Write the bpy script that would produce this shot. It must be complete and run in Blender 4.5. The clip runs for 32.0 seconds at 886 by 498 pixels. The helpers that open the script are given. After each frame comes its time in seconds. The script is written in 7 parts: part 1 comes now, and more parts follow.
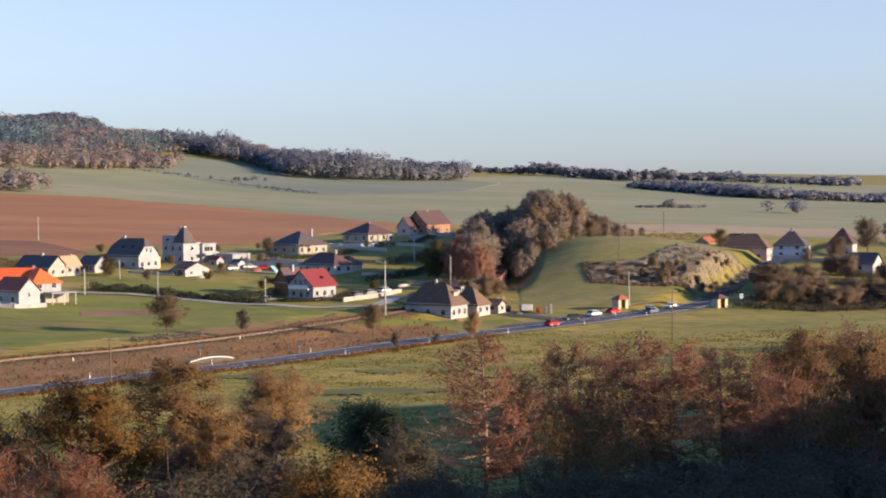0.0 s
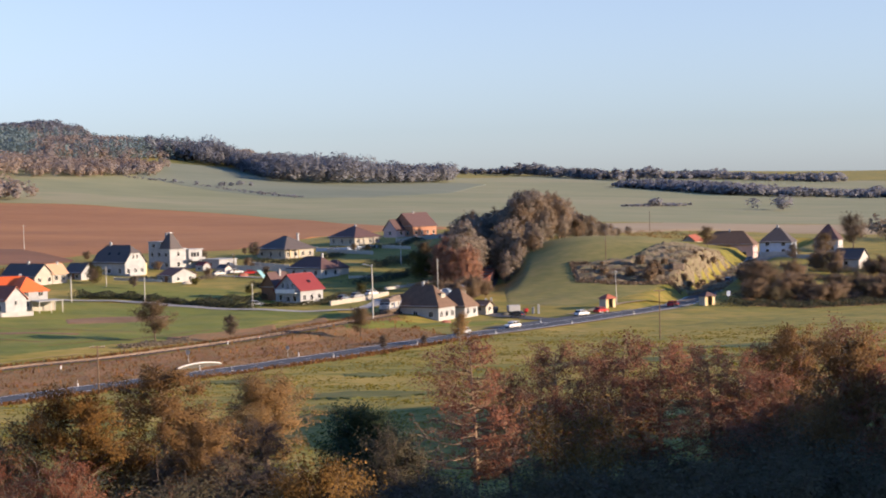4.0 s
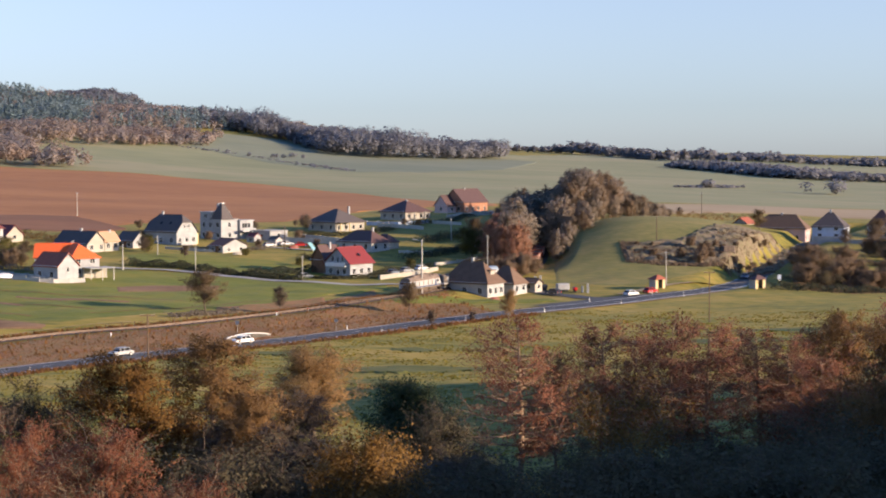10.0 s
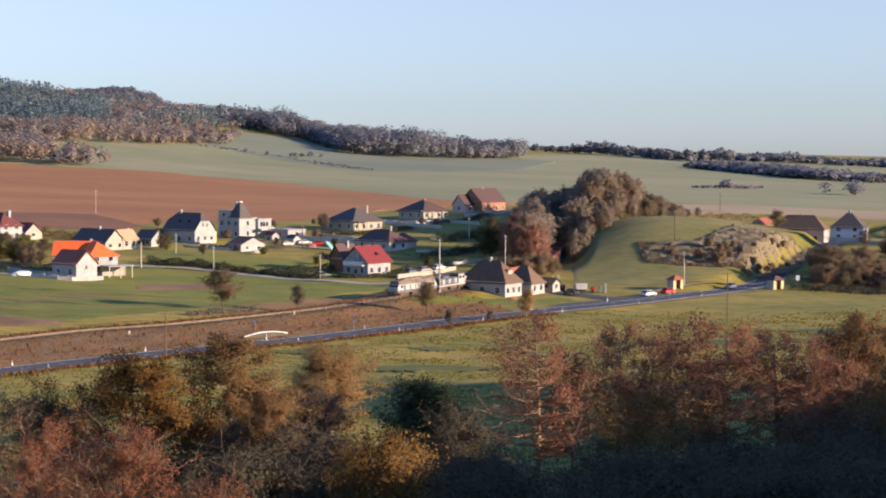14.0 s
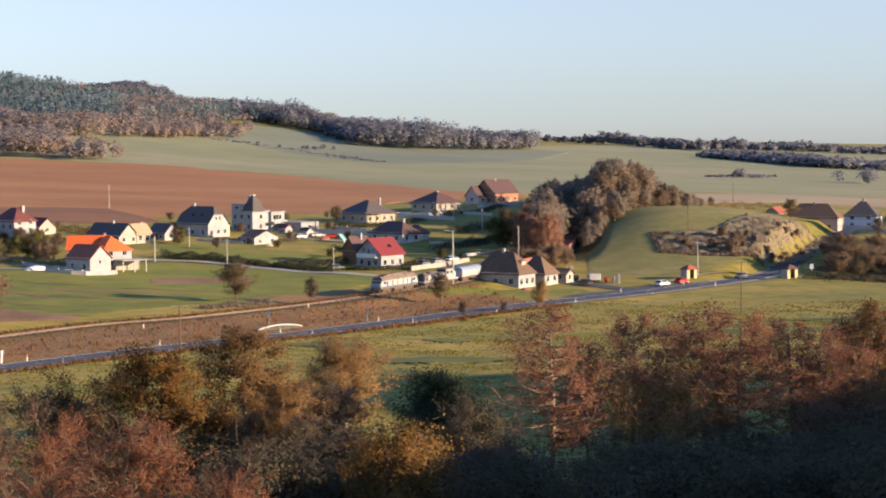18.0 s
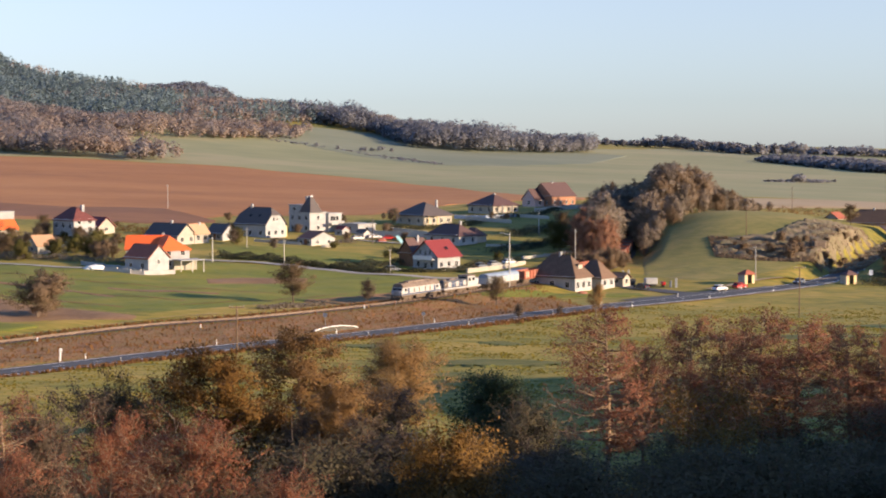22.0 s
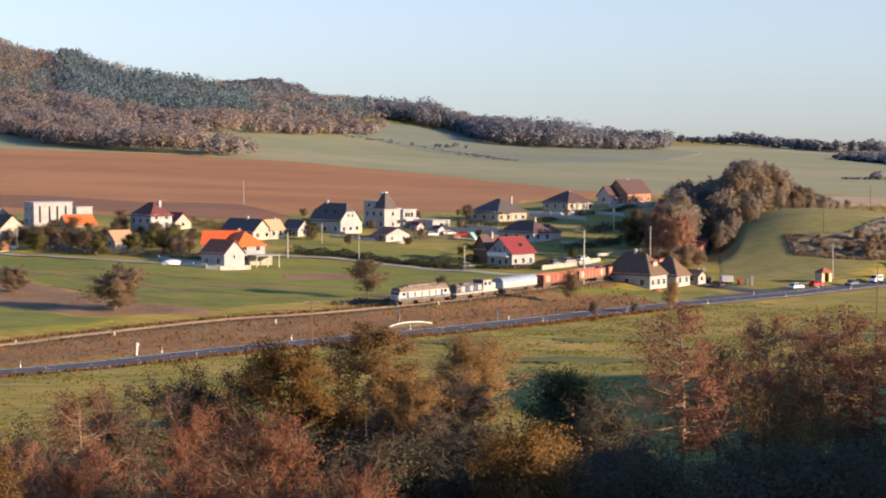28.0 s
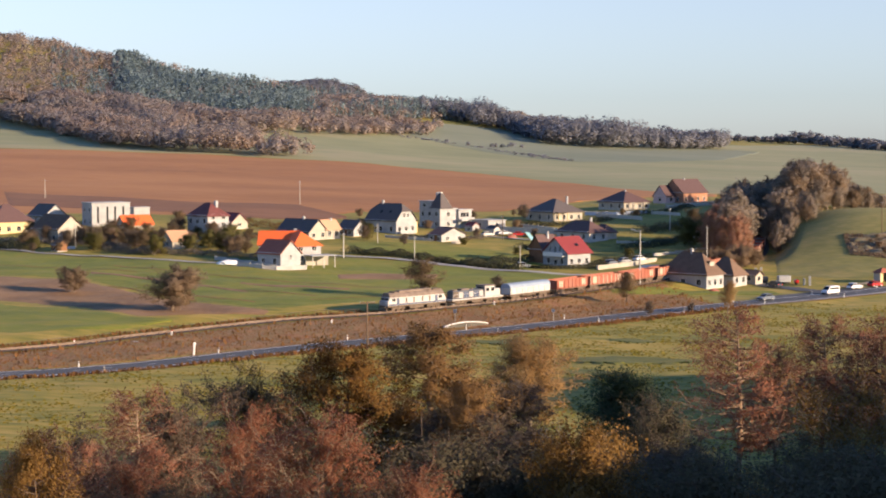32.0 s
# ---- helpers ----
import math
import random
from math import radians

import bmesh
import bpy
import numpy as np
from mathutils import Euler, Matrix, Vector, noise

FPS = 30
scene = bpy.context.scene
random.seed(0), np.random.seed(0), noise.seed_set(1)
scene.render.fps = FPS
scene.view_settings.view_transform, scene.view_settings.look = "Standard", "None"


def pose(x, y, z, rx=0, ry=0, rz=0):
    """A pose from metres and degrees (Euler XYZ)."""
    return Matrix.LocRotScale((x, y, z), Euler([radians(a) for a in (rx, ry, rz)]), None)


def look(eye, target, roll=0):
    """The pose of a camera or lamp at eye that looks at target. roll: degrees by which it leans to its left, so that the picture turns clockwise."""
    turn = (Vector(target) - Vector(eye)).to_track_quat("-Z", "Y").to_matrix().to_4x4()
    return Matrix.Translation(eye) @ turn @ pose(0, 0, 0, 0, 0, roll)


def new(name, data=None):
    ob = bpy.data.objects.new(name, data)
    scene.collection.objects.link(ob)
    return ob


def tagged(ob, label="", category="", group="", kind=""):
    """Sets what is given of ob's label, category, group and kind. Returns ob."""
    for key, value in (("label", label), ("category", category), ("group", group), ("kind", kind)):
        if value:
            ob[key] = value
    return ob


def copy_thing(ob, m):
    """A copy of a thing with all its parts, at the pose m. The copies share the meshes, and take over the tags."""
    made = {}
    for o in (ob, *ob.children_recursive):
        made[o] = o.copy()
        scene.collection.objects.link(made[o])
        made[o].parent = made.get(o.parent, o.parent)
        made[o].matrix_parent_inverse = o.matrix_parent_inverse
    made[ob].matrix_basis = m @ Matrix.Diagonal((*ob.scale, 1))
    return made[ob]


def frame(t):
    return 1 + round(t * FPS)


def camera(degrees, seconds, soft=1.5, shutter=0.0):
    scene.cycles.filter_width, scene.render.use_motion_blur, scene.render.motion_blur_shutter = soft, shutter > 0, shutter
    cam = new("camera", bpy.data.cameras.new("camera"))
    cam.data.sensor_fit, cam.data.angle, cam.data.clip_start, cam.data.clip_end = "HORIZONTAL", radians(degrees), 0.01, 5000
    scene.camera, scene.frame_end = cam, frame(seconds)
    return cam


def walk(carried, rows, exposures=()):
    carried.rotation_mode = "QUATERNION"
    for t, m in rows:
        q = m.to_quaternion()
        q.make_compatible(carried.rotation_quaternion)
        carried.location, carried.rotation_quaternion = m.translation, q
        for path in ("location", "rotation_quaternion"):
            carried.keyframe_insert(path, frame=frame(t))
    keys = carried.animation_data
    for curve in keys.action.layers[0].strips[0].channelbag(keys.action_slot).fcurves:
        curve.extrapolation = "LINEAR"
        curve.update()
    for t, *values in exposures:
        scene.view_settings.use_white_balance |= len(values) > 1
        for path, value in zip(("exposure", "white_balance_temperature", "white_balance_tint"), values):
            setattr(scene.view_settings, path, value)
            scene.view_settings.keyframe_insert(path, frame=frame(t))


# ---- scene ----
cam = camera(28.29, 32.0, soft=2.0)
EYE_PLACE = (0.0, 0.0, 36.0)
TURNS = [  # seconds, then the camera's turn in degrees
    (0.0, 87.588, 0.599, -0.025),
    (0.5, 87.560, 0.806, -0.169),
    (1.0, 87.621, 0.949, -0.327),
    (1.5, 87.634, 1.107, -0.325),
    (2.0, 87.606, 1.135, -0.308),
    (2.5, 87.580, 0.899, -0.398),
    (3.0, 87.590, 1.208, -0.508),
    (3.5, 87.647, 1.381, -0.530),
    (5.5, 87.575, 1.615, -0.410),
    (6.0, 87.540, 1.459, -0.356),
    (6.5, 87.504, 1.352, -0.295),
    (7.0, 87.386, 1.101, -0.246),
    (7.5, 87.278, 0.938, -0.058),
    (8.0, 87.213, 0.706, 0.279),
    (8.5, 87.140, 0.590, 0.700),
    (9.0, 87.051, 0.434, 0.893),
    (9.5, 86.940, 0.312, 1.084),
    (10.0, 86.890, 0.199, 1.201),
    (10.5, 86.953, 0.217, 1.140),
    (11.0, 87.147, 0.160, 1.228),
    (11.5, 87.187, 0.216, 1.330),
    (12.0, 87.184, 0.212, 1.423),
    (12.5, 87.158, 0.224, 1.556),
    (13.0, 87.078, 0.127, 1.695),
    (13.5, 86.947, 0.059, 1.767),
    (14.0, 86.871, 0.002, 1.792),
    (14.5, 86.754, 0.023, 1.921),
    (16.5, 86.642, 0.486, 2.245),
    (17.0, 86.692, 0.380, 2.248),
    (17.5, 86.653, 0.352, 2.220),
    (18.0, 86.598, 0.490, 2.195),
    (18.5, 86.598, 0.369, 2.324),
    (19.0, 86.572, 0.520, 2.558),
    (19.5, 86.545, 0.205, 2.929),
    (20.0, 86.491, 0.120, 3.127),
    (20.5, 86.509, 0.104, 3.298),
    (21.0, 86.547, 0.020, 3.473),
    (21.5, 86.662, 0.160, 3.736),
    (22.0, 86.688, 0.085, 4.065),
    (22.5, 86.722, 0.207, 4.251),
    (23.0, 86.742, 0.267, 4.469),
    (23.5, 86.781, 0.022, 4.663),
    (24.0, 86.821, -0.181, 4.975),
    (24.5, 86.827, -0.160, 5.187),
    (25.0, 86.813, -0.158, 5.365),
    (25.5, 86.746, -0.151, 5.568),
    (27.5, 86.543, 0.142, 6.281),
    (28.0, 86.576, -0.019, 6.499),
    (28.5, 86.637, -0.050, 6.640),
    (29.0, 86.647, -0.091, 6.799),
    (29.5, 86.577, 0.015, 6.985),
    (30.0, 86.521, 0.372, 7.193),
    (30.5, 86.535, 0.202, 7.376),
    (31.0, 86.480, 0.042, 7.725),
    (31.5, 86.517, 0.064, 7.994),
    (32.0, 86.577, 0.116, 8.305),
]
EXPOSURES = [(0.0, 0.97, 6230, 15), (14.5, 0.97, 6230, 15), (16.0, 1.05, 6650, 14), (32.0, 1.05, 6650, 14)]
walk(cam, [(t, pose(*EYE_PLACE, rx, ry, rz)) for t, rx, ry, rz in TURNS], EXPOSURES)


# ---- world and sun ----
SUN_HEIGHT, SUN_BEARING = 14.5, 106.0  # degrees over the horizon; clockwise from straight ahead
world = bpy.data.worlds.new("sky")
scene.world = world
world.use_nodes = True
nt = world.node_tree
sky = nt.nodes.new("ShaderNodeTexSky")
sky.sky_type, sky.sun_disc = "NISHITA", False
sky.sun_elevation, sky.sun_rotation = radians(SUN_HEIGHT), radians(SUN_BEARING)
sky.altitude, sky.air_density, sky.dust_density, sky.ozone_density = 300, 0.9, 0.3, 5.0
# thin autumn mist: the sky is pale and grey low down, and clearer higher up
where = nt.nodes.new("ShaderNodeTexCoord")
split = nt.nodes.new("ShaderNodeSeparateXYZ")
nt.links.new(where.outputs["Generated"], split.inputs[0])
clear = nt.nodes.new("ShaderNodeMapRange")
clear.inputs["From Min"].default_value, clear.inputs["From Max"].default_value = 0.0, 0.5
clear.inputs["To Min"].default_value, clear.inputs["To Max"].default_value = 0.42, 1.05
nt.links.new(split.outputs["Z"], clear.inputs["Value"])
mist = nt.nodes.new("ShaderNodeHueSaturation")
nt.links.new(clear.outputs["Result"], mist.inputs["Saturation"])
thin = nt.nodes.new("ShaderNodeMapRange")
thin.inputs["From Min"].default_value, thin.inputs["From Max"].default_value = 0.0, 0.45
thin.inputs["To Min"].default_value, thin.inputs["To Max"].default_value = 0.88, 1.15
nt.links.new(split.outputs["Z"], thin.inputs["Value"])
nt.links.new(thin.outputs["Result"], mist.inputs["Value"])
nt.links.new(sky.outputs["Color"], mist.inputs["Color"])
tone = nt.nodes.new("ShaderNodeMix")
tone.data_type, tone.blend_type = "RGBA", "MULTIPLY"
tone.inputs[0].default_value, tone.inputs[7].default_value = 1.0, (0.97, 1.0, 1.03, 1)
nt.links.new(mist.outputs["Color"], tone.inputs[6])
nt.links.new(tone.outputs[2], nt.nodes["Background"].inputs["Color"])
nt.nodes["Background"].inputs["Strength"].default_value = 0.10
lamp_data = bpy.data.lights.new("sun", "SUN")
lamp_data.energy, lamp_data.angle, lamp_data.color = 5.0, radians(0.55), (1.0, 0.76, 0.50)
sun = new("sun", lamp_data)
b, e = radians(SUN_BEARING), radians(SUN_HEIGHT)
sun.matrix_basis = look((600 * math.sin(b) * math.cos(e), 600 * math.cos(b) * math.cos(e), 600 * math.sin(e)), (0, 0, 0))


# ---- materials ----
def material(name, *colours, scale=1.0, rough=0.9, bump=0.0, bump_scale=None, metal=0.0, stretch=(1, 1, 1), island=0.0, per_object=0.0, fine=6.0, mix=0.35):
    """A surface whose colours run into each other in patches of about 1 / scale metres, with a finer grain on top."""
    m = bpy.data.materials.new(name)
    m.use_nodes = True
    n, link = m.node_tree.nodes, m.node_tree.links.new
    shader = n["Principled BSDF"]
    shader.inputs["Roughness"].default_value, shader.inputs["Metallic"].default_value = rough, metal
    place = n.new("ShaderNodeTexCoord")
    size = n.new("ShaderNodeMapping")
    size.inputs["Scale"].default_value = stretch
    link(place.outputs["Object"], size.inputs["Vector"])
    patch, grain = n.new("ShaderNodeTexNoise"), n.new("ShaderNodeTexNoise")
    patch.inputs["Scale"].default_value, patch.inputs["Detail"].default_value = scale, 4
    grain.inputs["Scale"].default_value, grain.inputs["Detail"].default_value = scale * fine, 3
    for t in (patch, grain):
        link(size.outputs["Vector"], t.inputs["Vector"])
    blend = n.new("ShaderNodeMix")
    blend.inputs[0].default_value = mix
    link(patch.outputs["Fac"], blend.inputs[2])
    link(grain.outputs["Fac"], blend.inputs[3])
    value = blend.outputs[0]
    for amount, node, out in ((island, "ShaderNodeNewGeometry", "Random Per Island"), (per_object, "ShaderNodeObjectInfo", "Random")):
        if amount:
            more = n.new("ShaderNodeMix")
            more.inputs[0].default_value = amount
            link(value, more.inputs[2])
            link(n.new(node).outputs[out], more.inputs[3])
            value = more.outputs[0]
    ramp = n.new("ShaderNodeValToRGB")
    while len(ramp.color_ramp.elements) < len(colours):
        ramp.color_ramp.elements.new(0.5)
    lo, hi = (0.35, 0.65) if not (island or per_object) else (0.2, 0.8)
    for k, c in enumerate(colours):
        stop = ramp.color_ramp.elements[k]
        stop.position, stop.color = lo + (hi - lo) * k / max(1, len(colours) - 1), (*c, 1)
    link(value, ramp.inputs["Fac"])
    link(ramp.outputs["Color"], shader.inputs["Base Color"])
    if bump:
        rise = n.new("ShaderNodeTexNoise")
        rise.inputs["Scale"].default_value, rise.inputs["Detail"].default_value = bump_scale or scale * fine, 4
        link(size.outputs["Vector"], rise.inputs["Vector"])
        relief = n.new("ShaderNodeBump")
        relief.inputs["Strength"].default_value, relief.inputs["Distance"].default_value = min(1, bump), 0.05 if bump <= 1 else 0.05 * bump
        link(rise.outputs["Fac"], relief.inputs["Height"])
        link(relief.outputs["Normal"], shader.inputs["Normal"])
    return m


def leafy(name, *colours, sheer=0.45, scale=0.25, island=0.38):
    """Leaves: each its own shade, letting some light through."""
    m = material(name, *colours, scale=scale, rough=0.75, island=island)
    n, link = m.node_tree.nodes, m.node_tree.links.new
    shader = n["Principled BSDF"]
    thin, both = n.new("ShaderNodeBsdfTranslucent"), n.new("ShaderNodeMixShader")
    link(shader.inputs["Base Color"].links[0].from_socket, thin.inputs["Color"])
    both.inputs[0].default_value = sheer
    shader.inputs["Specular IOR Level"].default_value = 0.15
    link(shader.outputs[0], both.inputs[1])
    link(thin.outputs[0], both.inputs[2])
    link(both.outputs[0], n["Material Output"].inputs["Surface"])
    return m


MEADOW = material("meadow_grass", (0.095, 0.105, 0.012), (0.18, 0.165, 0.018), (0.28, 0.215, 0.03), (0.37, 0.26, 0.06), scale=0.05, fine=11, bump=1.0, bump_scale=0.9, stretch=(0.35, 1, 1), mix=0.55)
PLOUGH = material("ploughed_soil", (0.245, 0.098, 0.03), (0.325, 0.138, 0.044), (0.38, 0.175, 0.06), scale=0.012, fine=14, bump=1.0, bump_scale=0.5, stretch=(0.5, 1.4, 1))
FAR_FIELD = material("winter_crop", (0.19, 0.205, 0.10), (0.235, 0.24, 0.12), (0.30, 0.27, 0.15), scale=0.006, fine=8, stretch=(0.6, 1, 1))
LAWN = material("lawn_grass", (0.07, 0.10, 0.006), (0.125, 0.152, 0.010), (0.18, 0.182, 0.015), (0.24, 0.18, 0.03), scale=0.07, fine=14, bump=0.9, bump_scale=1.2, stretch=(0.25, 1.6, 1), mix=0.55)
HILL_GRASS = material("dry_hill_grass", (0.13, 0.135, 0.03), (0.20, 0.18, 0.045), (0.28, 0.22, 0.07), scale=0.08, fine=10, bump=1.0, bump_scale=1.2, stretch=(0.4, 1, 1), mix=0.5)
# pasture green greyed and blued, so that the haze is in the colour
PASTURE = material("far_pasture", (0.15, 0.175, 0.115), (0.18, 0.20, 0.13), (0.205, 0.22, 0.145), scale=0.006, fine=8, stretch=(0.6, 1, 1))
SOIL = material("bare_soil", (0.16, 0.085, 0.038), (0.22, 0.125, 0.058), (0.27, 0.16, 0.078), scale=0.1, fine=8, bump=0.8, bump_scale=1.5)
DRY = material("dry_grass", (0.20, 0.09, 0.036), (0.28, 0.132, 0.05), (0.19, 0.125, 0.036), (0.31, 0.155, 0.06), (0.23, 0.125, 0.045), scale=0.1, fine=8, bump=1.0, bump_scale=1.5)
STUBBLE = material("stubble", (0.30, 0.22, 0.12), (0.37, 0.28, 0.17), scale=0.01, fine=10, stretch=(0.4, 1, 1))
# a darker tone of the ploughed soil
DARK_SOIL = material("dark_ploughed_soil", (0.15, 0.062, 0.028), (0.195, 0.084, 0.036), (0.24, 0.105, 0.045), scale=0.03, fine=10, bump=1.0, bump_scale=0.5, stretch=(0.4, 1.2, 1))
ASPHALT = material("asphalt", (0.05, 0.051, 0.055), (0.08, 0.081, 0.084), scale=0.08, fine=20, rough=0.75, bump=0.15, bump_scale=30)
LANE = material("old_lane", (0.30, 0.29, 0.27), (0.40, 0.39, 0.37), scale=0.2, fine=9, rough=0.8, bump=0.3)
PAINT_WHITE = material("white_paint", (0.72, 0.72, 0.70), (0.82, 0.82, 0.80), scale=1.5, rough=0.6)
BALLAST = material("ballast", (0.07, 0.05, 0.04), (0.13, 0.09, 0.07), scale=0.6, fine=8, bump=1.0, bump_scale=6)
RAIL_STEEL = material("rail_steel", (0.12, 0.08, 0.06), (0.20, 0.15, 0.12), scale=0.5, rough=0.6, metal=0.4)
TIMBER = material("weathered_timber", (0.10, 0.065, 0.042), (0.19, 0.13, 0.085), scale=1.5, stretch=(4, 4, 0.5), bump=0.5)
CONCRETE = material("concrete", (0.38, 0.36, 0.32), (0.52, 0.50, 0.45), scale=0.5, bump=0.3)
PLASTER_WHITE = material("white_plaster", (0.285, 0.292, 0.30), (0.40, 0.408, 0.415), scale=0.5, bump=0.2, fine=5)
PLASTER_CREAM = material("cream_plaster", (0.34, 0.315, 0.27), (0.43, 0.395, 0.335), scale=0.5, bump=0.2, fine=5)
PLASTER_YELLOW = material("yellow_plaster", (0.55, 0.42, 0.22), (0.64, 0.50, 0.28), scale=0.5, bump=0.2)
PLASTER_GREY = material("grey_plaster", (0.38, 0.37, 0.36), (0.50, 0.48, 0.46), scale=0.5, bump=0.2)
PLASTER_PINK = material("pink_plaster", (0.50, 0.36, 0.36), (0.58, 0.43, 0.42), scale=0.5, bump=0.2)
PLASTER_BLUE = material("blue_plaster", (0.40, 0.46, 0.58), (0.50, 0.56, 0.66), scale=0.5, bump=0.2)
BRICK = material("bare_brick", (0.30, 0.14, 0.085), (0.42, 0.21, 0.125), scale=0.9, bump=0.4)
ROOF_ORANGE = material("orange_tiles", (0.60, 0.095, 0.02), (0.74, 0.15, 0.035), scale=0.8, rough=0.7, bump=0.5, bump_scale=4, per_object=0.35)
ROOF_RED = material("red_tiles", (0.16, 0.022, 0.024), (0.225, 0.034, 0.034), scale=0.8, rough=0.65, bump=0.5, bump_scale=4, per_object=0.35)
ROOF_BROWN = material("brown_tiles", (0.07, 0.04, 0.04), (0.115, 0.064, 0.06), scale=0.8, rough=0.75, bump=0.5, bump_scale=4, per_object=0.35)
ROOF_DARK = material("dark_tiles", (0.072, 0.06, 0.06), (0.12, 0.10, 0.098), scale=0.8, rough=0.8, bump=0.5, bump_scale=4, per_object=0.35)
ROOF_OLD = material("weathered_shingles", (0.085, 0.052, 0.036), (0.16, 0.10, 0.068), (0.115, 0.075, 0.054), scale=0.7, rough=0.9, bump=0.6, bump_scale=3, per_object=0.35)
ROOF_TAN = material("tan_tiles", (0.42, 0.24, 0.14), (0.52, 0.32, 0.2), scale=0.8, bump=0.4, per_object=0.3)
GLASS = material("window_glass", (0.012, 0.014, 0.018), (0.03, 0.033, 0.04), scale=0.4, rough=0.2)
GLASS.node_tree.nodes["Principled BSDF"].inputs["Specular IOR Level"].default_value = 0.3
FRAME_WHITE = material("window_frame", (0.7, 0.7, 0.68), (0.8, 0.8, 0.78), scale=2)
WOOD_BROWN = material("brown_wood", (0.16, 0.075, 0.035), (0.25, 0.12, 0.06), scale=2, stretch=(1, 1, 0.3))
GREEN_METAL = material("green_metal", (0.02, 0.07, 0.05), (0.04, 0.11, 0.08), scale=2, rough=0.5)
GALVANISED = material("galvanised_steel", (0.45, 0.46, 0.47), (0.6, 0.6, 0.6), scale=2, rough=0.4, metal=0.7)
ROCK = material("quarry_rock", (0.14, 0.11, 0.065), (0.19, 0.14, 0.09), (0.15, 0.135, 0.06), (0.23, 0.17, 0.115), (0.16, 0.13, 0.07), scale=0.3, fine=6, bump=1.0, bump_scale=1.5)
BARK = material("bark", (0.075, 0.05, 0.038), (0.15, 0.105, 0.075), scale=1.2, stretch=(3, 3, 0.6), bump=0.6)
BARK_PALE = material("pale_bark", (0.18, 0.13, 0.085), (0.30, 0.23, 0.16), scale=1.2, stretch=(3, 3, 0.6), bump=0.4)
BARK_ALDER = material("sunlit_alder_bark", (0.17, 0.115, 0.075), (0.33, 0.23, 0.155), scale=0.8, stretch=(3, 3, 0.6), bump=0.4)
LEAF_RUST = leafy("rust_leaves", (0.20, 0.085, 0.055), (0.285, 0.122, 0.078), (0.365, 0.17, 0.10))
LEAF_PINK = leafy("reddish_leaves", (0.175, 0.066, 0.042), (0.27, 0.108, 0.062), (0.36, 0.158, 0.088))
LEAF_GOLD = leafy("golden_leaves", (0.13, 0.075, 0.022), (0.24, 0.135, 0.04), (0.35, 0.205, 0.065))
LEAF_OAK = leafy("oak_leaves", (0.085, 0.06, 0.02), (0.19, 0.10, 0.028), (0.31, 0.16, 0.045))
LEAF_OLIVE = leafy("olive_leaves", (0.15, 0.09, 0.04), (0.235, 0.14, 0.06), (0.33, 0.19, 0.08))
LEAF_GREEN = leafy("dark_green_leaves", (0.05, 0.075, 0.045), (0.08, 0.11, 0.06), (0.12, 0.145, 0.07))
LEAF_THICKET = leafy("thicket_leaves", (0.085, 0.08, 0.052), (0.135, 0.115, 0.07), (0.185, 0.148, 0.09), sheer=0.5)
LEAF_TWIG = leafy("bare_twigs", (0.11, 0.085, 0.065), (0.155, 0.12, 0.09), (0.21, 0.16, 0.12), sheer=0.5)
LEAF_SHRUB = leafy("thinning_brown_leaves", (0.14, 0.10, 0.058), (0.195, 0.14, 0.08), (0.25, 0.185, 0.105), sheer=0.5)
LEAF_WILLOW = leafy("willow_leaves", (0.29, 0.175, 0.08), (0.37, 0.235, 0.105), (0.44, 0.29, 0.14), sheer=0.5)
# haze is put into the next three colours: far leaves paler, greyer, bluer
LEAF_MIX_HAZE = leafy("hazed_autumn_leaves", (0.27, 0.285, 0.285), (0.32, 0.305, 0.295), (0.39, 0.32, 0.28), (0.45, 0.325, 0.24), (0.32, 0.31, 0.265), sheer=0.4, scale=0.02, island=0.1)
LEAF_SPRUCE_HAZE = leafy("hazed_spruce_needles", (0.195, 0.27, 0.29), (0.235, 0.305, 0.315), (0.28, 0.325, 0.325), sheer=0.4, scale=0.03, island=0.12)
LEAF_FAR_HAZE = leafy("hazed_distant_leaves", (0.235, 0.245, 0.275), (0.27, 0.27, 0.29), (0.32, 0.305, 0.305), sheer=0.4, scale=0.03, island=0.1)
# brown leaves greyed, with some haze put into the colour
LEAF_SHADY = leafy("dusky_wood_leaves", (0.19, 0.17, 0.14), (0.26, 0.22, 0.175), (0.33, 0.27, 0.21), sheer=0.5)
RUSHES = material("wet_green_rushes", (0.05, 0.075, 0.012), (0.09, 0.10, 0.016), (0.15, 0.14, 0.024), scale=0.12, fine=6, bump=1.0, bump_scale=1.2, stretch=(0.4, 1, 1), mix=0.5)
TUFT = leafy("grass_tufts", (0.11, 0.115, 0.013), (0.19, 0.165, 0.02), (0.29, 0.22, 0.035), (0.37, 0.265, 0.07), sheer=0.5)
ROOF_BLUE = material("pale_blue_sheet_roof", (0.30, 0.37, 0.48), (0.40, 0.47, 0.56), scale=0.6, rough=0.5)
DEAD_SCRUB = leafy("dead_brown_scrub", (0.175, 0.13, 0.09), (0.235, 0.17, 0.115), (0.29, 0.21, 0.145), (0.18, 0.16, 0.085), sheer=0.5)
LEAF_HEDGE = leafy("dull_hedge_leaves", (0.05, 0.065, 0.038), (0.085, 0.09, 0.055), (0.13, 0.12, 0.075), (0.07, 0.10, 0.048), sheer=0.5)
LEAF_BUSH = leafy("olive_green_leaves", (0.09, 0.09, 0.03), (0.135, 0.125, 0.04), (0.19, 0.16, 0.06))
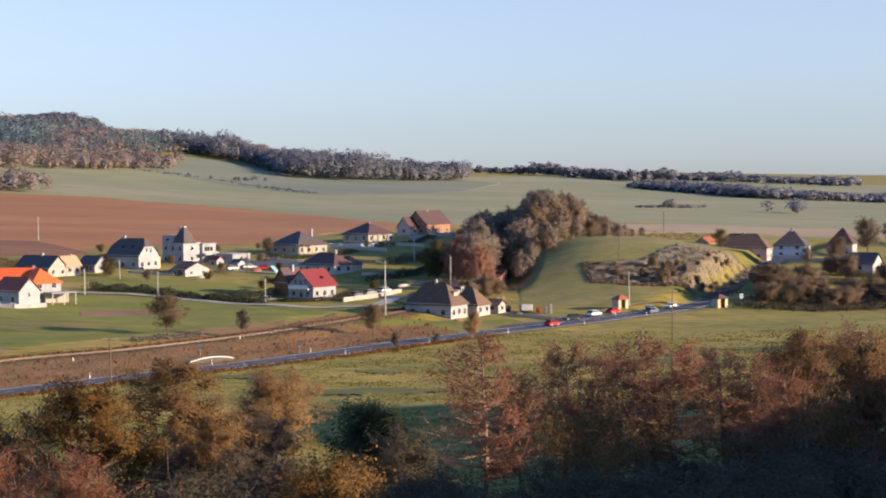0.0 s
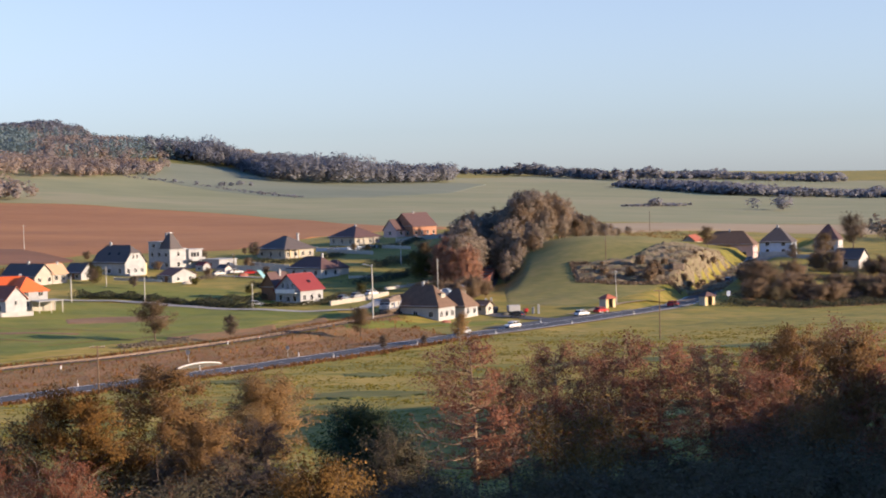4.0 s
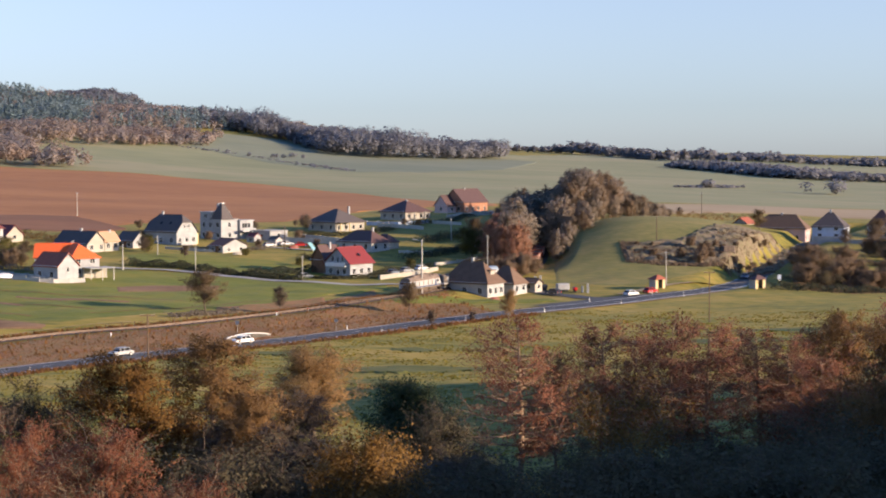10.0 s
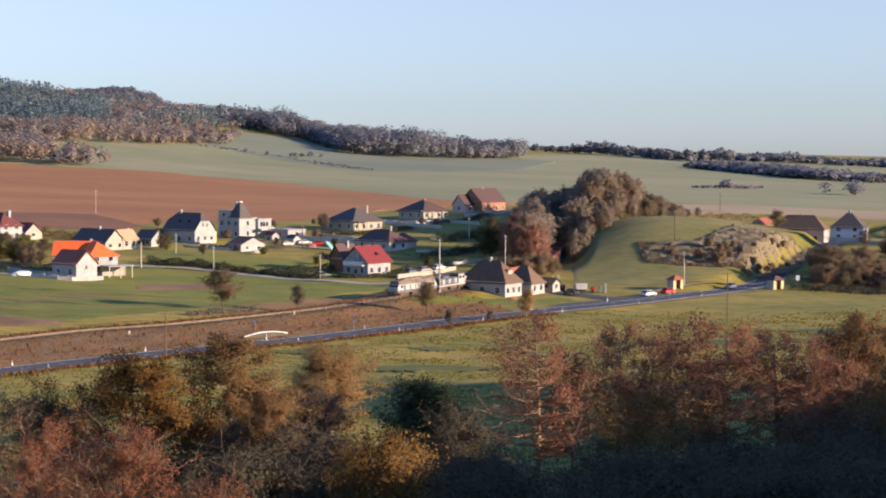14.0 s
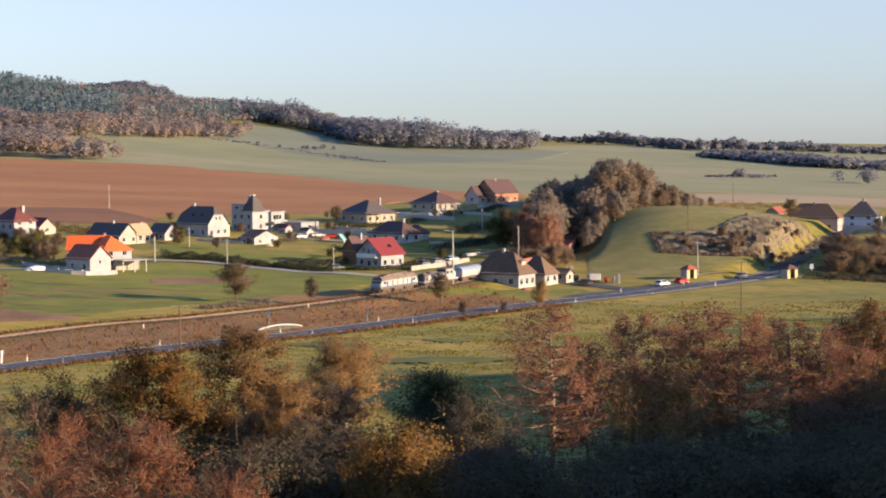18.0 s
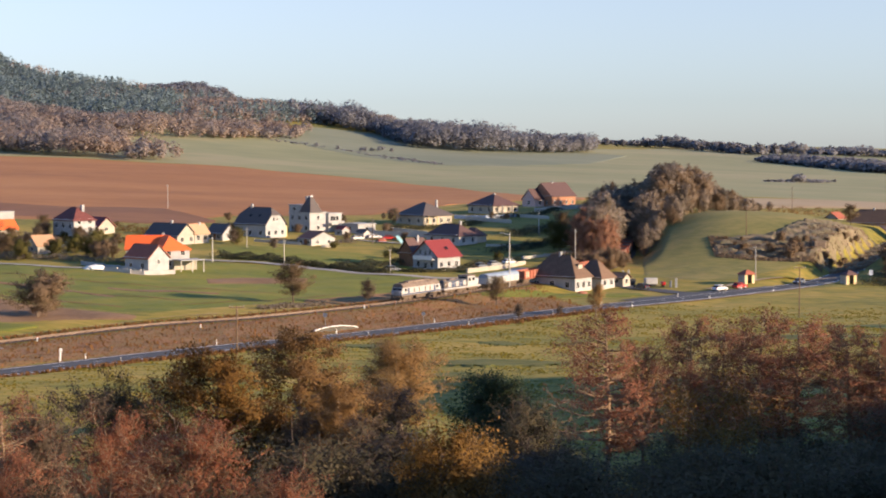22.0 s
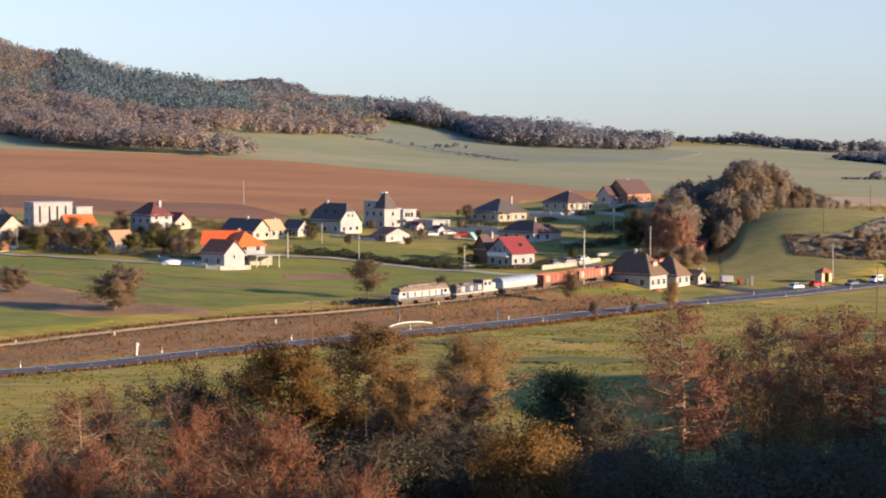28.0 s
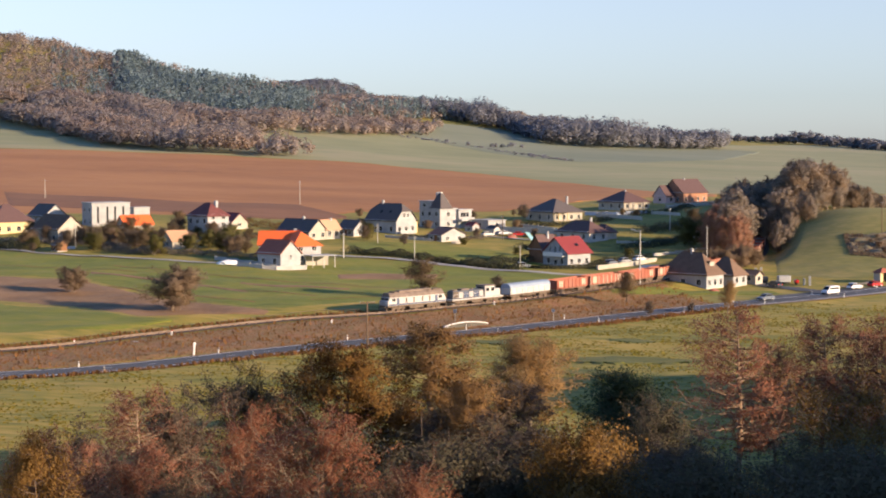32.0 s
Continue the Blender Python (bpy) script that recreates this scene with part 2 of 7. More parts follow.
# real rust-brown roofs, and orange tiles darkened as if in shade
ROOF_RUST_AND_SHADE = material("rust_and_shaded_tiles", (0.27, 0.075, 0.045), (0.35, 0.105, 0.06), scale=0.8, rough=0.75, bump=0.5, bump_scale=4)
ROOF_MAROON = material("maroon_tiles", (0.105, 0.03, 0.028), (0.155, 0.045, 0.04), scale=0.8, rough=0.75, bump=0.5, bump_scale=4)
# dark grey: shade put into the parapet wall's colour, and a pile's cover
SHADE_AND_COVER = material("shade_and_cover_grey", (0.06, 0.06, 0.05), (0.11, 0.10, 0.085), scale=0.8, bump=0.4)
# greyed the same way: the wood's haze is part of this colour
LEAF_WOOD = leafy("cutting_wood_leaves", (0.25, 0.215, 0.18), (0.33, 0.275, 0.225), (0.41, 0.33, 0.26), sheer=0.5)
LEAF_FOX = leafy("fox_brown_leaves", (0.27, 0.14, 0.095), (0.36, 0.19, 0.125), (0.42, 0.24, 0.16))
WEED = leafy("dry_weeds", (0.19, 0.088, 0.036), (0.26, 0.125, 0.048), (0.30, 0.15, 0.06), (0.18, 0.13, 0.036), sheer=0.5)
CAR_WHITE = material("white_car_paint", (0.78, 0.78, 0.78), (0.82, 0.82, 0.82), rough=0.25)
CAR_RED = material("red_car_paint", (0.45, 0.03, 0.03), (0.5, 0.04, 0.035), rough=0.25)
CAR_DARK = material("dark_car_paint", (0.03, 0.035, 0.045), (0.04, 0.045, 0.055), rough=0.25)
CAR_SILVER = material("silver_car_paint", (0.45, 0.46, 0.47), (0.5, 0.51, 0.52), rough=0.3, metal=0.5)
CAR_BLUE = material("blue_grey_car_paint", (0.13, 0.16, 0.21), (0.16, 0.19, 0.24), rough=0.28)
TYRE = material("tyre_rubber", (0.015, 0.015, 0.015), (0.025, 0.025, 0.025), rough=0.85)
LOCO_WHITE = material("locomotive_cream_paint", (0.34, 0.335, 0.33), (0.48, 0.47, 0.455), scale=0.7, rough=0.5, fine=8)
LOCO_BLUE = material("locomotive_blue_paint", (0.03, 0.055, 0.12), (0.05, 0.08, 0.16), scale=0.6, rough=0.45)
LOCO_DARK = material("locomotive_hood_paint", (0.045, 0.055, 0.075), (0.085, 0.09, 0.105), scale=0.6, rough=0.5)
LOCO_ROOF = material("sooty_roof_paint", (0.12, 0.09, 0.072), (0.24, 0.18, 0.14), scale=0.8, rough=0.7)
DARK_STEEL = material("dusty_running_gear", (0.07, 0.05, 0.038), (0.19, 0.14, 0.10), scale=1.5, rough=0.8)
WAGON_RUST = material("rust_red_wagon_paint", (0.22, 0.055, 0.034), (0.31, 0.095, 0.058), (0.25, 0.12, 0.085), scale=0.7, rough=0.75, stretch=(1, 1, 0.4))
WAGON_PALE = material("chalky_wagon_stain", (0.50, 0.34, 0.26), (0.60, 0.44, 0.35), scale=1.0, rough=0.8)
WAGON_SILVER = material("pale_grey_wagon_paint", (0.36, 0.365, 0.37), (0.50, 0.50, 0.49), scale=0.6, rough=0.5)
WAGON_ROOF = material("blue_grey_wagon_roof", (0.20, 0.26, 0.35), (0.28, 0.34, 0.42), scale=0.5, rough=0.5)
LAMP_RED = material("red_lamp_glass", (0.4, 0.02, 0.02), (0.45, 0.03, 0.03), rough=0.2)
LAMP_CLEAR = material("clear_lamp_glass", (0.7, 0.7, 0.66), (0.8, 0.8, 0.75), rough=0.15)
TEAL = material("teal_sheet", (0.25, 0.5, 0.55), (0.35, 0.6, 0.63), rough=0.4)


# ---- mesh helpers ----
def thing(name, m, label, category, group="", kind=""):
    ob = new(name)
    ob.matrix_basis = m
    return tagged(ob, label, category, group, kind)


def part(name, bm, mat, parent=None, label="", m=None):
    """Links a bmesh as one mesh object under a thing or a part."""
    data = bpy.data.meshes.new(name)
    bm.to_mesh(data)
    bm.free()
    data.materials.append(mat)
    ob = new(name, data)
    ob.parent = parent
    if m is not None:
        ob.matrix_basis = m
    return tagged(ob, label)


def shared(name, data, parent, m, label=""):
    ob = new(name, data)
    ob.parent, ob.matrix_basis = parent, m
    return tagged(ob, label)


def mesh_of(name, bm, mat):
    data = bpy.data.meshes.new(name)
    bm.to_mesh(data)
    bm.free()
    data.materials.append(mat)
    return data


def quads(name, verts, faces, mat, flat=True):
    """A mesh from arrays: verts (n, 3), faces (k, 4)."""
    data = bpy.data.meshes.new(name)
    faces = np.asarray(faces)
    data.vertices.add(len(verts))
    data.vertices.foreach_set("co", np.asarray(verts, np.float32).ravel())
    data.loops.add(faces.size)
    data.loops.foreach_set("vertex_index", faces.astype(np.int32).ravel())
    data.polygons.add(len(faces))
    data.polygons.foreach_set("loop_start", np.arange(0, faces.size, faces.shape[1], dtype=np.int32))
    if not flat:
        data.polygons.foreach_set("use_smooth", np.ones(len(faces), bool))
    data.update(calc_edges=True)
    data.materials.append(mat)
    return data


def box(bm, x0, y0, z0, x1, y1, z1, bevel=0.0):
    made = bmesh.ops.create_cube(bm, size=1, matrix=Matrix.Translation(((x0 + x1) / 2, (y0 + y1) / 2, (z0 + z1) / 2)) @ Matrix.Diagonal((x1 - x0, y1 - y0, z1 - z0, 1)))
    if bevel:
        edges = list({e for v in made["verts"] for e in v.link_edges})
        bmesh.ops.bevel(bm, geom=edges, offset=bevel, segments=1, affect="EDGES")
    return bm


def rod(bm, a, b, r0, r1=None, sides=8):
    """A round bar from a to b."""
    a, b = Vector(a), Vector(b)
    turn = (b - a).to_track_quat("Z", "Y").to_matrix().to_4x4()
    bmesh.ops.create_cone(bm, cap_ends=True, segments=sides, radius1=r0, radius2=r0 if r1 is None else r1, depth=(b - a).length, matrix=Matrix.Translation((a + b) / 2) @ turn)
    return bm


def prism(bm, outline, y0, y1):
    """An outline in x and z, drawn out from y0 to y1."""
    a = [bm.verts.new((x, y0, z)) for x, z in outline]
    b = [bm.verts.new((x, y1, z)) for x, z in outline]
    bm.faces.new(a)
    bm.faces.new(b[::-1])
    for i in range(len(a)):
        j = (i + 1) % len(a)
        bm.faces.new((a[i], b[i], b[j], a[j]))
    bmesh.ops.recalc_face_normals(bm, faces=bm.faces[:])
    return bm


def B(*boxes, bevel=0.0):
    bm = bmesh.new()
    for b in boxes:
        box(bm, *b, bevel=bevel)
    return bm


# ---- lie of the land: heights at steps of depth (rows) and of bearing (columns) ----
EYE = 36.0
DEPTHS = np.array([0, 100, 135, 330, 430, 470, 520, 580, 640, 800, 1100, 1600, 2300, 3600])
BEARINGS = np.array([-0.45, -0.36, -0.24, -0.12, 0.0, 0.12, 0.25])
HEIGHTS = np.array([
    (34, 4, 0.3, 0.8, 4.5, 6, 9, 12, 15, 22, 36, 62, 205, 190), (34, 4, 0.3, 0.8, 4.5, 6, 9, 11.5, 14, 20, 33, 56, 160, 130),
    (34, 4, 0.2, 0.5, 3.6, 5.5, 8.5, 10.3, 12.5, 17.5, 29, 43, 105, 70), (34, 4, 0, 0.2, 1.2, 2.6, 5.2, 8, 10.5, 14, 20.5, 26, 68, 44),
    (34, 4, 0, 0, 0, 1, 4.5, 9.5, 14, 14, 16.5, 23, 34, 46), (34, 4, 0, 0, 0, 0.3, 4, 9, 12, 11.5, 11.5, 16, 23.5, 38),
    (34, 4, 0, 0, 0, 0.2, 2, 4.5, 6.5, 7, 6.6, 7, 10.5, 22)])
ROAD = [(-230, 196), (-160, 228), (-106.6, 256.8), (-92.2, 267.6), (-81.9, 280.1), (-69.4, 297.1), (-51.8, 317.1), (-37.2, 332.8), (-21.2, 353.6), (1.8, 384.5), (28.7, 414.9), (44.1, 434.6), (61.2, 458.1), (72.1, 481.1), (86.9, 523.5), (97.9, 557.2), (112, 600), (128, 640), (142, 675)]
RAIL = [(-260, 214), (-190, 246), (-121.6, 293.0), (-103.5, 316.6), (-83.0, 344.4), (-65.6, 357.6), (-41.9, 385.2), (-25.3, 412.7), (-16.5, 426.3), (2, 463), (11, 490), (16, 520), (19, 560), (20, 610), (21, 690), (21, 780)]
# the two at x = 125 are unseen, added to cast shade on the foreground
HILLS_AND_BLOCKERS = [  # centre, radii, height
    (60, 548, 27, 40, 8.5), (125, 95, 30, 80, 43), (125, 222, 23, 27, 29), (-775, 3600, 130, 300, 85), (-330, 1750, 150, 300, 14), (-700, 1500, 190, 120, 18)]


def smooth(points, step=4.0):
    """A polyline through the points, rounded by a Catmull-Rom spline."""
    p = np.array(points, float)
    p = np.vstack([2 * p[0] - p[1], p, 2 * p[-1] - p[-2]])
    out = []
    for a, b, c, d in zip(p, p[1:], p[2:], p[3:]):
        n = max(2, int(np.linalg.norm(c - b) / step))
        t = np.linspace(0, 1, n, endpoint=False)[:, None]
        out.append(0.5 * (2 * b + (c - a) * t + (2 * a - 5 * b + 4 * c - d) * t ** 2 + (3 * b - 3 * c + d - a) * t ** 3))
    return np.vstack(out + [p[-2:-1]])


ROAD_LINE, RAIL_LINE = smooth(ROAD), smooth(RAIL)
fine_d = np.linspace(0, 60, 301)  # square root of depth
fine_u = np.linspace(-0.5, 0.3, 81)
table = np.array([np.interp(fine_d, np.sqrt(DEPTHS), row) for row in HEIGHTS])
table = np.array([np.interp(fine_u, BEARINGS, table[:, i]) for i in range(len(fine_d))])
for axis, size in ((0, 9), (1, 13)):  # rounded off
    pad = [(0, 0), (0, 0)]
    pad[axis] = (size // 2, size // 2)
    big = np.pad(table, pad, mode="edge")
    table = sum(np.take(big, range(k, k + table.shape[axis]), axis) for k in range(size)) / size


def to_line(x, y, line):
    """How far the places lie from a line, and how far along it the nearest point is."""
    best, along = np.full(x.shape, 1e9), np.zeros(x.shape)
    run = 0.0
    for a, b in zip(line, line[1:]):
        d = b - a
        n = np.hypot(*d)
        s = np.clip(((x - a[0]) * d[0] + (y - a[1]) * d[1]) / n ** 2, 0, 1)
        gap = np.hypot(x - a[0] - s * d[0], y - a[1] - s * d[1])
        near = gap < best
        best, along = np.where(near, gap, best), np.where(near, run + s * n, along)
        run += n
    return best, along


def step01(v):
    v = np.clip(v, 0, 1)
    return v * v * (3 - 2 * v)


def rail_height(along):
    return 0.9 + 0.011 * (along - 246)


def road_height(along):
    return 0.55 + 4.5 * step01((along - 410) / 160)


def land(x, y):
    """Height of the ground."""
    x, y = np.atleast_1d(np.asarray(x, float)), np.atleast_1d(np.asarray(y, float))
    d = np.sqrt(np.clip(y, 0, 3599)) / 60 * 300
    u = (np.clip(x / np.maximum(y, 40), -0.499, 0.299) + 0.5) * 100
    i, j = d.astype(int), u.astype(int)
    fi, fj = d - i, u - j
    i1, j1 = np.minimum(i + 1, 300), np.minimum(j + 1, 80)
    z = (table[i, j] * (1 - fi) + table[i1, j] * fi) * (1 - fj) + (table[i, j1] * (1 - fi) + table[i1, j1] * fi) * fj
    for cx, cy, rx, ry, h in HILLS_AND_BLOCKERS:
        z = z + h * np.exp(-0.5 * (np.abs((x - cx) / rx) ** 3 if cy == 548 else ((x - cx) / rx) ** 2) - 0.5 * ((y - cy) / ry) ** 2)
    z = z + 0.25 * np.sin(x * 0.071 + 1) * np.sin(y * 0.053) * step01((y - 90) / 60)
    z = z + 0.16 * np.sin(x * 0.33 + 1.7 * np.sin(y * 0.11)) * np.sin(y * 0.27 + 0.9 * np.sin(x * 0.13)) * step01((y - 190) / 30) * step01((520 - y) / 60)
    near = (y > 200) & (y < 790) & (abs(x) < 260)
    if near.any():
        xs, ys, zs = x[near], y[near], z[near]
        gap, along = to_line(xs, ys, RAIL_LINE)
        zs = zs + (rail_height(along) - 0.15 - zs) * step01((13 - gap) / 9)
        gap, along = to_line(xs, ys, ROAD_LINE)
        zs = zs + (road_height(along) - 0.12 - zs) * step01((8.5 - gap) / 4.5)
        z = z.copy()
        z[near] = zs
    return z


# ---- the ground: one sheet to the horizon ----
def stretched(lo, hi, n, centre, tight):
    """Steps that are narrow near the centre and wide far from it."""
    a, b = math.asinh((lo - centre) / tight), math.asinh((hi - centre) / tight)
    return centre + tight * np.sinh(np.linspace(a, b, n))


gx, gy = stretched(-2600, 2000, 330, -20, 130), stretched(-300, 4600, 420, 420, 160)
X, Y = np.meshgrid(gx, gy)
Z = land(X.ravel(), Y.ravel())
nx, ny = len(gx), len(gy)
index = np.arange(nx * ny).reshape(ny, nx)
sheet = np.stack([index[:-1, :-1], index[:-1, 1:], index[1:, 1:], index[1:, :-1]], -1).reshape(-1, 4)
ground = new("ground", quads("ground", np.stack([X.ravel(), Y.ravel(), Z], 1), sheet, MEADOW, flat=False))
tagged(ground, "mown autumn meadow of faded green grass", "ground", kind="structure")


def along_line(points, n):
    p = np.array(points, float)
    s = np.concatenate([[0], np.cumsum(np.hypot(*np.diff(p, axis=0).T))])
    t = np.linspace(0, s[-1], n)
    return np.stack([np.interp(t, s, p[:, 0]), np.interp(t, s, p[:, 1])], 1)


def patch(name, near, far, mat, label, lift=0.12, n=60, rows=24, ragged=0.0, category="field"):
    """A piece of land between a near and a far edge, laid on the ground."""
    a, b = along_line(near, n), along_line(far, n)
    t = np.linspace(0, 1, rows)[:, None, None]
    p = a[None] * (1 - t) + b[None] * t
    if ragged:
        rng = np.random.default_rng(len(name) * 7 + n)
        p[0] += rng.normal(0, ragged, p[0].shape)
        p[-1] += rng.normal(0, ragged, p[-1].shape)
    p = p.reshape(-1, 2)
    i = np.arange(n * rows).reshape(rows, n)
    f = np.stack([i[:-1, :-1], i[:-1, 1:], i[1:, 1:], i[1:, :-1]], -1).reshape(-1, 4)
    up = np.full((rows, n), lift)
    up[0], up[-1], up[:, 0], up[:, -1] = -0.06, -0.06, -0.06, -0.06  # the edges run into the ground
    ob = new(name, quads(name, np.column_stack([p, land(p[:, 0], p[:, 1]) + up.ravel()]), f, mat, flat=False))
    return tagged(ob, label, category, kind="structure")


patch("ploughed_field", [(-330, 575), (-252, 581), (-194, 592), (-141, 588), (-122, 632), (-72, 640), (-42, 710), (-20, 743), (13.5, 744)],
      [(-560, 1066), (-438, 1061), (-325, 1055), (-236, 1042), (-195, 1040), (-122, 989), (-64, 896), (-21.6, 803), (14, 777)], PLOUGH, "bare ploughed field of reddish-brown soil", lift=0.22, n=150, rows=90, ragged=0.6)
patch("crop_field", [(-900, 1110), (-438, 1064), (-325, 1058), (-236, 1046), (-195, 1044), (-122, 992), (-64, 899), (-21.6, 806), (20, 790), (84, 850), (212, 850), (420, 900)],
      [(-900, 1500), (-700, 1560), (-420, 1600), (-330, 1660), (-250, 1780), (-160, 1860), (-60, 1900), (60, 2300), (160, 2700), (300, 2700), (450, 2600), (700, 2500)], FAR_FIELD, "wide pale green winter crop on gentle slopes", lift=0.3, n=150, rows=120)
patch("far_pasture", [(-262, 1560), (-254.6, 1550), (-204, 1453), (-154, 1363), (-92, 1282), (-42, 1330), (20, 1500), (62, 1880)], [(-280, 1790), (-250, 1800), (-200, 1850), (-160, 1870), (-60, 1910), (0, 1930), (40, 1925), (64, 1900)], PASTURE, "pasture beyond the crest, greyed in its colour for haze", lift=0.6, n=90, rows=60)
patch("stubble_strip", [(20, 700), (66, 690), (125, 751), (182, 725), (240, 740)], [(20, 800), (80, 827), (127, 845), (166, 838), (250, 842)], STUBBLE, "pale strip of harvested stubble", lift=0.45, n=60, rows=30)
patch("soil_strip", [(-190, 372), (-150.2, 362.5), (-127.8, 353.5), (-112, 341), (-88, 352)], [(-200, 420), (-169.8, 410), (-146, 404), (-115, 371.5), (-88, 356)], SOIL, "harrowed strip of bare brown soil", lift=0.1, n=80, rows=20, ragged=0.3)
patch("green_strip", [(-200, 330), (-158, 318), (-126, 310), (-110, 322), (-103, 336)], [(-200, 364), (-152, 360), (-127.8, 351), (-112, 340), (-103, 337)], LAWN, "bright green strip of young crop", lift=0.1, n=80, rows=16, ragged=0.3)
patch("garden_grass", [(-205, 424), (-170, 412), (-146, 406), (-115, 373), (-88, 358), (-62, 385), (-46, 412), (-36, 434), (-22, 448)], [(-215, 474), (-176, 463), (-156, 456.5), (-117, 443), (-101, 470), (-82, 473), (-59, 462.5), (-39, 455.5), (-24, 457)], LAWN, "mown green grass behind the village gardens", lift=0.08, n=140, rows=40)
for name, a, b in (("soil_bed", [(-87.8, 422), (-73.7, 427.5), (-65.3, 435.5)], [(-91.3, 436), (-77.8, 446), (-66.1, 447)]), ("soil_bed", [(-150, 418), (-125, 405), (-100, 386)], [(-152, 423), (-126, 409), (-102, 390)]), ("soil_bed", [(-108, 404), (-96, 399), (-80, 399)], [(-109, 408), (-96, 403), (-80, 402)])):
    patch(name, a, b, SOIL, "dug garden bed of bare brown soil", lift=0.16, n=40, rows=8, ragged=0.35)
patch("garden_lawn", [(-96, 480), (-80, 480), (-59, 470), (-44, 466)], [(-104, 512), (-90, 520), (-62, 512), (-40, 492)], LAWN, "shaggy garden lawn between hedges", lift=0.1, n=60, rows=20)
patch("hill_grass", [(20, 470), (34, 458), (44, 462), (60, 480), (72, 500)], [(22, 560), (36, 590), (60, 620), (80, 600), (92, 570)], HILL_GRASS, "grazed grass on the rounded hill", lift=0.1, n=70, rows=60)
rng = np.random.default_rng(3)
for a, b in (((-58, 383), (-35, 404)), ((-35, 404), (-24, 424))):
    patch("reed_strip", [a, b], [(a[0] - 2, a[1] + 12), (b[0] - 3, b[1] + 22)], DRY, "rough strip of tawny dead grass", lift=0.14, n=40, rows=10, ragged=0.4)


def ribbon(name, line, left, right, lift, mat, label, category, heights, n=4, kind="structure"):
    """A strip that follows a line, from left to right of it (metres), level across."""
    p = np.asarray(line)
    d = np.gradient(p, axis=0)
    d /= np.hypot(d[:, 0], d[:, 1])[:, None]
    side = np.stack([d[:, 1], -d[:, 0]], 1)
    run = np.concatenate([[0], np.cumsum(np.hypot(*np.diff(p, axis=0).T))])
    rows = [np.column_stack([p + side * o, heights(run) + lift]) for o in np.linspace(left, right, n)]
    v = np.concatenate(rows)
    i = np.arange(len(v)).reshape(n, len(p))
    f = np.stack([i[:-1, :-1], i[:-1, 1:], i[1:, 1:], i[1:, :-1]], -1).reshape(-1, 4)
    ob = new(name, quads(name, v, f, mat, flat=False))
    return tagged(ob, label, category, kind=kind)


def offset_line(line, d):
    """The line shifted d metres to its right."""
    p = np.asarray(line)
    t = np.gradient(p, axis=0)
    t /= np.hypot(t[:, 0], t[:, 1])[:, None]
    return p + np.stack([t[:, 1], -t[:, 0]], 1) * d


near, far = offset_line(ROAD_LINE, -4.8), offset_line(RAIL_LINE, 2.9)
near, far = near[(near[:, 0] > -170) & (near[:, 0] < 6)], far[(far[:, 0] > -185) & (far[:, 0] < -6)]
patch("dry_bank", [tuple(q) for q in near[::2]], [tuple(q) for q in far[::2]], DRY, "rough bank of dead brown grass between road and railway", lift=0.06, n=160, rows=18)
ribbon("road_shoulder", ROAD_LINE, -5.2, 5.2, -0.04, SOIL, "gravel and dead grass verge of the main road", "verge", road_height)
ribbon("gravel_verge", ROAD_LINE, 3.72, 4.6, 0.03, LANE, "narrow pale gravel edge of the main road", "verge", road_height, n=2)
road = ribbon("road", ROAD_LINE, -3.7, 3.7, 0.04, ASPHALT, "two-lane grey asphalt road with white edge lines", "road", road_height)
for o in (-3.35, 3.2):
    ob = ribbon("edge_line", ROAD_LINE, o, o + 0.28, 0.05, PAINT_WHITE, "", "", road_height, n=2)
    ob.parent = road
dash = bmesh.new()
run = 0.0
fine = smooth(ROAD, 2.0)
for k in range(0, len(fine) - 2, 4):  # centre dashes
    a, b = fine[k], fine[k + 1]
    d = (b - a) / np.hypot(*(b - a))
    s = np.array((d[1], -d[0])) * 0.07
    z = float(road_height(to_line(np.array([a[0]]), np.array([a[1]]), ROAD_LINE)[1])[0]) + 0.052
    z1 = float(road_height(to_line(np.array([b[0]]), np.array([b[1]]), ROAD_LINE)[1])[0]) + 0.052
    dash.faces.new([dash.verts.new((*q, h)) for q, h in ((a - s, z), (a + s, z), (b + s, z1), (b - s, z1))])
part("centre_line", dash, PAINT_WHITE, road)
rail_bed = ribbon("rail_bed", RAIL_LINE, -2.7, 2.7, 0.0, BALLAST, "brown ballast bed of a single railway track", "railway", rail_height)
for o in (-0.7525, 0.7175):
    ob = ribbon("rail", RAIL_LINE, o, o + 0.07, 0.26, RAIL_STEEL, "", "", rail_height, n=2)
    ob.parent = rail_bed
    ob = ribbon("rail_web", RAIL_LINE, o + 0.035, o + 0.036, 0.26, RAIL_STEEL, "", "", lambda s: rail_height(s), n=2)
    for k, v in enumerate(ob.data.vertices):
        if k >= len(RAIL_LINE):
            v.co.z -= 0.2
    ob.parent = rail_bed
sleeper = mesh_of("sleeper", B((-1.25, -0.13, 0, 1.25, 0.13, 0.14)), TIMBER)
fine = smooth(RAIL, 1.7)
for k in range(20, min(len(fine) - 60, 300)):
    a, b = fine[k], fine[k + 1]
    z = float(rail_height(to_line(np.array([a[0]]), np.array([a[1]]), RAIL_LINE)[1])[0])
    shared("sleeper", sleeper, rail_bed, pose(a[0], a[1], z, 0, 0, math.degrees(math.atan2(b[1] - a[1], b[0] - a[0])) - 90))


def lane(name, points, width, label, mat=LANE, lift=0.1):
    line = smooth(points, 2.5)
    return ribbon(name, line, -width / 2, width / 2, lift, mat, label, "lane", lambda s: land(line[:, 0], line[:, 1]), n=3)


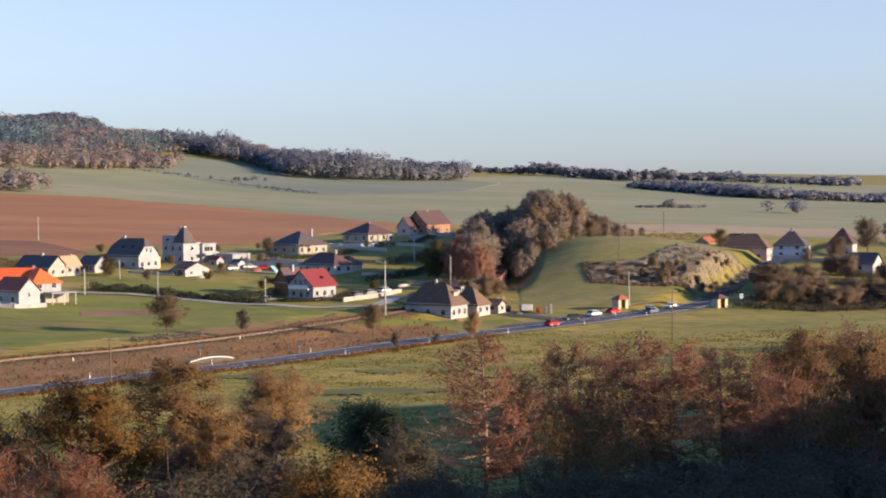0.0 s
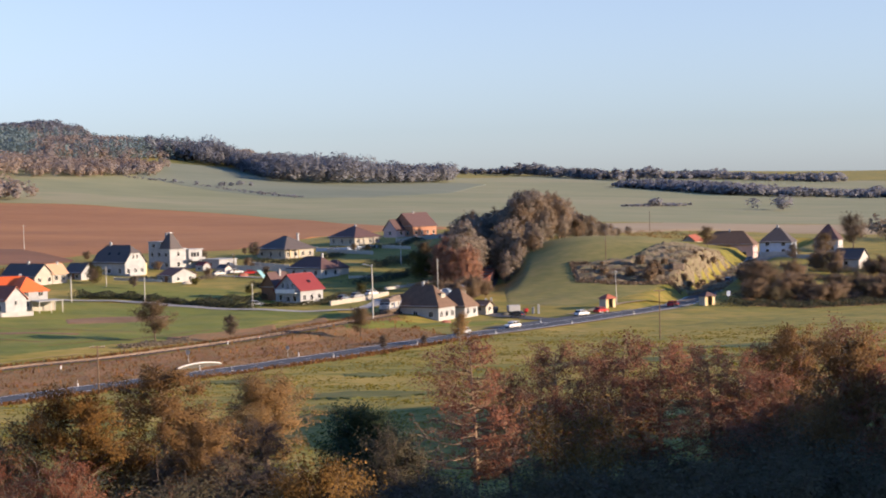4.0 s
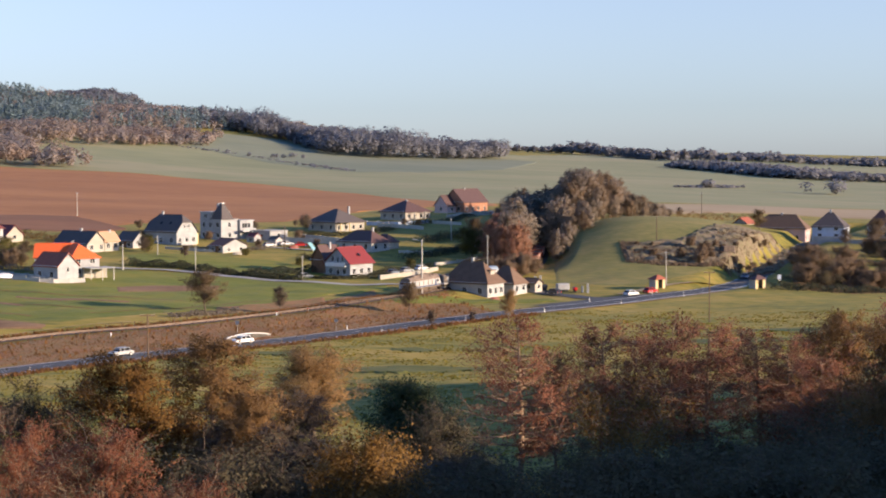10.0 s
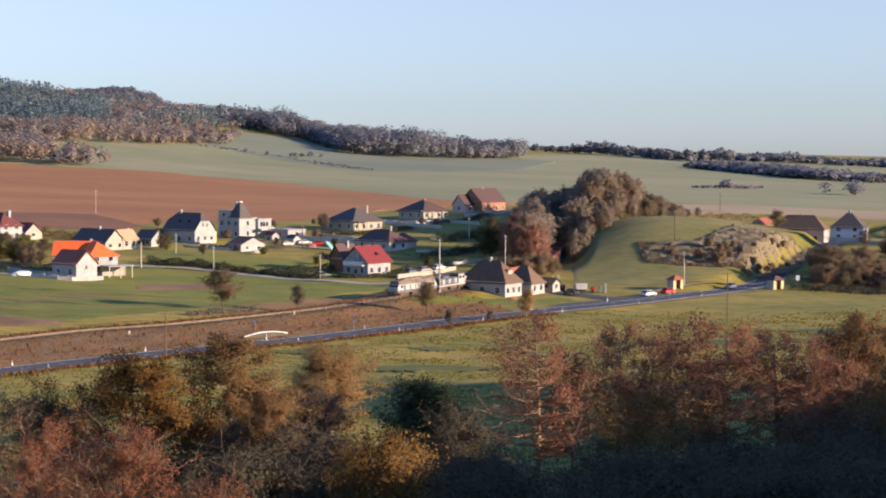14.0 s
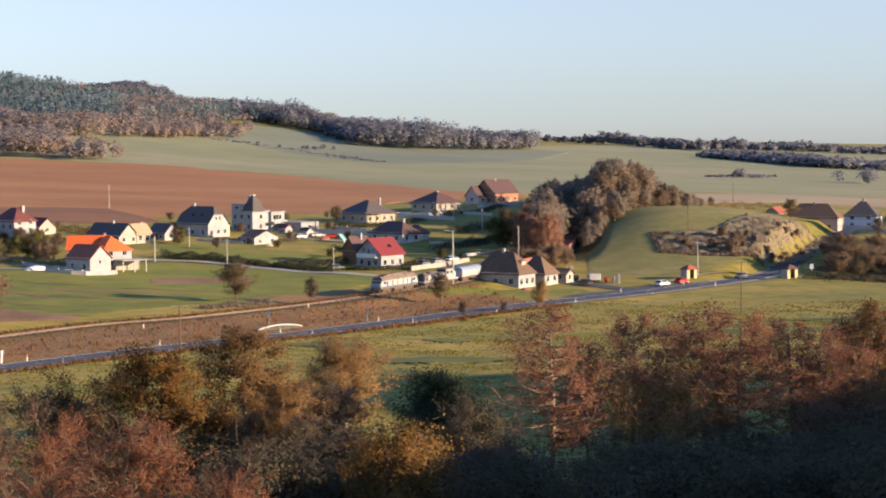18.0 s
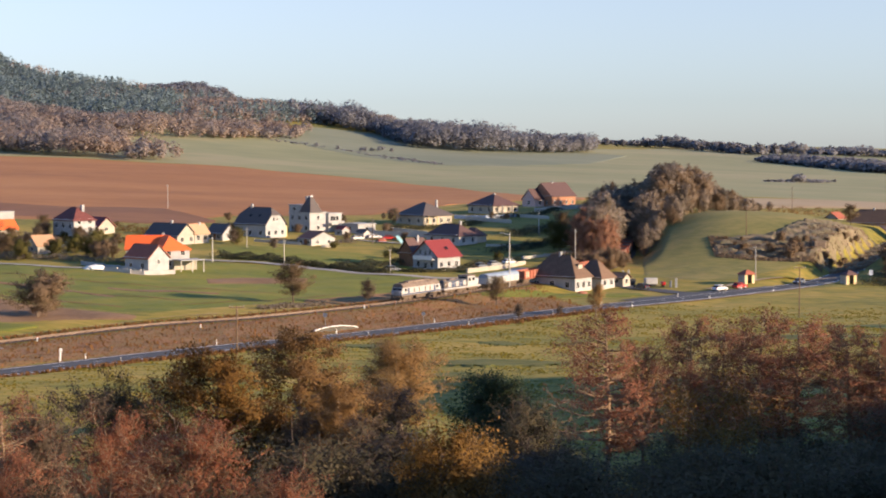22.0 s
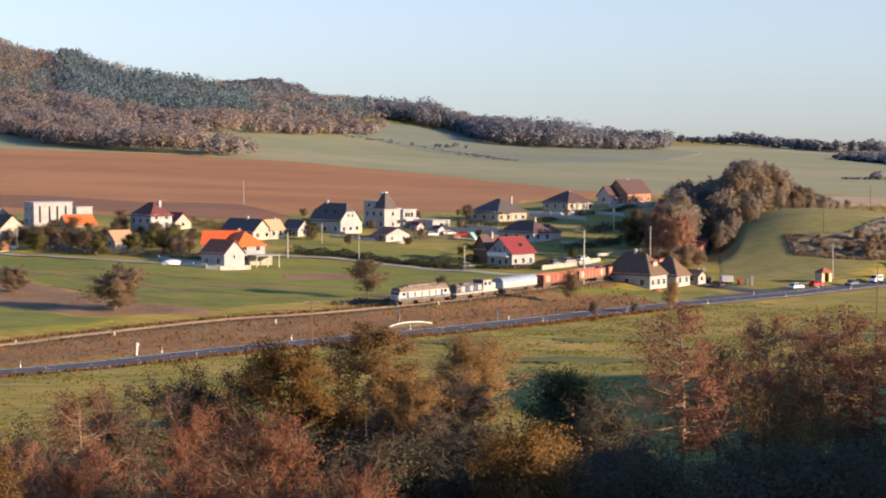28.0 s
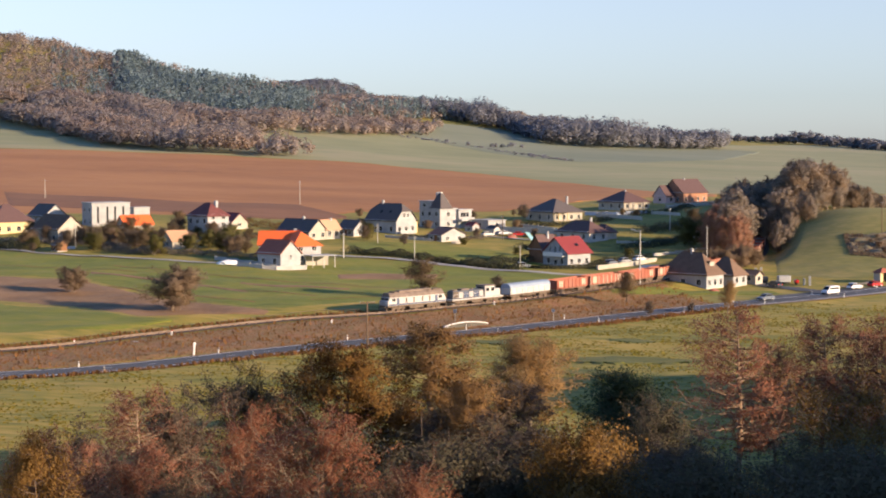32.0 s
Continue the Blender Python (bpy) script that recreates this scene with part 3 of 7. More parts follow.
lane("village_lane", [(-104, 478), (-98.8, 475.5), (-81.8, 475), (-58.8, 464.5), (-39.1, 457.5), (-24, 458.5), (-16, 470), (-13, 486)], 4.4, "narrow pale concrete lane past the gardens", lift=0.16)
lane("field_lane", [(-215, 481), (-202, 476), (-176, 464.5), (-156, 458), (-130, 447), (-112, 440)], 3.0, "pale gravel lane along the gardens", lift=0.16)
lane("dirt_path", [(-160, 268), (-124.3, 299.5), (-106, 324), (-85.5, 353), (-73, 364)], 0.55, "trodden path of pale dry grass beside the railway", mat=STUBBLE, lift=0.15)
for furrow in ([(-160, 425), (-130, 408), (-100, 390), (-85, 384)], [(-150, 437), (-120, 421), (-95, 411), (-68, 406)], [(-137, 394), (-112, 379), (-95, 369)], [(-84, 375), (-66, 392), (-52, 412)], [(-190, 440), (-165, 431), (-140, 425)]):
    lane("plot_furrow", furrow, 0.8, "dark furrow between two garden plots", mat=DARK_SOIL, lift=0.13)
lane("side_road", [(33, 421), (30, 430), (22, 440), (14, 452)], 6.0, "short asphalt turning beside the railway house", mat=ASPHALT, lift=0.14)
lane("farm_track", [(35, 440), (46, 455), (62, 470), (76, 486)], 2.2, "worn dirt track round the foot of the hill", mat=STUBBLE, lift=0.16)
lane("upper_lane", [(-66, 548), (-52, 540), (-41, 536)], 3.0, "pale driveway beside the bungalows", lift=0.16)

# wet hollows with dark green rushes, and mown swathes
for a, b in (([(-21, 271), (-17, 270), (-13, 271)], [(-21, 277), (-17, 279), (-13, 276)]), ([(-14.5, 318), (-12, 317), (-9, 318)], [(-14.5, 324), (-12, 326), (-9, 323)]),
             ([(-27, 286), (-14, 285), (2, 289)], [(-27, 294), (-14, 297), (2, 294)]), ([(-42, 309), (-34, 308), (-26, 311)], [(-42, 314), (-34, 316), (-26, 314)]),
             ([(-62, 262), (-54, 260), (-46, 262)], [(-62, 267), (-54, 269), (-46, 266)]), ([(20, 330), (38, 327), (60, 333)], [(20, 334), (38, 337), (60, 337)]), ([(50, 352), (70, 348), (92, 354)], [(50, 359), (70, 362), (92, 360)])):
    for k in (0, -1):  # the hollows taper at both ends
        x, y = (a[k][0] + b[k][0]) / 2 + (1.5 if k else -1.5), (a[k][1] + b[k][1]) / 2
        a[k], b[k] = (x, y - 0.3), (x, y + 0.3)
    patch("rush_patch", a, b, RUSHES, "wet hollow of dark green rushes in the meadow", lift=0.16, n=70, rows=14, ragged=0.8)

patch("scrub_ground", [(80, 452), (95, 447), (122, 450)], [(88, 498), (106, 500), (138, 502)], DRY, "rough ground of dead grass under the bushes", lift=0.07, n=60, rows=20, ragged=0.5)

patch("field_margin", [(-250, 611), (-212, 609), (-182, 597), (-166, 592), (-150, 586), (-134, 581), (-122, 598)], [(-285, 690), (-240, 676), (-190, 655), (-168, 661), (-152, 658), (-135, 631), (-122, 604)], DARK_SOIL, "dark margin of the ploughed field", lift=0.3, n=90, rows=24, ragged=1.2)

patch("verge_grass", [(-20, 408), (-6, 416), (6, 421), (20, 425)], [(-22, 417), (-8, 427), (4, 430), (18, 432)], LAWN, "bright green grass verge below the railway house", lift=0.14, n=60, rows=12, ragged=0.4)


# ---- houses ----
def window_part(parent, face, u, z, w, h, la, lb, frame_mat=None):
    """A window on the left face (x = 0) or the right face (y = 0): frame, pane, sill, with the pane set back."""
    frame_mat = frame_mat or FRAME_WHITE
    m = Matrix.Translation((u, 0, z)) if face == "right" else Matrix.Translation((0, u, z)) @ pose(0, 0, 0, 0, 0, -90)
    # local: x along the wall, y into the wall, z up
    t = 0.05
    bm = B((-w / 2, -0.04, 0, w / 2, 0.03, t), (-w / 2, -0.04, h - t, w / 2, 0.03, h), (-w / 2, -0.04, t, -w / 2 + t, 0.03, h - t), (w / 2 - t, -0.04, t, w / 2, 0.03, h - t), (-0.025, -0.035, t, 0.025, 0.02, h - t))
    win = part("window", bm, frame_mat, parent, m=m)
    part("pane", B((-w / 2 + t, -0.015, t, w / 2 - t, -0.005, h - t)), GLASS, win)
    part("window_sill", B((-w / 2 - 0.08, -0.13, -0.06, w / 2 + 0.08, 0.0, -0.005)), CONCRETE, win)


def roof_mesh(style, la, lb, eave, ridge, over=0.45, thick=0.16):
    """Roof as a thick shell with eaves. The ridge of 'ga' runs along y, of 'gb' along x."""
    bm = bmesh.new()
    x0, x1, y0, y1 = -over, lb + over, -over, la + over
    drop = (ridge - eave) * over / (lb / 2 if style in ("ga", "half", "hip") else la / 2)
    ze = eave - min(drop, 0.4)
    cx, cy = lb / 2, la / 2
    c = [(x0, y0, ze), (x1, y0, ze), (x1, y1, ze), (x0, y1, ze)]
    if style == "ga":
        top, quads_ = [(cx, y0, ridge), (cx, y1, ridge)], [(0, 4, 5, 3), (1, 2, 5, 4)]
    elif style == "gb":
        top, quads_ = [(x0, cy, ridge), (x1, cy, ridge)], [(0, 1, 5, 4), (3, 4, 5, 2)]
    elif style == "hip":
        if la >= lb:
            k = min(lb / 2, la / 2 - 0.2)
            top = [(cx, k * 0.95, ridge), (cx, la - k * 0.95, ridge)]
            quads_ = [(0, 4, 5, 3), (1, 2, 5, 4), (0, 1, 4), (2, 3, 5)]
        else:
            k = min(la / 2, lb / 2 - 0.2)
            top = [(k * 0.95, cy, ridge), (lb - k * 0.95, cy, ridge)]
            quads_ = [(0, 1, 5, 4), (3, 4, 5, 2), (0, 4, 3), (1, 2, 5)]
    else:  # half hip, ridge along y
        zh = eave + (ridge - eave) * 0.55
        f = 0.45
        top = [(cx, la * 0.13, ridge), (cx, la * 0.87, ridge), (x0 + (cx - x0) * (1 - f), y0, zh), (x1 - (x1 - cx) * (1 - f), y0, zh), (x1 - (x1 - cx) * (1 - f), y1, zh), (x0 + (cx - x0) * (1 - f), y1, zh)]
        quads_ = [(0, 6, 4, 5, 9, 3), (1, 2, 8, 5, 4, 7), (6, 7, 4), (8, 9, 5)]
    pts = [Vector(p) for p in c + top]
    up = [bm.verts.new(p) for p in pts]
    low = [bm.verts.new(p - Vector((0, 0, thick))) for p in pts]
    edges = {}
    for q in quads_:
        bm.faces.new([up[i] for i in q])
        bm.faces.new([low[i] for i in reversed(q)])
        for a, b in zip(q, q[1:] + q[:1]):
            edges[(a, b)] = 1
    for a, b in edges:
        if (b, a) not in edges:
            bm.faces.new((up[b], up[a], low[a], low[b]))
    bmesh.ops.recalc_face_normals(bm, faces=bm.faces[:])
    return bm


def house(name, place, alpha, la, lb, eave, ridge, style, wall, roof, label, left=(2, 1), right=(2, 1), chimney=None, frame_mat=None, category="house", over=0.45, door=None, sink=1.5, win=(1.3, 1.5)):
    """A house by its nearest corner: la metres back to the left, lb metres back to the right. left, right: columns and rows of windows."""
    x, y, z = place
    h = thing(name, pose(x, y, z, 0, 0, 90 - alpha), label, category)
    bm = bmesh.new()
    if style in ("ga", "half"):
        outline = [(0, -sink), (lb, -sink), (lb, eave), (lb / 2, ridge - 0.15), (0, eave)] if style == "ga" else [(0, -sink), (lb, -sink), (lb, eave), (lb * 0.725, eave + (ridge - eave) * 0.53), (lb * 0.275, eave + (ridge - eave) * 0.53), (0, eave)]
        prism(bm, outline, 0, la)
    elif style == "gb":
        prism(bm, [(0, -sink), (la, -sink), (la, eave), (la / 2, ridge - 0.15), (0, eave)], 0, lb)
        bmesh.ops.transform(bm, matrix=Matrix(((0, 1, 0, 0), (1, 0, 0, 0), (0, 0, 1, 0), (0, 0, 0, 1))), verts=bm.verts[:])
        bmesh.ops.recalc_face_normals(bm, faces=bm.faces[:])
    else:
        box(bm, 0, 0, -sink, lb, la, eave)
    part("wall", bm, wall, h)
    part("plinth", B((-0.05, -0.05, -sink, lb + 0.05, la + 0.05, 0.35)), CONCRETE, h)
    if style == "flat":
        top = part("roof", B((-0.25, -0.25, eave, lb + 0.25, la + 0.25, eave + 0.25), bevel=0.03), roof, h)
    else:
        top = part("roof", roof_mesh(style, la, lb, eave, ridge, over), roof, h)
        ga = style != "gb" and not (style == "hip" and lb > la)
        g = bmesh.new()  # ridge cap
        k0, k1 = (0.0, 1.0) if style in ("ga", "gb") else (0.14, 0.86) if style == "half" else (0.5 * min(la, lb) / max(la, lb), 1 - 0.5 * min(la, lb) / max(la, lb))
        if k1 - k0 > 0.02:
            a, b = ((lb / 2, la * k0, ridge), (lb / 2, la * k1, ridge)) if ga else ((lb * k0, la / 2, ridge), (lb * k1, la / 2, ridge))
            rod(g, a, b, 0.11, sides=6)
            part("ridge_cap", g, roof, top)
        gut = bmesh.new()
        rod(gut, (-over - 0.06, 0, eave - 0.12), (-over - 0.06, la, eave - 0.12), 0.07, sides=6)
        part("gutter", gut, GALVANISED, h)
    if chimney:
        u, v, up = chimney
        cm = B((u * lb - 0.32, v * la - 0.32, eave, u * lb + 0.32, v * la + 0.32, ridge + up - 0.1), (u * lb - 0.38, v * la - 0.38, ridge + up - 0.1, u * lb + 0.38, v * la + 0.38, ridge + up), bevel=0.02)
        part("chimney", cm, PLASTER_WHITE, h)
    for face, (cols, rows), length in (("left", left, la), ("right", right, lb)):
        for r in range(rows):
            for c in range(cols):
                u = length * (c + 0.5) / cols
                zz = 0.95 + r * (eave / max(1, rows) if rows > 1 else 0)
                if zz + win[1] > eave + (0.4 if rows > 1 and r else 0) and rows == 1:
                    zz = max(0.5, eave - win[1] - 0.35)
                window_part(h, face, u, zz, min(win[0], length / cols * 0.6), min(win[1], max(0.6, eave * 0.45)), la, lb, frame_mat)
    if door:
        face, u, w, hgt = door
        m = Matrix.Translation((u, 0, 0.1)) if face == "right" else Matrix.Translation((0, u, 0.1)) @ pose(0, 0, 0, 0, 0, -90)
        d = part("door", B((-w / 2, -0.05, 0, w / 2, 0.02, hgt), bevel=0.01), WOOD_BROWN, h, m=m)
        part("handle", B((w / 2 - 0.18, -0.11, hgt * 0.48, w / 2 - 0.1, -0.05, hgt * 0.52)), GALVANISED, d)
    return h


def gable_windows(h, face, la, lb, spots, w=0.8, hh=1.1):
    for u, z in spots:
        window_part(h, face, u, z, w, hh, la, lb)


h = house("house", (-105.1, 449, 4.3), 52, 10.5, 7.9, 5.4, 8.6, "hip", PLASTER_WHITE, ROOF_ORANGE, "two-storey white house with a bright orange hipped tile roof", left=(2, 2), right=(2, 2))
house("house_wing", (-115.4, 452.5, 4.4), 82, 8.0, 10.3, 5.4, 8.5, "gb", PLASTER_WHITE, ROOF_ORANGE, "long white house wing with a bright orange gable roof", left=(2, 2), right=(3, 2), chimney=(0.9, 0.6, 0.6), category="house")
# this wing's shaded orange roof gets its shade from the tile colour
h = house("house", (-106.6, 440.5, 4.1), 35, 9.0, 6.9, 4.0, 7.1, "ga", PLASTER_WHITE, ROOF_RUST_AND_SHADE, "low white house wing with an orange gable roof, coloured as in shade", left=(2, 1), right=(0, 0), chimney=None)
gable_windows(h, "right", 9, 6.9, [(3.4, 2.2)], 0.8, 1.2)
h = house("house", (-115.5, 513.5, 7.1), 35, 14.3, 7.5, 2.9, 6.3, "ga", PLASTER_CREAM, ROOF_DARK, "long cream cottage with a slate-blue gable roof", left=(4, 1), right=(2, 1), chimney=(0.5, 0.45, 0.8))
h = house("cottage", (-111.4, 519, 7.3), 40, 5.0, 5.2, 3.3, 5.8, "gb", PLASTER_CREAM, ROOF_TAN, "small cream cottage with a sunlit tan tile roof", left=(1, 1), right=(2, 1), chimney=(0.7, 0.5, 0.5))
h = house("cottage", (-105.3, 530.5, 7.6), 35, 7.0, 5.6, 2.4, 5.0, "ga", PLASTER_WHITE, ROOF_DARK, "small white outbuilding with a dark gable roof", left=(2, 1), right=(1, 1), door=("left", 3.4, 1.1, 1.9))
h = house("house", (-94.5, 545, 7.5), 35, 13.7, 8.9, 4.6, 9.6, "half", PLASTER_WHITE, ROOF_DARK, "large white house with a dark half-hipped roof", left=(3, 1), right=(3, 1), chimney=(0.5, 0.75, 1.0))
gable_windows(h, "right", 13.7, 8.9, [(3.6, 5.3), (5.3, 5.3)], 0.9, 1.3)
for v in (4.5, 8.5):  # roof lights
    s = math.atan2(5.0, 4.45)
    part("roof_light", B((-0.45, -0.4, -0.06, 0.45, 0.4, 0.06)), GLASS, h, m=Matrix.Translation((2.0, v, 4.6 + 2.0 / 4.45 * 5.0 + 0.2)) @ Matrix.Rotation(-s, 4, "Y"))
part("balcony", B((0.5, -1.6, 0.2, 6.5, 0.0, 0.45), (0.5, -1.6, 0.45, 6.5, -1.5, 1.3), bevel=0.02), PLASTER_WHITE, h)
part("annexe", B((8.9, 1.0, -1.5, 10.6, 6.0, 3.6)), PLASTER_YELLOW, h)
# villa with a turret
v = house("villa", (-84.1, 569, 8.0), 38, 9.8, 7.6, 6.6, 6.6, "flat", PLASTER_WHITE, PLASTER_WHITE, "tall white villa with flat roofs and a dark pointed turret", left=(3, 2), right=(1, 2))
upper = part("upper_storey", B((0.0, 4.4, 6.85, 7.6, 9.8, 9.0)), PLASTER_WHITE, v)
part("cornice", B((-0.3, 4.1, 9.0, 7.9, 10.1, 9.25)), PLASTER_WHITE, upper)
window_part(v, "left", 7.3, 7.3, 1.6, 1.1, 9.8, 7.6)
t = bmesh.new()
bmesh.ops.create_cone(t, cap_ends=True, segments=4, radius1=4.0, radius2=0.7, depth=5.2, matrix=Matrix.Translation((2.6, 2.3, 9.35)) @ Matrix.Rotation(radians(45), 4, "Z"))
tr = part("turret_roof", t, ROOF_DARK, v)
part("turret_cap", B((2.0, 1.7, 11.9, 3.2, 2.9, 12.15)), FRAME_WHITE, tr)
part("chimney", B((2.6, 4.0, 6.8, 3.3, 4.7, 12.0)), PLASTER_WHITE, v)
part("side_block", B((7.6, -1.0, -1.5, 13.6, 4.2, 6.1)), PLASTER_WHITE, v)
part("block_cornice", B((7.4, -1.3, 6.1, 13.9, 4.5, 6.4)), PLASTER_WHITE, v)
gable_windows(v, "right", 9.8, 7.6, [], 1, 1)
for u, z in ((9.0, 3.9), (10.2, 3.9), (11.6, 3.9)):
    w_ = part("window", B((-0.5, -0.05, 0, 0.5, 0.02, 1.4)), GLASS, v, m=Matrix.Translation((u, -1.0, z)))
part("terrace", B((7.0, -3.0, 2.6, 13.0, -1.0, 2.85), (7.0, -3.0, 2.85, 13.0, -2.9, 3.7)), PLASTER_WHITE, v)
h = house("shed", (-77.3, 526, 6.3), 38, 6.0, 10.0, 2.3, 4.3, "ga", PLASTER_WHITE, ROOF_BROWN, "low white farm shed with a worn reddish roof", left=(2, 1), right=(2, 1), door=("left", 2.5, 1.4, 1.9), category="shed")
h = house("garage", (-68.2, 569, 7.8), 45, 8.8, 7.2, 3.1, 3.1, "flat", PLASTER_WHITE, PLASTER_WHITE, "white flat-roofed garage beside the villa", left=(1, 1), right=(1, 1), category="garage")
h = house("bungalow", (-49.1, 595.5, 9.3), 45, 14.5, 13.0, 3.8, 7.7, "hip", PLASTER_CREAM, ROOF_DARK, "cream bungalow with a big dark hipped roof", left=(3, 1), right=(4, 1), chimney=(0.75, 0.3, 0.9), over=0.7)
for u in (1.0, 5.0):
    part("porch_post", B((u, -1.6, 0.0, u + 0.3, -1.3, 3.3)), PLASTER_YELLOW, h)
part("porch_roof", B((0.5, -2.0, 3.3, 6.0, 0.0, 3.5)), ROOF_DARK, h)
h = house("bungalow", (-27, 636, 11.7), 45, 13.6, 12.4, 3.5, 7.0, "hip", PLASTER_CREAM, ROOF_BROWN, "cream bungalow with a brown hipped roof and a porch", left=(3, 1), right=(4, 1), chimney=(0.5, 0.45, 0.4), over=0.7)
for u in (3.0, 8.0):
    part("porch_post", B((u, -1.8, 0.0, u + 0.35, -1.45, 3.2)), PLASTER_CREAM, h)
h = house("house", (-6.2, 673.5, 13.1), 40, 10.5, 14.1, 4.4, 9.2, "gb", BRICK, ROOF_BROWN, "unplastered orange brick house with a brown gable roof", left=(2, 1), right=(4, 1), chimney=(0.45, 0.5, 0.5))
h2 = house("house_wing", (-12.5, 672, 13.1), 40, 6.5, 5.5, 3.2, 6.9, "gb", PLASTER_PINK, ROOF_BROWN, "dull pink house wing with a brown gable roof", left=(1, 1), right=(1, 1), category="house")
h = house("bungalow", (-33.2, 535, 5.9), 42, 14.4, 8.0, 3.4, 6.4, "hip", PLASTER_GREY, ROOF_BROWN, "pale grey bungalow with a brown hipped roof", left=(3, 1), right=(2, 1), chimney=(0.7, 0.35, 1.0), over=0.6)
part("front_wing", B((8.0, 1.0, -1.5, 13.0, 8.0, 3.1)), PLASTER_CREAM, h)
part("wing_roof", roof_mesh("hip", 7.0, 5.0, 3.1, 5.2, 0.4), ROOF_BROWN, h, m=Matrix.Translation((8.0, 1.0, 0)))
h = house("house", (-35.2, 474.5, 2.5), 40, 9.4, 8.8, 4.1, 8.1, "gb", PLASTER_WHITE, ROOF_RED, "white family house with a bright red gable roof", left=(0, 0), right=(3, 1), chimney=None, over=0.6)
gable_windows(h, "left", 9.4, 8.8, [(2.2, 0.8), (4.6, 0.5), (7.4, 0.9)], 1.2, 1.5)
gable_windows(h, "left", 9.4, 8.8, [(2.9, 4.2), (4.7, 3.9), (6.6, 4.2)], 0.8, 1.5)
part("balcony", B((-1.2, 1.0, 2.9, 0.0, 8.4, 3.1), (-1.2, 1.0, 3.1, -1.12, 8.4, 3.95), bevel=0.01), FRAME_WHITE, h)
part("roof_light", B((-0.4, -0.5, -0.05, 0.4, 0.5, 0.05)), GLASS, h, m=Matrix.Translation((5.2, 1.7, 6.0)) @ Matrix.Rotation(math.atan2(4, 4.7), 4, "X"))
h = house("house_wing", (-42.5, 481, 2.9), 40, 5.5, 6.5, 4.2, 8.0, "gb", WOOD_BROWN, ROOF_BROWN, "dark timbered house behind, with a dark brown roof", left=(0, 0), right=(0, 0), chimney=(0.6, 0.4, 0.8), category="house")
h = house("railway_house", (1.8, 434, 0.2), 32, 13.5, 7.9, 3.9, 8.8, "hip", PLASTER_WHITE, ROOF_OLD, "old white railway house with a steep weathered roof", left=(3, 1), right=(3, 1), chimney=(0.5, 0.5, 0.9))
d = part("dormer", B((3.4, 1.2, 5.2, 5.4, 3.0, 6.6)), PLASTER_CREAM, h)
part("dormer_roof", B((3.2, 1.0, 6.6, 5.6, 3.4, 6.78)), ROOF_OLD, d)
h = house("railway_house_annexe", (8.4, 441, 0.3), 32, 8.0, 6.5, 3.2, 7.2, "hip", PLASTER_WHITE, ROOF_OLD, "white annexe with a weathered hipped roof", left=(1, 1), right=(2, 1), category="house")
house("lean_to", (14.0, 448, 0.4), 32, 4.0, 3.6, 2.6, 3.6, "ga", PLASTER_CREAM, ROOF_OLD, "cream lean-to with an old sloping roof", left=(1, 1), right=(1, 1), category="shed")
# across the hill
h = house("house", (112.3, 609, 4.9), 22, 18.0, 8.5, 5.1, 9.4, "hip", PLASTER_PINK, ROOF_OLD, "long dusky-pink house with a grey hipped roof", left=(3, 1), right=(2, 2), chimney=(0.5, 0.5, 0.6))
h = house("house", (121.5, 589, 6.3), 22, 10.8, 9.5, 5.1, 9.5, "hip", PLASTER_BLUE, ROOF_DARK, "pale blue house with a dark pyramid roof", left=(2, 2), right=(2, 2), chimney=(0.5, 0.5, 0.9))
part("porch", B((-1.5, -0.5, -1.5, 0.0, 10.0, 1.6)), PLASTER_WHITE, h)
h = house("house", (141.5, 607.5, 6.2), 25, 8.2, 8.0, 4.9, 9.8, "hip", PLASTER_GREY, ROOF_BROWN, "grey house with a steep brown roof among bare trees", left=(2, 1), right=(2, 1))
h = house("shed", (134.4, 549, 3.9), 35, 8.6, 8.3, 3.2, 6.2, "ga", PLASTER_GREY, ROOF_DARK, "grey shed with a dark gable roof", left=(1, 1), right=(1, 1), category="shed")
h = house("shed", (95.0, 628, 8.6), 35, 5.0, 6.0, 2.4, 4.2, "gb", PLASTER_CREAM, ROOF_RUST_AND_SHADE, "small shed with a rust-red roof behind the hill", left=(0, 0), right=(1, 1), category="shed")
# north end of the village
h = house("house", (-144.8, 507, 7.8), 38, 10.3, 7.7, 7.2, 10.6, "hip", PLASTER_WHITE, ROOF_MAROON, "three-storey white house with a dark red hipped roof", left=(3, 2), right=(2, 3), over=0.5)
part("chimney", B((4.6, 2.2, 9.0, 5.5, 3.1, 11.3), bevel=0.03), PLASTER_WHITE, h)
h = house("modern_house", (-192.2, 539.5, 9.7), 50, 8.9, 12.9, 7.5, 7.5, "flat", PLASTER_WHITE, PLASTER_WHITE, "white cube-like modern house with tall slot windows", left=(2, 2), right=(0, 0))
for u in (2.0, 5.2, 7.8, 10.6):
    part("slot_window", B((-0.3, -0.06, 0, 0.3, 0.02, 5.2)), GLASS, h, m=Matrix.Translation((u, 0, 1.2)))
h = house("garage", (-184.0, 557, 10.2), 50, 4.0, 5.5, 5.0, 5.0, "flat", PLASTER_WHITE, PLASTER_WHITE, "white flat-roofed garage block", left=(1, 1), right=(1, 1), category="garage")
h = house("cottage", (-175.2, 521.5, 8.9), 45, 5.9, 9.5, 2.6, 5.2, "gb", PLASTER_CREAM, ROOF_ORANGE, "cream cottage with a faded orange gable roof", left=(1, 1), right=(2, 1))
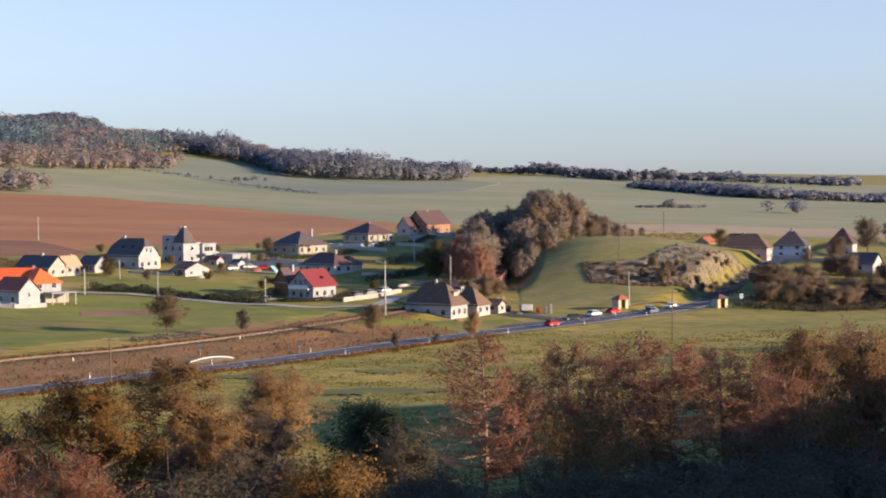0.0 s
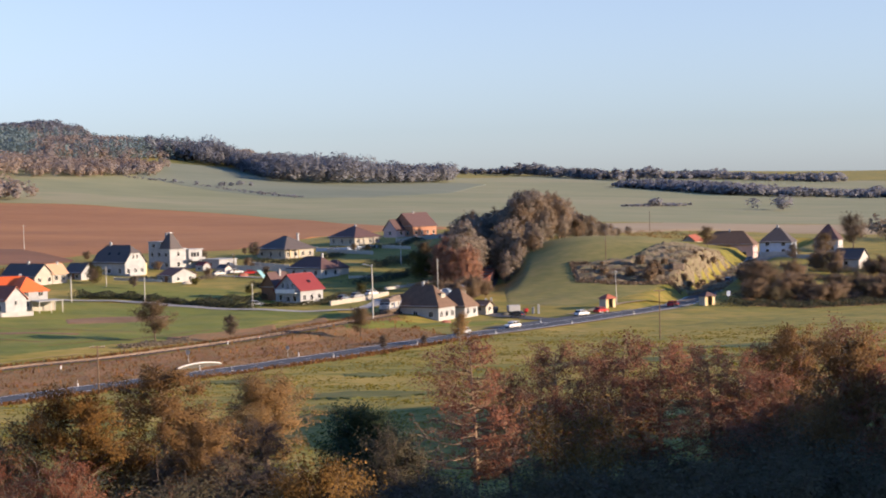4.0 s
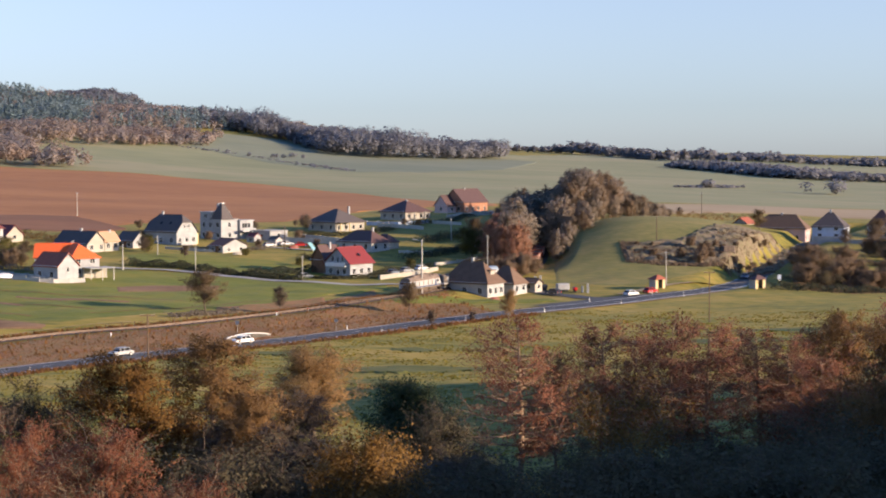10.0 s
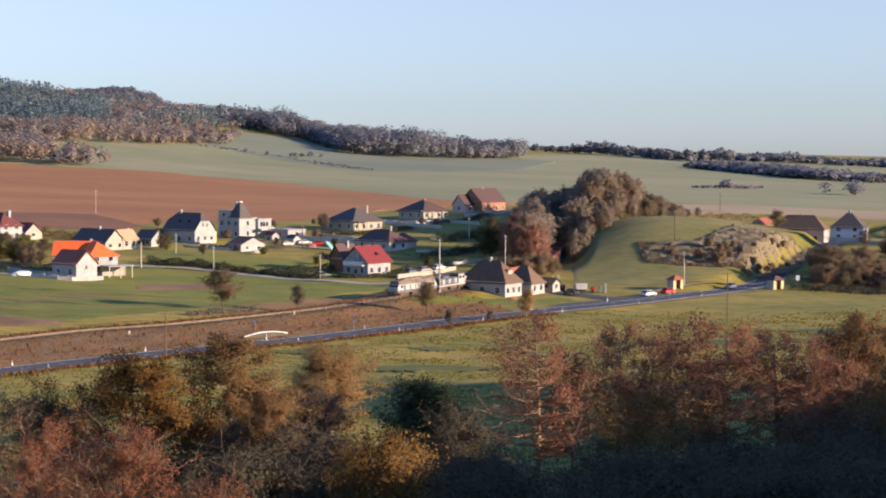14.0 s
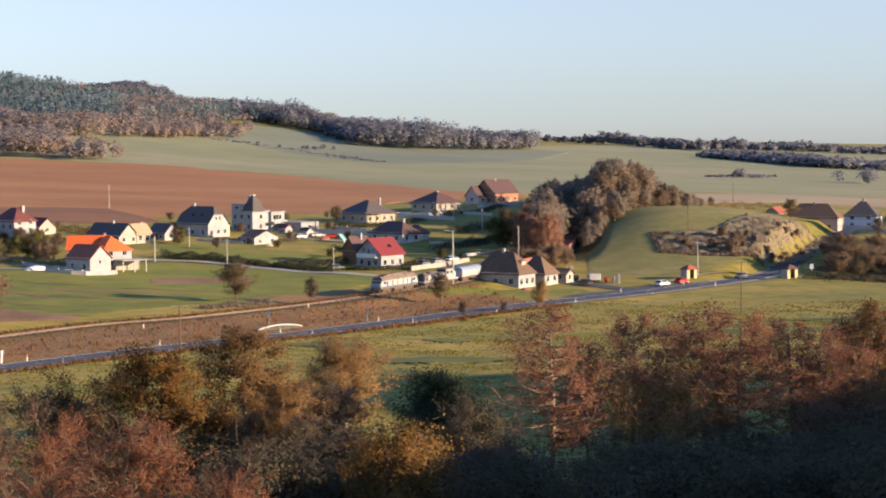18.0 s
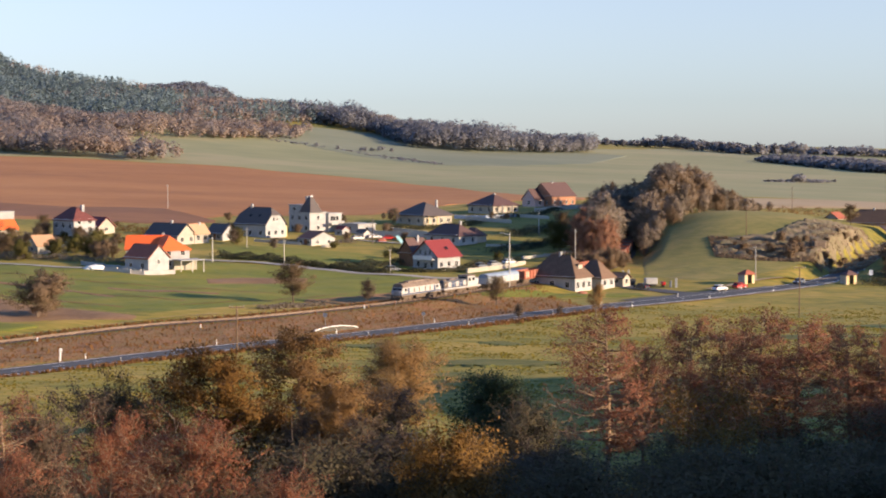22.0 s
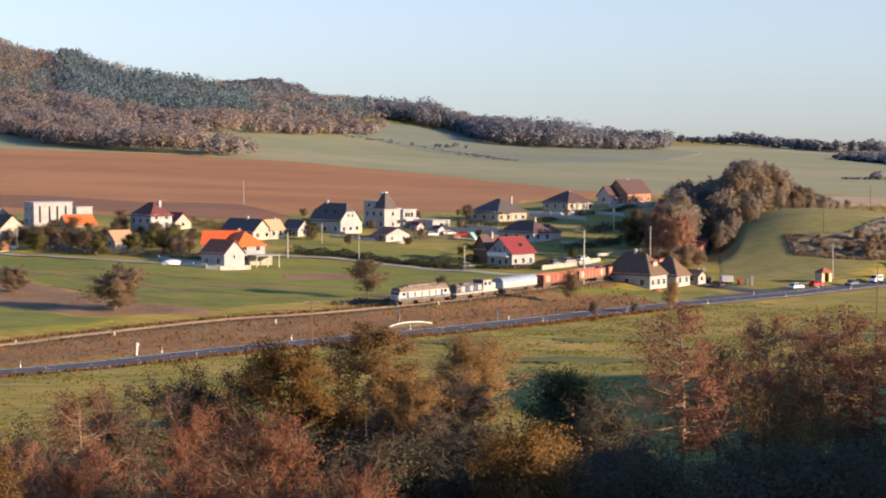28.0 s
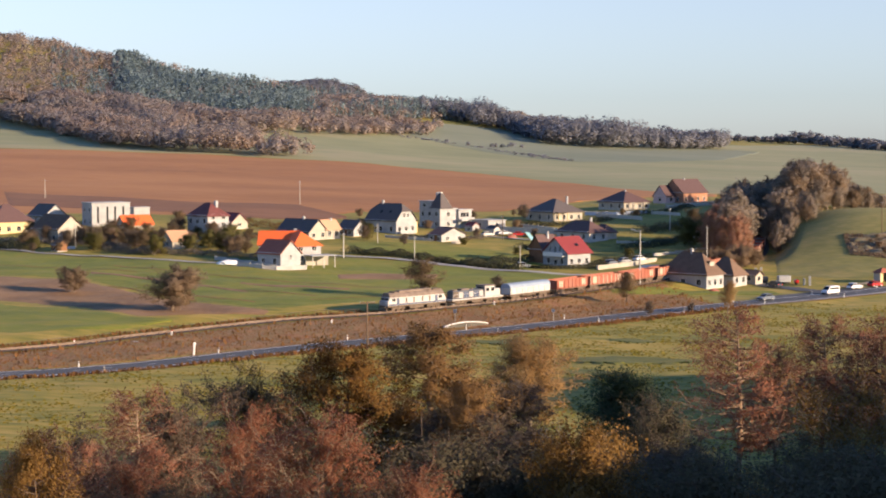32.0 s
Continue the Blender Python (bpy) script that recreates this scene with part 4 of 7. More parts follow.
h = house("house", (-184.4, 488.5, 7.2), 35, 13.0, 9.0, 4.4, 8.2, "ga", PLASTER_CREAM, ROOF_OLD, "old cottage with a grey-brown gable roof", left=(3, 1), right=(2, 1))
h = house("house", (-214.7, 514.5, 8.3), 45, 11.7, 12.9, 4.3, 9.3, "hip", PLASTER_YELLOW, ROOF_BROWN, "yellow house with a brown hipped roof", left=(3, 1), right=(4, 1))
h = house("house", (-210.8, 546, 10.2), 38, 10.0, 8.6, 2.8, 6.4, "ga", PLASTER_WHITE, ROOF_DARK, "white gabled house with a dark blue roof", left=(3, 1), right=(2, 1))
h = house("shed", (-147, 478.5, 6.4), 45, 6.5, 5.9, 2.7, 5.2, "gb", PLASTER_CREAM, ROOF_TAN, "tumbledown cream shed with a pale roof", left=(1, 1), right=(1, 1), category="shed")
h = house("cottage", (-146.1, 538.5, 9.1), 38, 7.0, 6.4, 2.5, 5.2, "ga", PLASTER_CREAM, ROOF_RED, "small cottage with a red gable roof", left=(2, 1), right=(1, 1))
# carport beside the orange house
c = thing("carport", pose(-99.5, 446, 4.3, 0, 0, 38), "open carport with a flat white roof on posts", "carport")
part("roof", B((0, 0, 2.5, 7.0, 5.0, 2.75), bevel=0.03), PLASTER_WHITE, c)
post = mesh_of("post", B((-0.1, -0.1, -0.5, 0.1, 0.1, 2.5)), CONCRETE)
for px, py in ((0.3, 0.3), (3.5, 0.3), (6.7, 0.3), (0.3, 4.7), (6.7, 4.7)):
    shared("post", post, c, Matrix.Translation((px, py, 0)))
part("back_wall", B((0.1, 4.75, -0.5, 6.9, 4.9, 2.5)), PLASTER_CREAM, c)

house("garden_hut", (101.5, 499, 1.6), 20, 5.5, 4.2, 2.6, 4.2, "ga", PLASTER_CREAM, ROOF_BLUE, "cream garden hut with a pale blue sheet roof", left=(1, 1), right=(1, 1), category="shed")

# small sheds in the back gardens
for x, y, z, turn, wall, roof, words in (
    (-167.9, 485.5, 6.9, 35, PLASTER_WHITE, ROOF_DARK, "white garden shed with a dark roof"),
    (-177.2, 469.0, 6.0, 40, WOOD_BROWN, ROOF_OLD, "brown wooden garden shed"),
    (-142.0, 481.5, 6.6, 38, PLASTER_GREY, ROOF_OLD, "grey garden shed with an old roof"),
    (-72.6, 563.0, 7.5, 40, PLASTER_WHITE, ROOF_RED, "small white shed with a red roof"),
    (-64.4, 552.0, 7.0, 40, PLASTER_GREY, ROOF_DARK, "low grey shed beside the villa"),
    (-0.3, 536.0, 5.8, 30, WOOD_BROWN, ROOF_BROWN, "brown wooden shed on the shaded lawn")):
    house("shed", (x, y, z), turn, 3.6, 3.0, 2.1, 3.1, "ga", wall, roof, words, left=(1, 1), right=(0, 0), category="shed", over=0.25)


# ---- trees and shrubs ----
def tube(segments):
    """Verts and faces of tapered bars: rows of p0, p1, r0, r1."""
    s = np.array(segments)
    p0, p1, r0, r1 = s[:, 0:3], s[:, 3:6], s[:, 6], s[:, 7]
    d = p1 - p0
    d /= np.linalg.norm(d, axis=1)[:, None] + 1e-9
    ref = np.where(abs(d[:, 2:3]) > 0.9, [[1.0, 0, 0]], [[0, 0, 1.0]])
    u = np.cross(d, ref)
    u /= np.linalg.norm(u, axis=1)[:, None]
    v = np.cross(d, u)
    k = 5
    a = np.arange(k) / k * 2 * np.pi
    ring = u[:, None] * np.cos(a)[None, :, None] + v[:, None] * np.sin(a)[None, :, None]
    verts = np.concatenate([p0[:, None] + ring * r0[:, None, None], p1[:, None] + ring * r1[:, None, None]], 1).reshape(-1, 3)
    i = np.arange(len(s))[:, None] * 2 * k
    j = np.arange(k)[None]
    f = np.stack([i + j, i + (j + 1) % k, i + k + (j + 1) % k, i + k + j], -1).reshape(-1, 4)
    return verts, f


def unit(v):
    return v / (np.linalg.norm(v, axis=1)[:, None] + 1e-9)


def leaves(points, size, rng, stretch=1.0, out=None, tilt=0.55):
    """A small square leaf or clump at each point, turned at random. out: which way each one faces, away from the heart of its crown."""
    n = len(points)
    face = unit(rng.normal(size=(n, 3)) * (1 if out is None else tilt) + (0 if out is None else out))
    u = unit(np.cross(face, rng.normal(size=(n, 3))))
    v = np.cross(face, u)
    s = (size * rng.uniform(0.55, 1.35, n))[:, None]
    u, v = u * s * 0.5, v * s * 0.5 * stretch
    verts = np.stack([points - u - v, points + u - v * 0.6, points + u * 0.8 + v, points - u * 0.9 + v * 0.8], 1).reshape(-1, 3)
    return verts, np.arange(n * 4).reshape(-1, 4)


def foliage(name, points, size, rng, mat, out, stretch=1.0, loose=0.35, tilt=0.55):
    """A mesh of leaves that together shade like the rounded crown that they make up."""
    out = unit(out + rng.normal(0, loose, out.shape))
    v, f = leaves(points, size, rng, stretch, out, tilt)
    data = quads(name, v, f, mat, flat=False)
    data.attributes.new("custom_normal", "FLOAT_VECTOR", "POINT").data.foreach_set("vector", np.repeat(out, 4, 0).astype(np.float32).ravel())
    return data


def tree_meshes(name, seed, h, base, reach, bark, leaf, limbs=30, twigs=6, per=9, size=0.26, rise=0.5, top=0.25, round_=0.5, trunk_r=0.28, spread=0.45, lean=0.0, stems=1, long=1.0):
    """Trunk with limbs, and a crown, of a tree h metres high. base: where the crown begins; reach: its radius; round_: where it is widest."""
    rng = np.random.default_rng(seed)
    wood, spots, away = [], [], []
    for stem in range(stems):
        foot = np.array([0, 0, -0.6]) + (rng.normal(0, 0.5, 3) * (1, 1, 0) if stems > 1 else 0)
        bend = rng.normal(0, 0.03 + (0.12 if stems > 1 else 0), 2) + (lean, 0)
        hh = h * (1 if stem == 0 else rng.uniform(0.75, 0.98))
        ks = np.linspace(0, 1, 9)
        wob = np.cumsum(rng.normal(0, 0.012 * h, (9, 2)), 0) * 0.5
        line = np.column_stack([foot[0] + bend[0] * ks * hh + wob[:, 0], foot[1] + bend[1] * ks * hh + wob[:, 1], -0.6 + (hh * 0.97 + 0.6) * ks])
        rad = trunk_r / math.sqrt(stems) * (1 - ks) ** 0.8 + 0.02
        for a, b, r0, r1 in zip(line, line[1:], rad, rad[1:]):
            wood.append((*a, *b, r0, r1))
        for k in range(limbs // stems):
            f = (k + rng.random()) / (limbs // stems)
            z = base + (hh - base) * f ** 0.9 * 0.97
            at = np.array([np.interp(z, line[:, 2], line[:, 0]), np.interp(z, line[:, 2], line[:, 1]), z])
            g = (z - base) / (hh - base)
            width = np.interp(g, [0, round_ * 0.5, round_, 0.8, 1], [0.65, 0.9, 1.0, 0.7, top]) * reach * rng.uniform(0.6, 1.15)
            ang = rng.uniform(0, 2 * np.pi)
            out = np.array([math.cos(ang), math.sin(ang), rise * rng.uniform(0.3, 1.5) * (0.5 + g)])
            out /= np.linalg.norm(out)
            mid = at + out * width * 0.5 + rng.normal(0, 0.04 * width, 3)
            end = at + out * width + (0, 0, 0.12 * width) + rng.normal(0, 0.08 * width, 3)
            r = max(0.03, trunk_r * 0.38 * (1 - g * 0.8))
            wood += [(*at, *mid, r, r * 0.6), (*mid, *end, r * 0.6, 0.015)]
            for q in range(twigs):
                s = rng.uniform(0.25, 1.05)
                root = at + (mid - at) * min(1, 2 * s) if s < 0.5 else mid + (end - mid) * (2 * s - 1)
                dirn = out * 0.7 + rng.normal(0, 0.55, 3) + (0, 0, 0.15)
                tip = root + dirn / np.linalg.norm(dirn) * width * rng.uniform(0.2, 0.5)
                wood.append((*root, *tip, r * 0.28 + 0.008, 0.008))
                m = rng.poisson(per * (0.35 + 0.9 * width / reach))
                w = rng.uniform(0.2, 1.1, m)[:, None]
                at_ = root + (tip - root) * w + rng.normal(0, spread, (m, 3)) * (1, 1, 0.75)
                spots.append(at_)
                away.append(unit(at_ - mid) * 0.8 + unit((at_ - (0, 0, base + 0.4 * (h - base))) * (1, 1, 0.7)))
    v, f = tube(wood)
    trunk = quads(name + "_wood", v, f, bark, flat=False)
    return trunk, foliage(name + "_leaves", np.concatenate(spots), size, rng, leaf, np.concatenate(away), long)


KINDS = {
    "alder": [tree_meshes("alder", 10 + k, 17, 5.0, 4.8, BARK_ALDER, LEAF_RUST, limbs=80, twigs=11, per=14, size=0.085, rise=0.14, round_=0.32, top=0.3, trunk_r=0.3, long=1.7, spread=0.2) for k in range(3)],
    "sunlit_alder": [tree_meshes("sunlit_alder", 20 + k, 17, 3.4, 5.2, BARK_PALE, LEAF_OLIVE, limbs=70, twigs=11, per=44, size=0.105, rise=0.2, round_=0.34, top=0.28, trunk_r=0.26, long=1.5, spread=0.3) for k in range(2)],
    "oak": [tree_meshes("oak", 30 + k, 15, 3.0, 5.2, BARK, LEAF_OAK, limbs=46, twigs=9, per=62, size=0.15, rise=0.5, round_=0.45, top=0.4, trunk_r=0.33, spread=0.36) for k in range(2)],
    "golden_oak": [tree_meshes("golden_oak", 35, 15, 3.0, 5.0, BARK, LEAF_GOLD, limbs=44, twigs=9, per=60, size=0.125, rise=0.5, round_=0.45, top=0.4, trunk_r=0.3, spread=0.36)],
    "wild_cherry": [tree_meshes("wild_cherry", 40 + k, 15, 2.5, 5.6, BARK_PALE, LEAF_PINK, limbs=80, twigs=12, per=30, size=0.06, rise=0.7, round_=0.45, top=0.35, trunk_r=0.22, long=3.0, spread=0.22) for k in range(2)],
    "willow": [tree_meshes("willow", 50, 12, 3.5, 5.0, BARK_PALE, LEAF_WILLOW, limbs=56, twigs=10, per=46, size=0.07, rise=0.95, round_=0.5, top=0.55, trunk_r=0.3, long=3.0, spread=0.34)],
    "bare_shrub": [tree_meshes("bare_shrub", 60 + k, 7, 0.6, 3.2, BARK, LEAF_TWIG, limbs=66, twigs=11, per=18, size=0.045, rise=0.9, top=0.5, trunk_r=0.09, long=5.0, spread=0.18, stems=5) for k in range(2)],
    "scrub": [tree_meshes("scrub", 160 + k, 7, 0.5, 3.4, BARK_PALE, DEAD_SCRUB, limbs=60, twigs=10, per=26, size=0.085, rise=0.8, top=0.5, trunk_r=0.07, long=3.0, spread=0.25, stems=5) for k in range(2)],
    "garden_bush": [tree_meshes("garden_bush", 170, 5, 0.3, 2.4, BARK, LEAF_BUSH, limbs=44, twigs=8, per=22, size=0.16, rise=0.7, top=0.5, trunk_r=0.08, spread=0.3, stems=3)],
    "thicket": [tree_meshes("thicket", 70 + k, 8, 0.4, 4.2, BARK, LEAF_THICKET, limbs=64, twigs=11, per=40, size=0.07, rise=0.6, top=0.5, trunk_r=0.07, long=2.0, spread=0.3, stems=4) for k in range(3)],
    "holly": [tree_meshes("holly", 75, 8, 0.4, 4.0, BARK, LEAF_GREEN, limbs=56, twigs=10, per=50, size=0.12, rise=0.6, top=0.45, trunk_r=0.14, spread=0.4)],
    "hazel": [tree_meshes("hazel", 80, 7, 0.6, 3.0, BARK_PALE, LEAF_GOLD, limbs=40, twigs=8, per=30, size=0.1, rise=0.9, top=0.5, trunk_r=0.10, spread=0.32, stems=3)],
    "wood_tree": [tree_meshes("wood_tree", 90 + k, 14, 1.5, 4.8, BARK_PALE, (LEAF_SHADY, LEAF_WOOD, DEAD_SCRUB, LEAF_WOOD)[k], limbs=44, twigs=11, per=(15, 14, 14, 15)[k], long=1.8, size=0.21, rise=0.8, top=0.5, trunk_r=0.2, spread=0.3) for k in range(4)],
    "red_tree": [tree_meshes("red_tree", 99, 16, 1.5, 4.6, BARK, LEAF_FOX, limbs=52, twigs=9, per=13, size=0.22, rise=0.5, top=0.4, trunk_r=0.22, long=2.0, spread=0.5)],
    "garden_tree": [tree_meshes("garden_tree", 95 + k, 6, 1.2, 2.6, BARK, (LEAF_TWIG, LEAF_SHRUB)[k], limbs=44, twigs=10, per=13, size=0.075, rise=0.7, top=0.45, trunk_r=0.10, long=3.0, spread=0.3) for k in range(2)],
}
FULL = {"alder": 17, "sunlit_alder": 17, "oak": 15, "golden_oak": 15, "wild_cherry": 15, "willow": 12, "bare_shrub": 7, "scrub": 7, "garden_bush": 5, "thicket": 8, "holly": 8, "hazel": 7, "wood_tree": 14, "red_tree": 16, "garden_tree": 6}
TREE_COUNT = {}


def tree(kind, x, y, height, label, wide=1.0, turn=None, sink=0.0, name=None, category="tree", group=""):
    k = TREE_COUNT[kind] = TREE_COUNT.get(kind, 0) + 1
    wood, crown = KINDS[kind][k % len(KINDS[kind])]
    full = FULL[kind]
    s = height / full
    z = float(land(x, y)[0]) - sink
    ob = thing(name or kind, pose(x, y, z, 0, 0, k * 67 if turn is None else turn), label, category, group)
    ob.scale = (s * wide, s * wide, s)
    shared("trunk", wood, ob, Matrix())
    shared("crown", crown, ob, Matrix())
    return ob
LABELS = {
    "alder": "tall alder with thin rust-brown autumn leaves",
    "sunlit_alder": "alder with pale bark and sparse olive-brown leaves",
    "oak": "dense oak with dark rusty-brown leaves",
    "golden_oak": "young oak with golden-orange leaves",
    "wild_cherry": "broad tree with fine reddish autumn twigs and leaves",
    "willow": "round willow with glowing yellow-orange foliage",
    "bare_shrub": "leafless grey-brown shrub with many thin stems",
    "thicket": "dense brownish-green undergrowth bush",
    "holly": "dark evergreen bush at the meadow edge",
    "hazel": "slim hazel with bright yellow leaves",
    "garden_tree": "small bare fruit tree on the grass",
    "wood_tree": "autumn tree in the dense wood beside the hill",
}
tree("oak", -34.2, 168, 14.8, LABELS["oak"], 1.1)
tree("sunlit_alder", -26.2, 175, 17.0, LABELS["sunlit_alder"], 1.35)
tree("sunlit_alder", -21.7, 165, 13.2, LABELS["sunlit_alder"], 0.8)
tree("willow", -20.0, 205, 10.8, LABELS["willow"], 1.5)
tree("wild_cherry", -24.1, 112, 14.2, LABELS["wild_cherry"], 1.05)
tree("wild_cherry", -33.6, 124, 14.0, LABELS["wild_cherry"], 0.85)
tree("golden_oak", -8.1, 115, 14.2, LABELS["golden_oak"], 0.85)
tree("holly", -8.0, 190, 9.8, LABELS["holly"], 1.0)
tree("thicket", -3.5, 158, 11.4, "olive-green bush in the shade of the alders", 0.9)
tree("thicket", -44.9, 175, 10.7, LABELS["thicket"], 1.1)
tree("alder", 3.9, 172, 19.5, LABELS["alder"], 1.05)
tree("alder", 7.9, 182, 15.5, LABELS["alder"], 0.8)
tree("alder", 12.1, 178, 18.4, LABELS["alder"], 1.0)
tree("alder", 16.1, 186, 16.6, LABELS["alder"], 0.9)
tree("alder", 19.0, 176, 18.9, LABELS["alder"], 1.1)
tree("alder", 23.1, 178, 18.6, LABELS["alder"], 1.1)
tree("alder", 29.1, 182, 17.4, LABELS["alder"], 0.9)
tree("alder", 30.7, 176, 17.2, LABELS["alder"], 1.0)
tree("hazel", 14.5, 160, 12.2, LABELS["hazel"], 1.0)
tree("alder", -43.6, 132, 15.6, LABELS["alder"], 1.0)
tree("golden_oak", -40.9, 104, 13.3, LABELS["golden_oak"], 0.7)
tree("alder", -42.9, 116, 13.0, LABELS["alder"], 0.8)
tree("thicket", -40.0, 160, 7.0, LABELS["thicket"], 1.3)
tree("bare_shrub", -21.8, 190, 8.6, LABELS["bare_shrub"], 1.5)
tree("bare_shrub", -25.7, 170, 9.0, LABELS["bare_shrub"], 1.3)
tree("wild_cherry", -18.1, 108, 11.4, LABELS["wild_cherry"], 0.8)
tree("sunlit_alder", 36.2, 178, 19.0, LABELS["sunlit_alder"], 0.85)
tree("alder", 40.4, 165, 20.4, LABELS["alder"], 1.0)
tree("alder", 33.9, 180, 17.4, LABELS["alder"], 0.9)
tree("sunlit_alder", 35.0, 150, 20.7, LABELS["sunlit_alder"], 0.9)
tree("alder", 31.6, 160, 17.2, LABELS["alder"], 0.8)
tree("alder", 36.5, 150, 18.9, LABELS["alder"], 0.9)
tree("hazel", 2.6, 125, 9.0, LABELS["hazel"], 1.3)
tree("bare_shrub", -2.1, 140, 9.6, LABELS["bare_shrub"], 1.4)
tree("thicket", 8.4, 150, 9.0, LABELS["thicket"], 1.5)
tree("thicket", 14.9, 152, 8.8, LABELS["thicket"], 1.5)
tree("thicket", 20.4, 150, 9.0, LABELS["thicket"], 1.5)
tree("thicket", 25.2, 150, 9.6, LABELS["thicket"], 1.6)
tree("thicket", 30.4, 150, 10.4, LABELS["thicket"], 1.6)
tree("thicket", -1.0, 118, 11.2, LABELS["thicket"], 1.4)
tree("thicket", -14.9, 125, 11.4, LABELS["thicket"], 1.3)
tree("bare_shrub", -16.4, 160, 9.6, LABELS["bare_shrub"], 1.5)
tree("bare_shrub", -21.1, 168, 9.2, LABELS["bare_shrub"], 1.2)
tree("thicket", -19.0, 120, 11.8, LABELS["thicket"], 1.2)
tree("thicket", 32.2, 140, 11.4, LABELS["thicket"], 1.6)
tree("thicket", 26.6, 130, 12.0, LABELS["thicket"], 1.6)
tree("thicket", -45.0, 112, 7.5, LABELS["thicket"], 1.2)
tree("hazel", -8.7, 120, 12.2, LABELS["hazel"], 1.0)
tree("thicket", 9.9, 112, 11.7, LABELS["thicket"], 1.4)
tree("thicket", 15.3, 112, 11.6, LABELS["thicket"], 1.4)
tree("thicket", 20.6, 116, 11.6, LABELS["thicket"], 1.5)
tree("garden_tree", -60.7, 386, 8.0, LABELS["garden_tree"], 1.3)
tree("garden_tree", -44.4, 388, 4.7, LABELS["garden_tree"], 1.0)
tree("garden_tree", -16.2, 395, 6.0, LABELS["garden_tree"], 1.1)
tree("scrub", -108.2, 352, 8.0, "large soft brown leafless bush beside the field", 1.5)
tree("scrub", -139.9, 380, 5.0, "soft brown leafless bush on the bare strip", 1.6)
tree("garden_tree", -99.8, 520, 4.1, LABELS["garden_tree"], 1.0)
tree("willow", 6.0, 372, 5.5, LABELS["willow"], 1.0)
tree("bare_shrub", -10.1, 365, 2.8, LABELS["bare_shrub"], 1)
tree("bare_shrub", -1.9, 372, 1.8, LABELS["bare_shrub"], 1)
tree("thicket", -53.3, 172, 6.5, LABELS["thicket"], 1.3)
tree("thicket", -45.2, 128, 7.0, LABELS["thicket"], 1.6)
tree("thicket", -39.1, 128, 7.6, LABELS["thicket"], 1.6)
tree("thicket", -49.6, 130, 7.0, LABELS["thicket"], 1.6)
tree("bare_shrub", -48.5, 158, 11.5, LABELS["bare_shrub"], 0.9)
tree("bare_shrub", -50.5, 138, 9.6, LABELS["bare_shrub"], 1.3)
tree("bare_shrub", -46.8, 133, 9.2, LABELS["bare_shrub"], 1.3)
tree("alder", -52.6, 136, 12.0, LABELS["alder"], 0.9)
tree("wild_cherry", -47.4, 119, 10.4, LABELS["wild_cherry"], 0.9)
tree("wild_cherry", -40.2, 121, 10.2, LABELS["wild_cherry"], 0.8)
tree("thicket", -38.0, 116, 8.6, LABELS["thicket"], 1.2)
# the wood in the railway cutting: its tops rise from the west to a crest and sink again eastward
rng = np.random.default_rng(5)
CREST_U, CREST_E = (0.004, 0.0204, 0.027, 0.0432, 0.0625, 0.0753, 0.0848, 0.0943, 0.1071), (-0.034, -0.0253, -0.0181, -0.0134, -0.0126, -0.0161, -0.0228, -0.0282, -0.0314)
for k in range(210):
    y = 506 + 160 * rng.random() ** 0.8
    lo, hi = 6 + (y - 505) * 0.06, 17 + (y - 505) * 0.38
    x = rng.uniform(lo, hi)
    if y < 585 and abs(x - np.interp(y, (490, 520, 560, 610), (11, 16, 19, 20))) < 4.2:
        continue
    room = EYE + y * np.interp(x / y, CREST_U, CREST_E) - float(land(x, y)[0])
    h = min(room, 15.5, 5 + (hi - x) * 0.9) * rng.uniform(0.82, 1.02)
    if h < 2.5:
        continue
    tree("wood_tree", round(x, 1), round(y, 1), h, LABELS["wood_tree"], rng.uniform(0.9, 1.15) * max(1, 8 / h) ** 0.5, group="wood in the cutting")
for x, y, h in ((6, 499, 12), (9.5, 497, 12.5), (4, 507, 12), (12, 504, 12), (8, 508, 13.5), (2.5, 514, 11), (10, 512, 13.5), (5, 520, 13), (7, 530, 13)):
    tree("red_tree", x, y, h, "tall reddish-brown tree at the edge of the wood", 0.8, group="wood in the cutting")
# scrub on the quarry face
for k in range(40):
    x, y = rng.uniform(44, 90), rng.uniform(1, 20)
    y += np.interp(x, (41, 50, 62, 74, 86, 92), (497, 492, 490, 497, 521, 545))
    tree("scrub", round(x, 1), round(y, 1), rng.uniform(1.0, 2.2) if not 54 < x < 64 else rng.uniform(2.0, 3.6), "leafless brown scrub below the quarry face", 1.2, category="shrub", group="quarry scrub")
# shady belt of bushes east of the road
for k in range(46):
    y = rng.uniform(458, 498)
    u = rng.uniform(0.178, 0.275)
    tree("thicket" if k % 3 == 0 else "scrub", round(u * y, 1), round(y, 1), rng.uniform(2.2, 4.6) if u > 0.185 else rng.uniform(4.5, 6), "dusky bush in the belt beside the road", 1.35, category="shrub", group="belt of bushes")
tree("scrub", 90.5, 480, 7.2, "broad grey-brown bush beside the road", 1.6, category="shrub", group="belt of bushes")
tree("thicket", 93.5, 484, 6.6, "broad grey-brown bush beside the road", 1.2, category="shrub", group="belt of bushes")
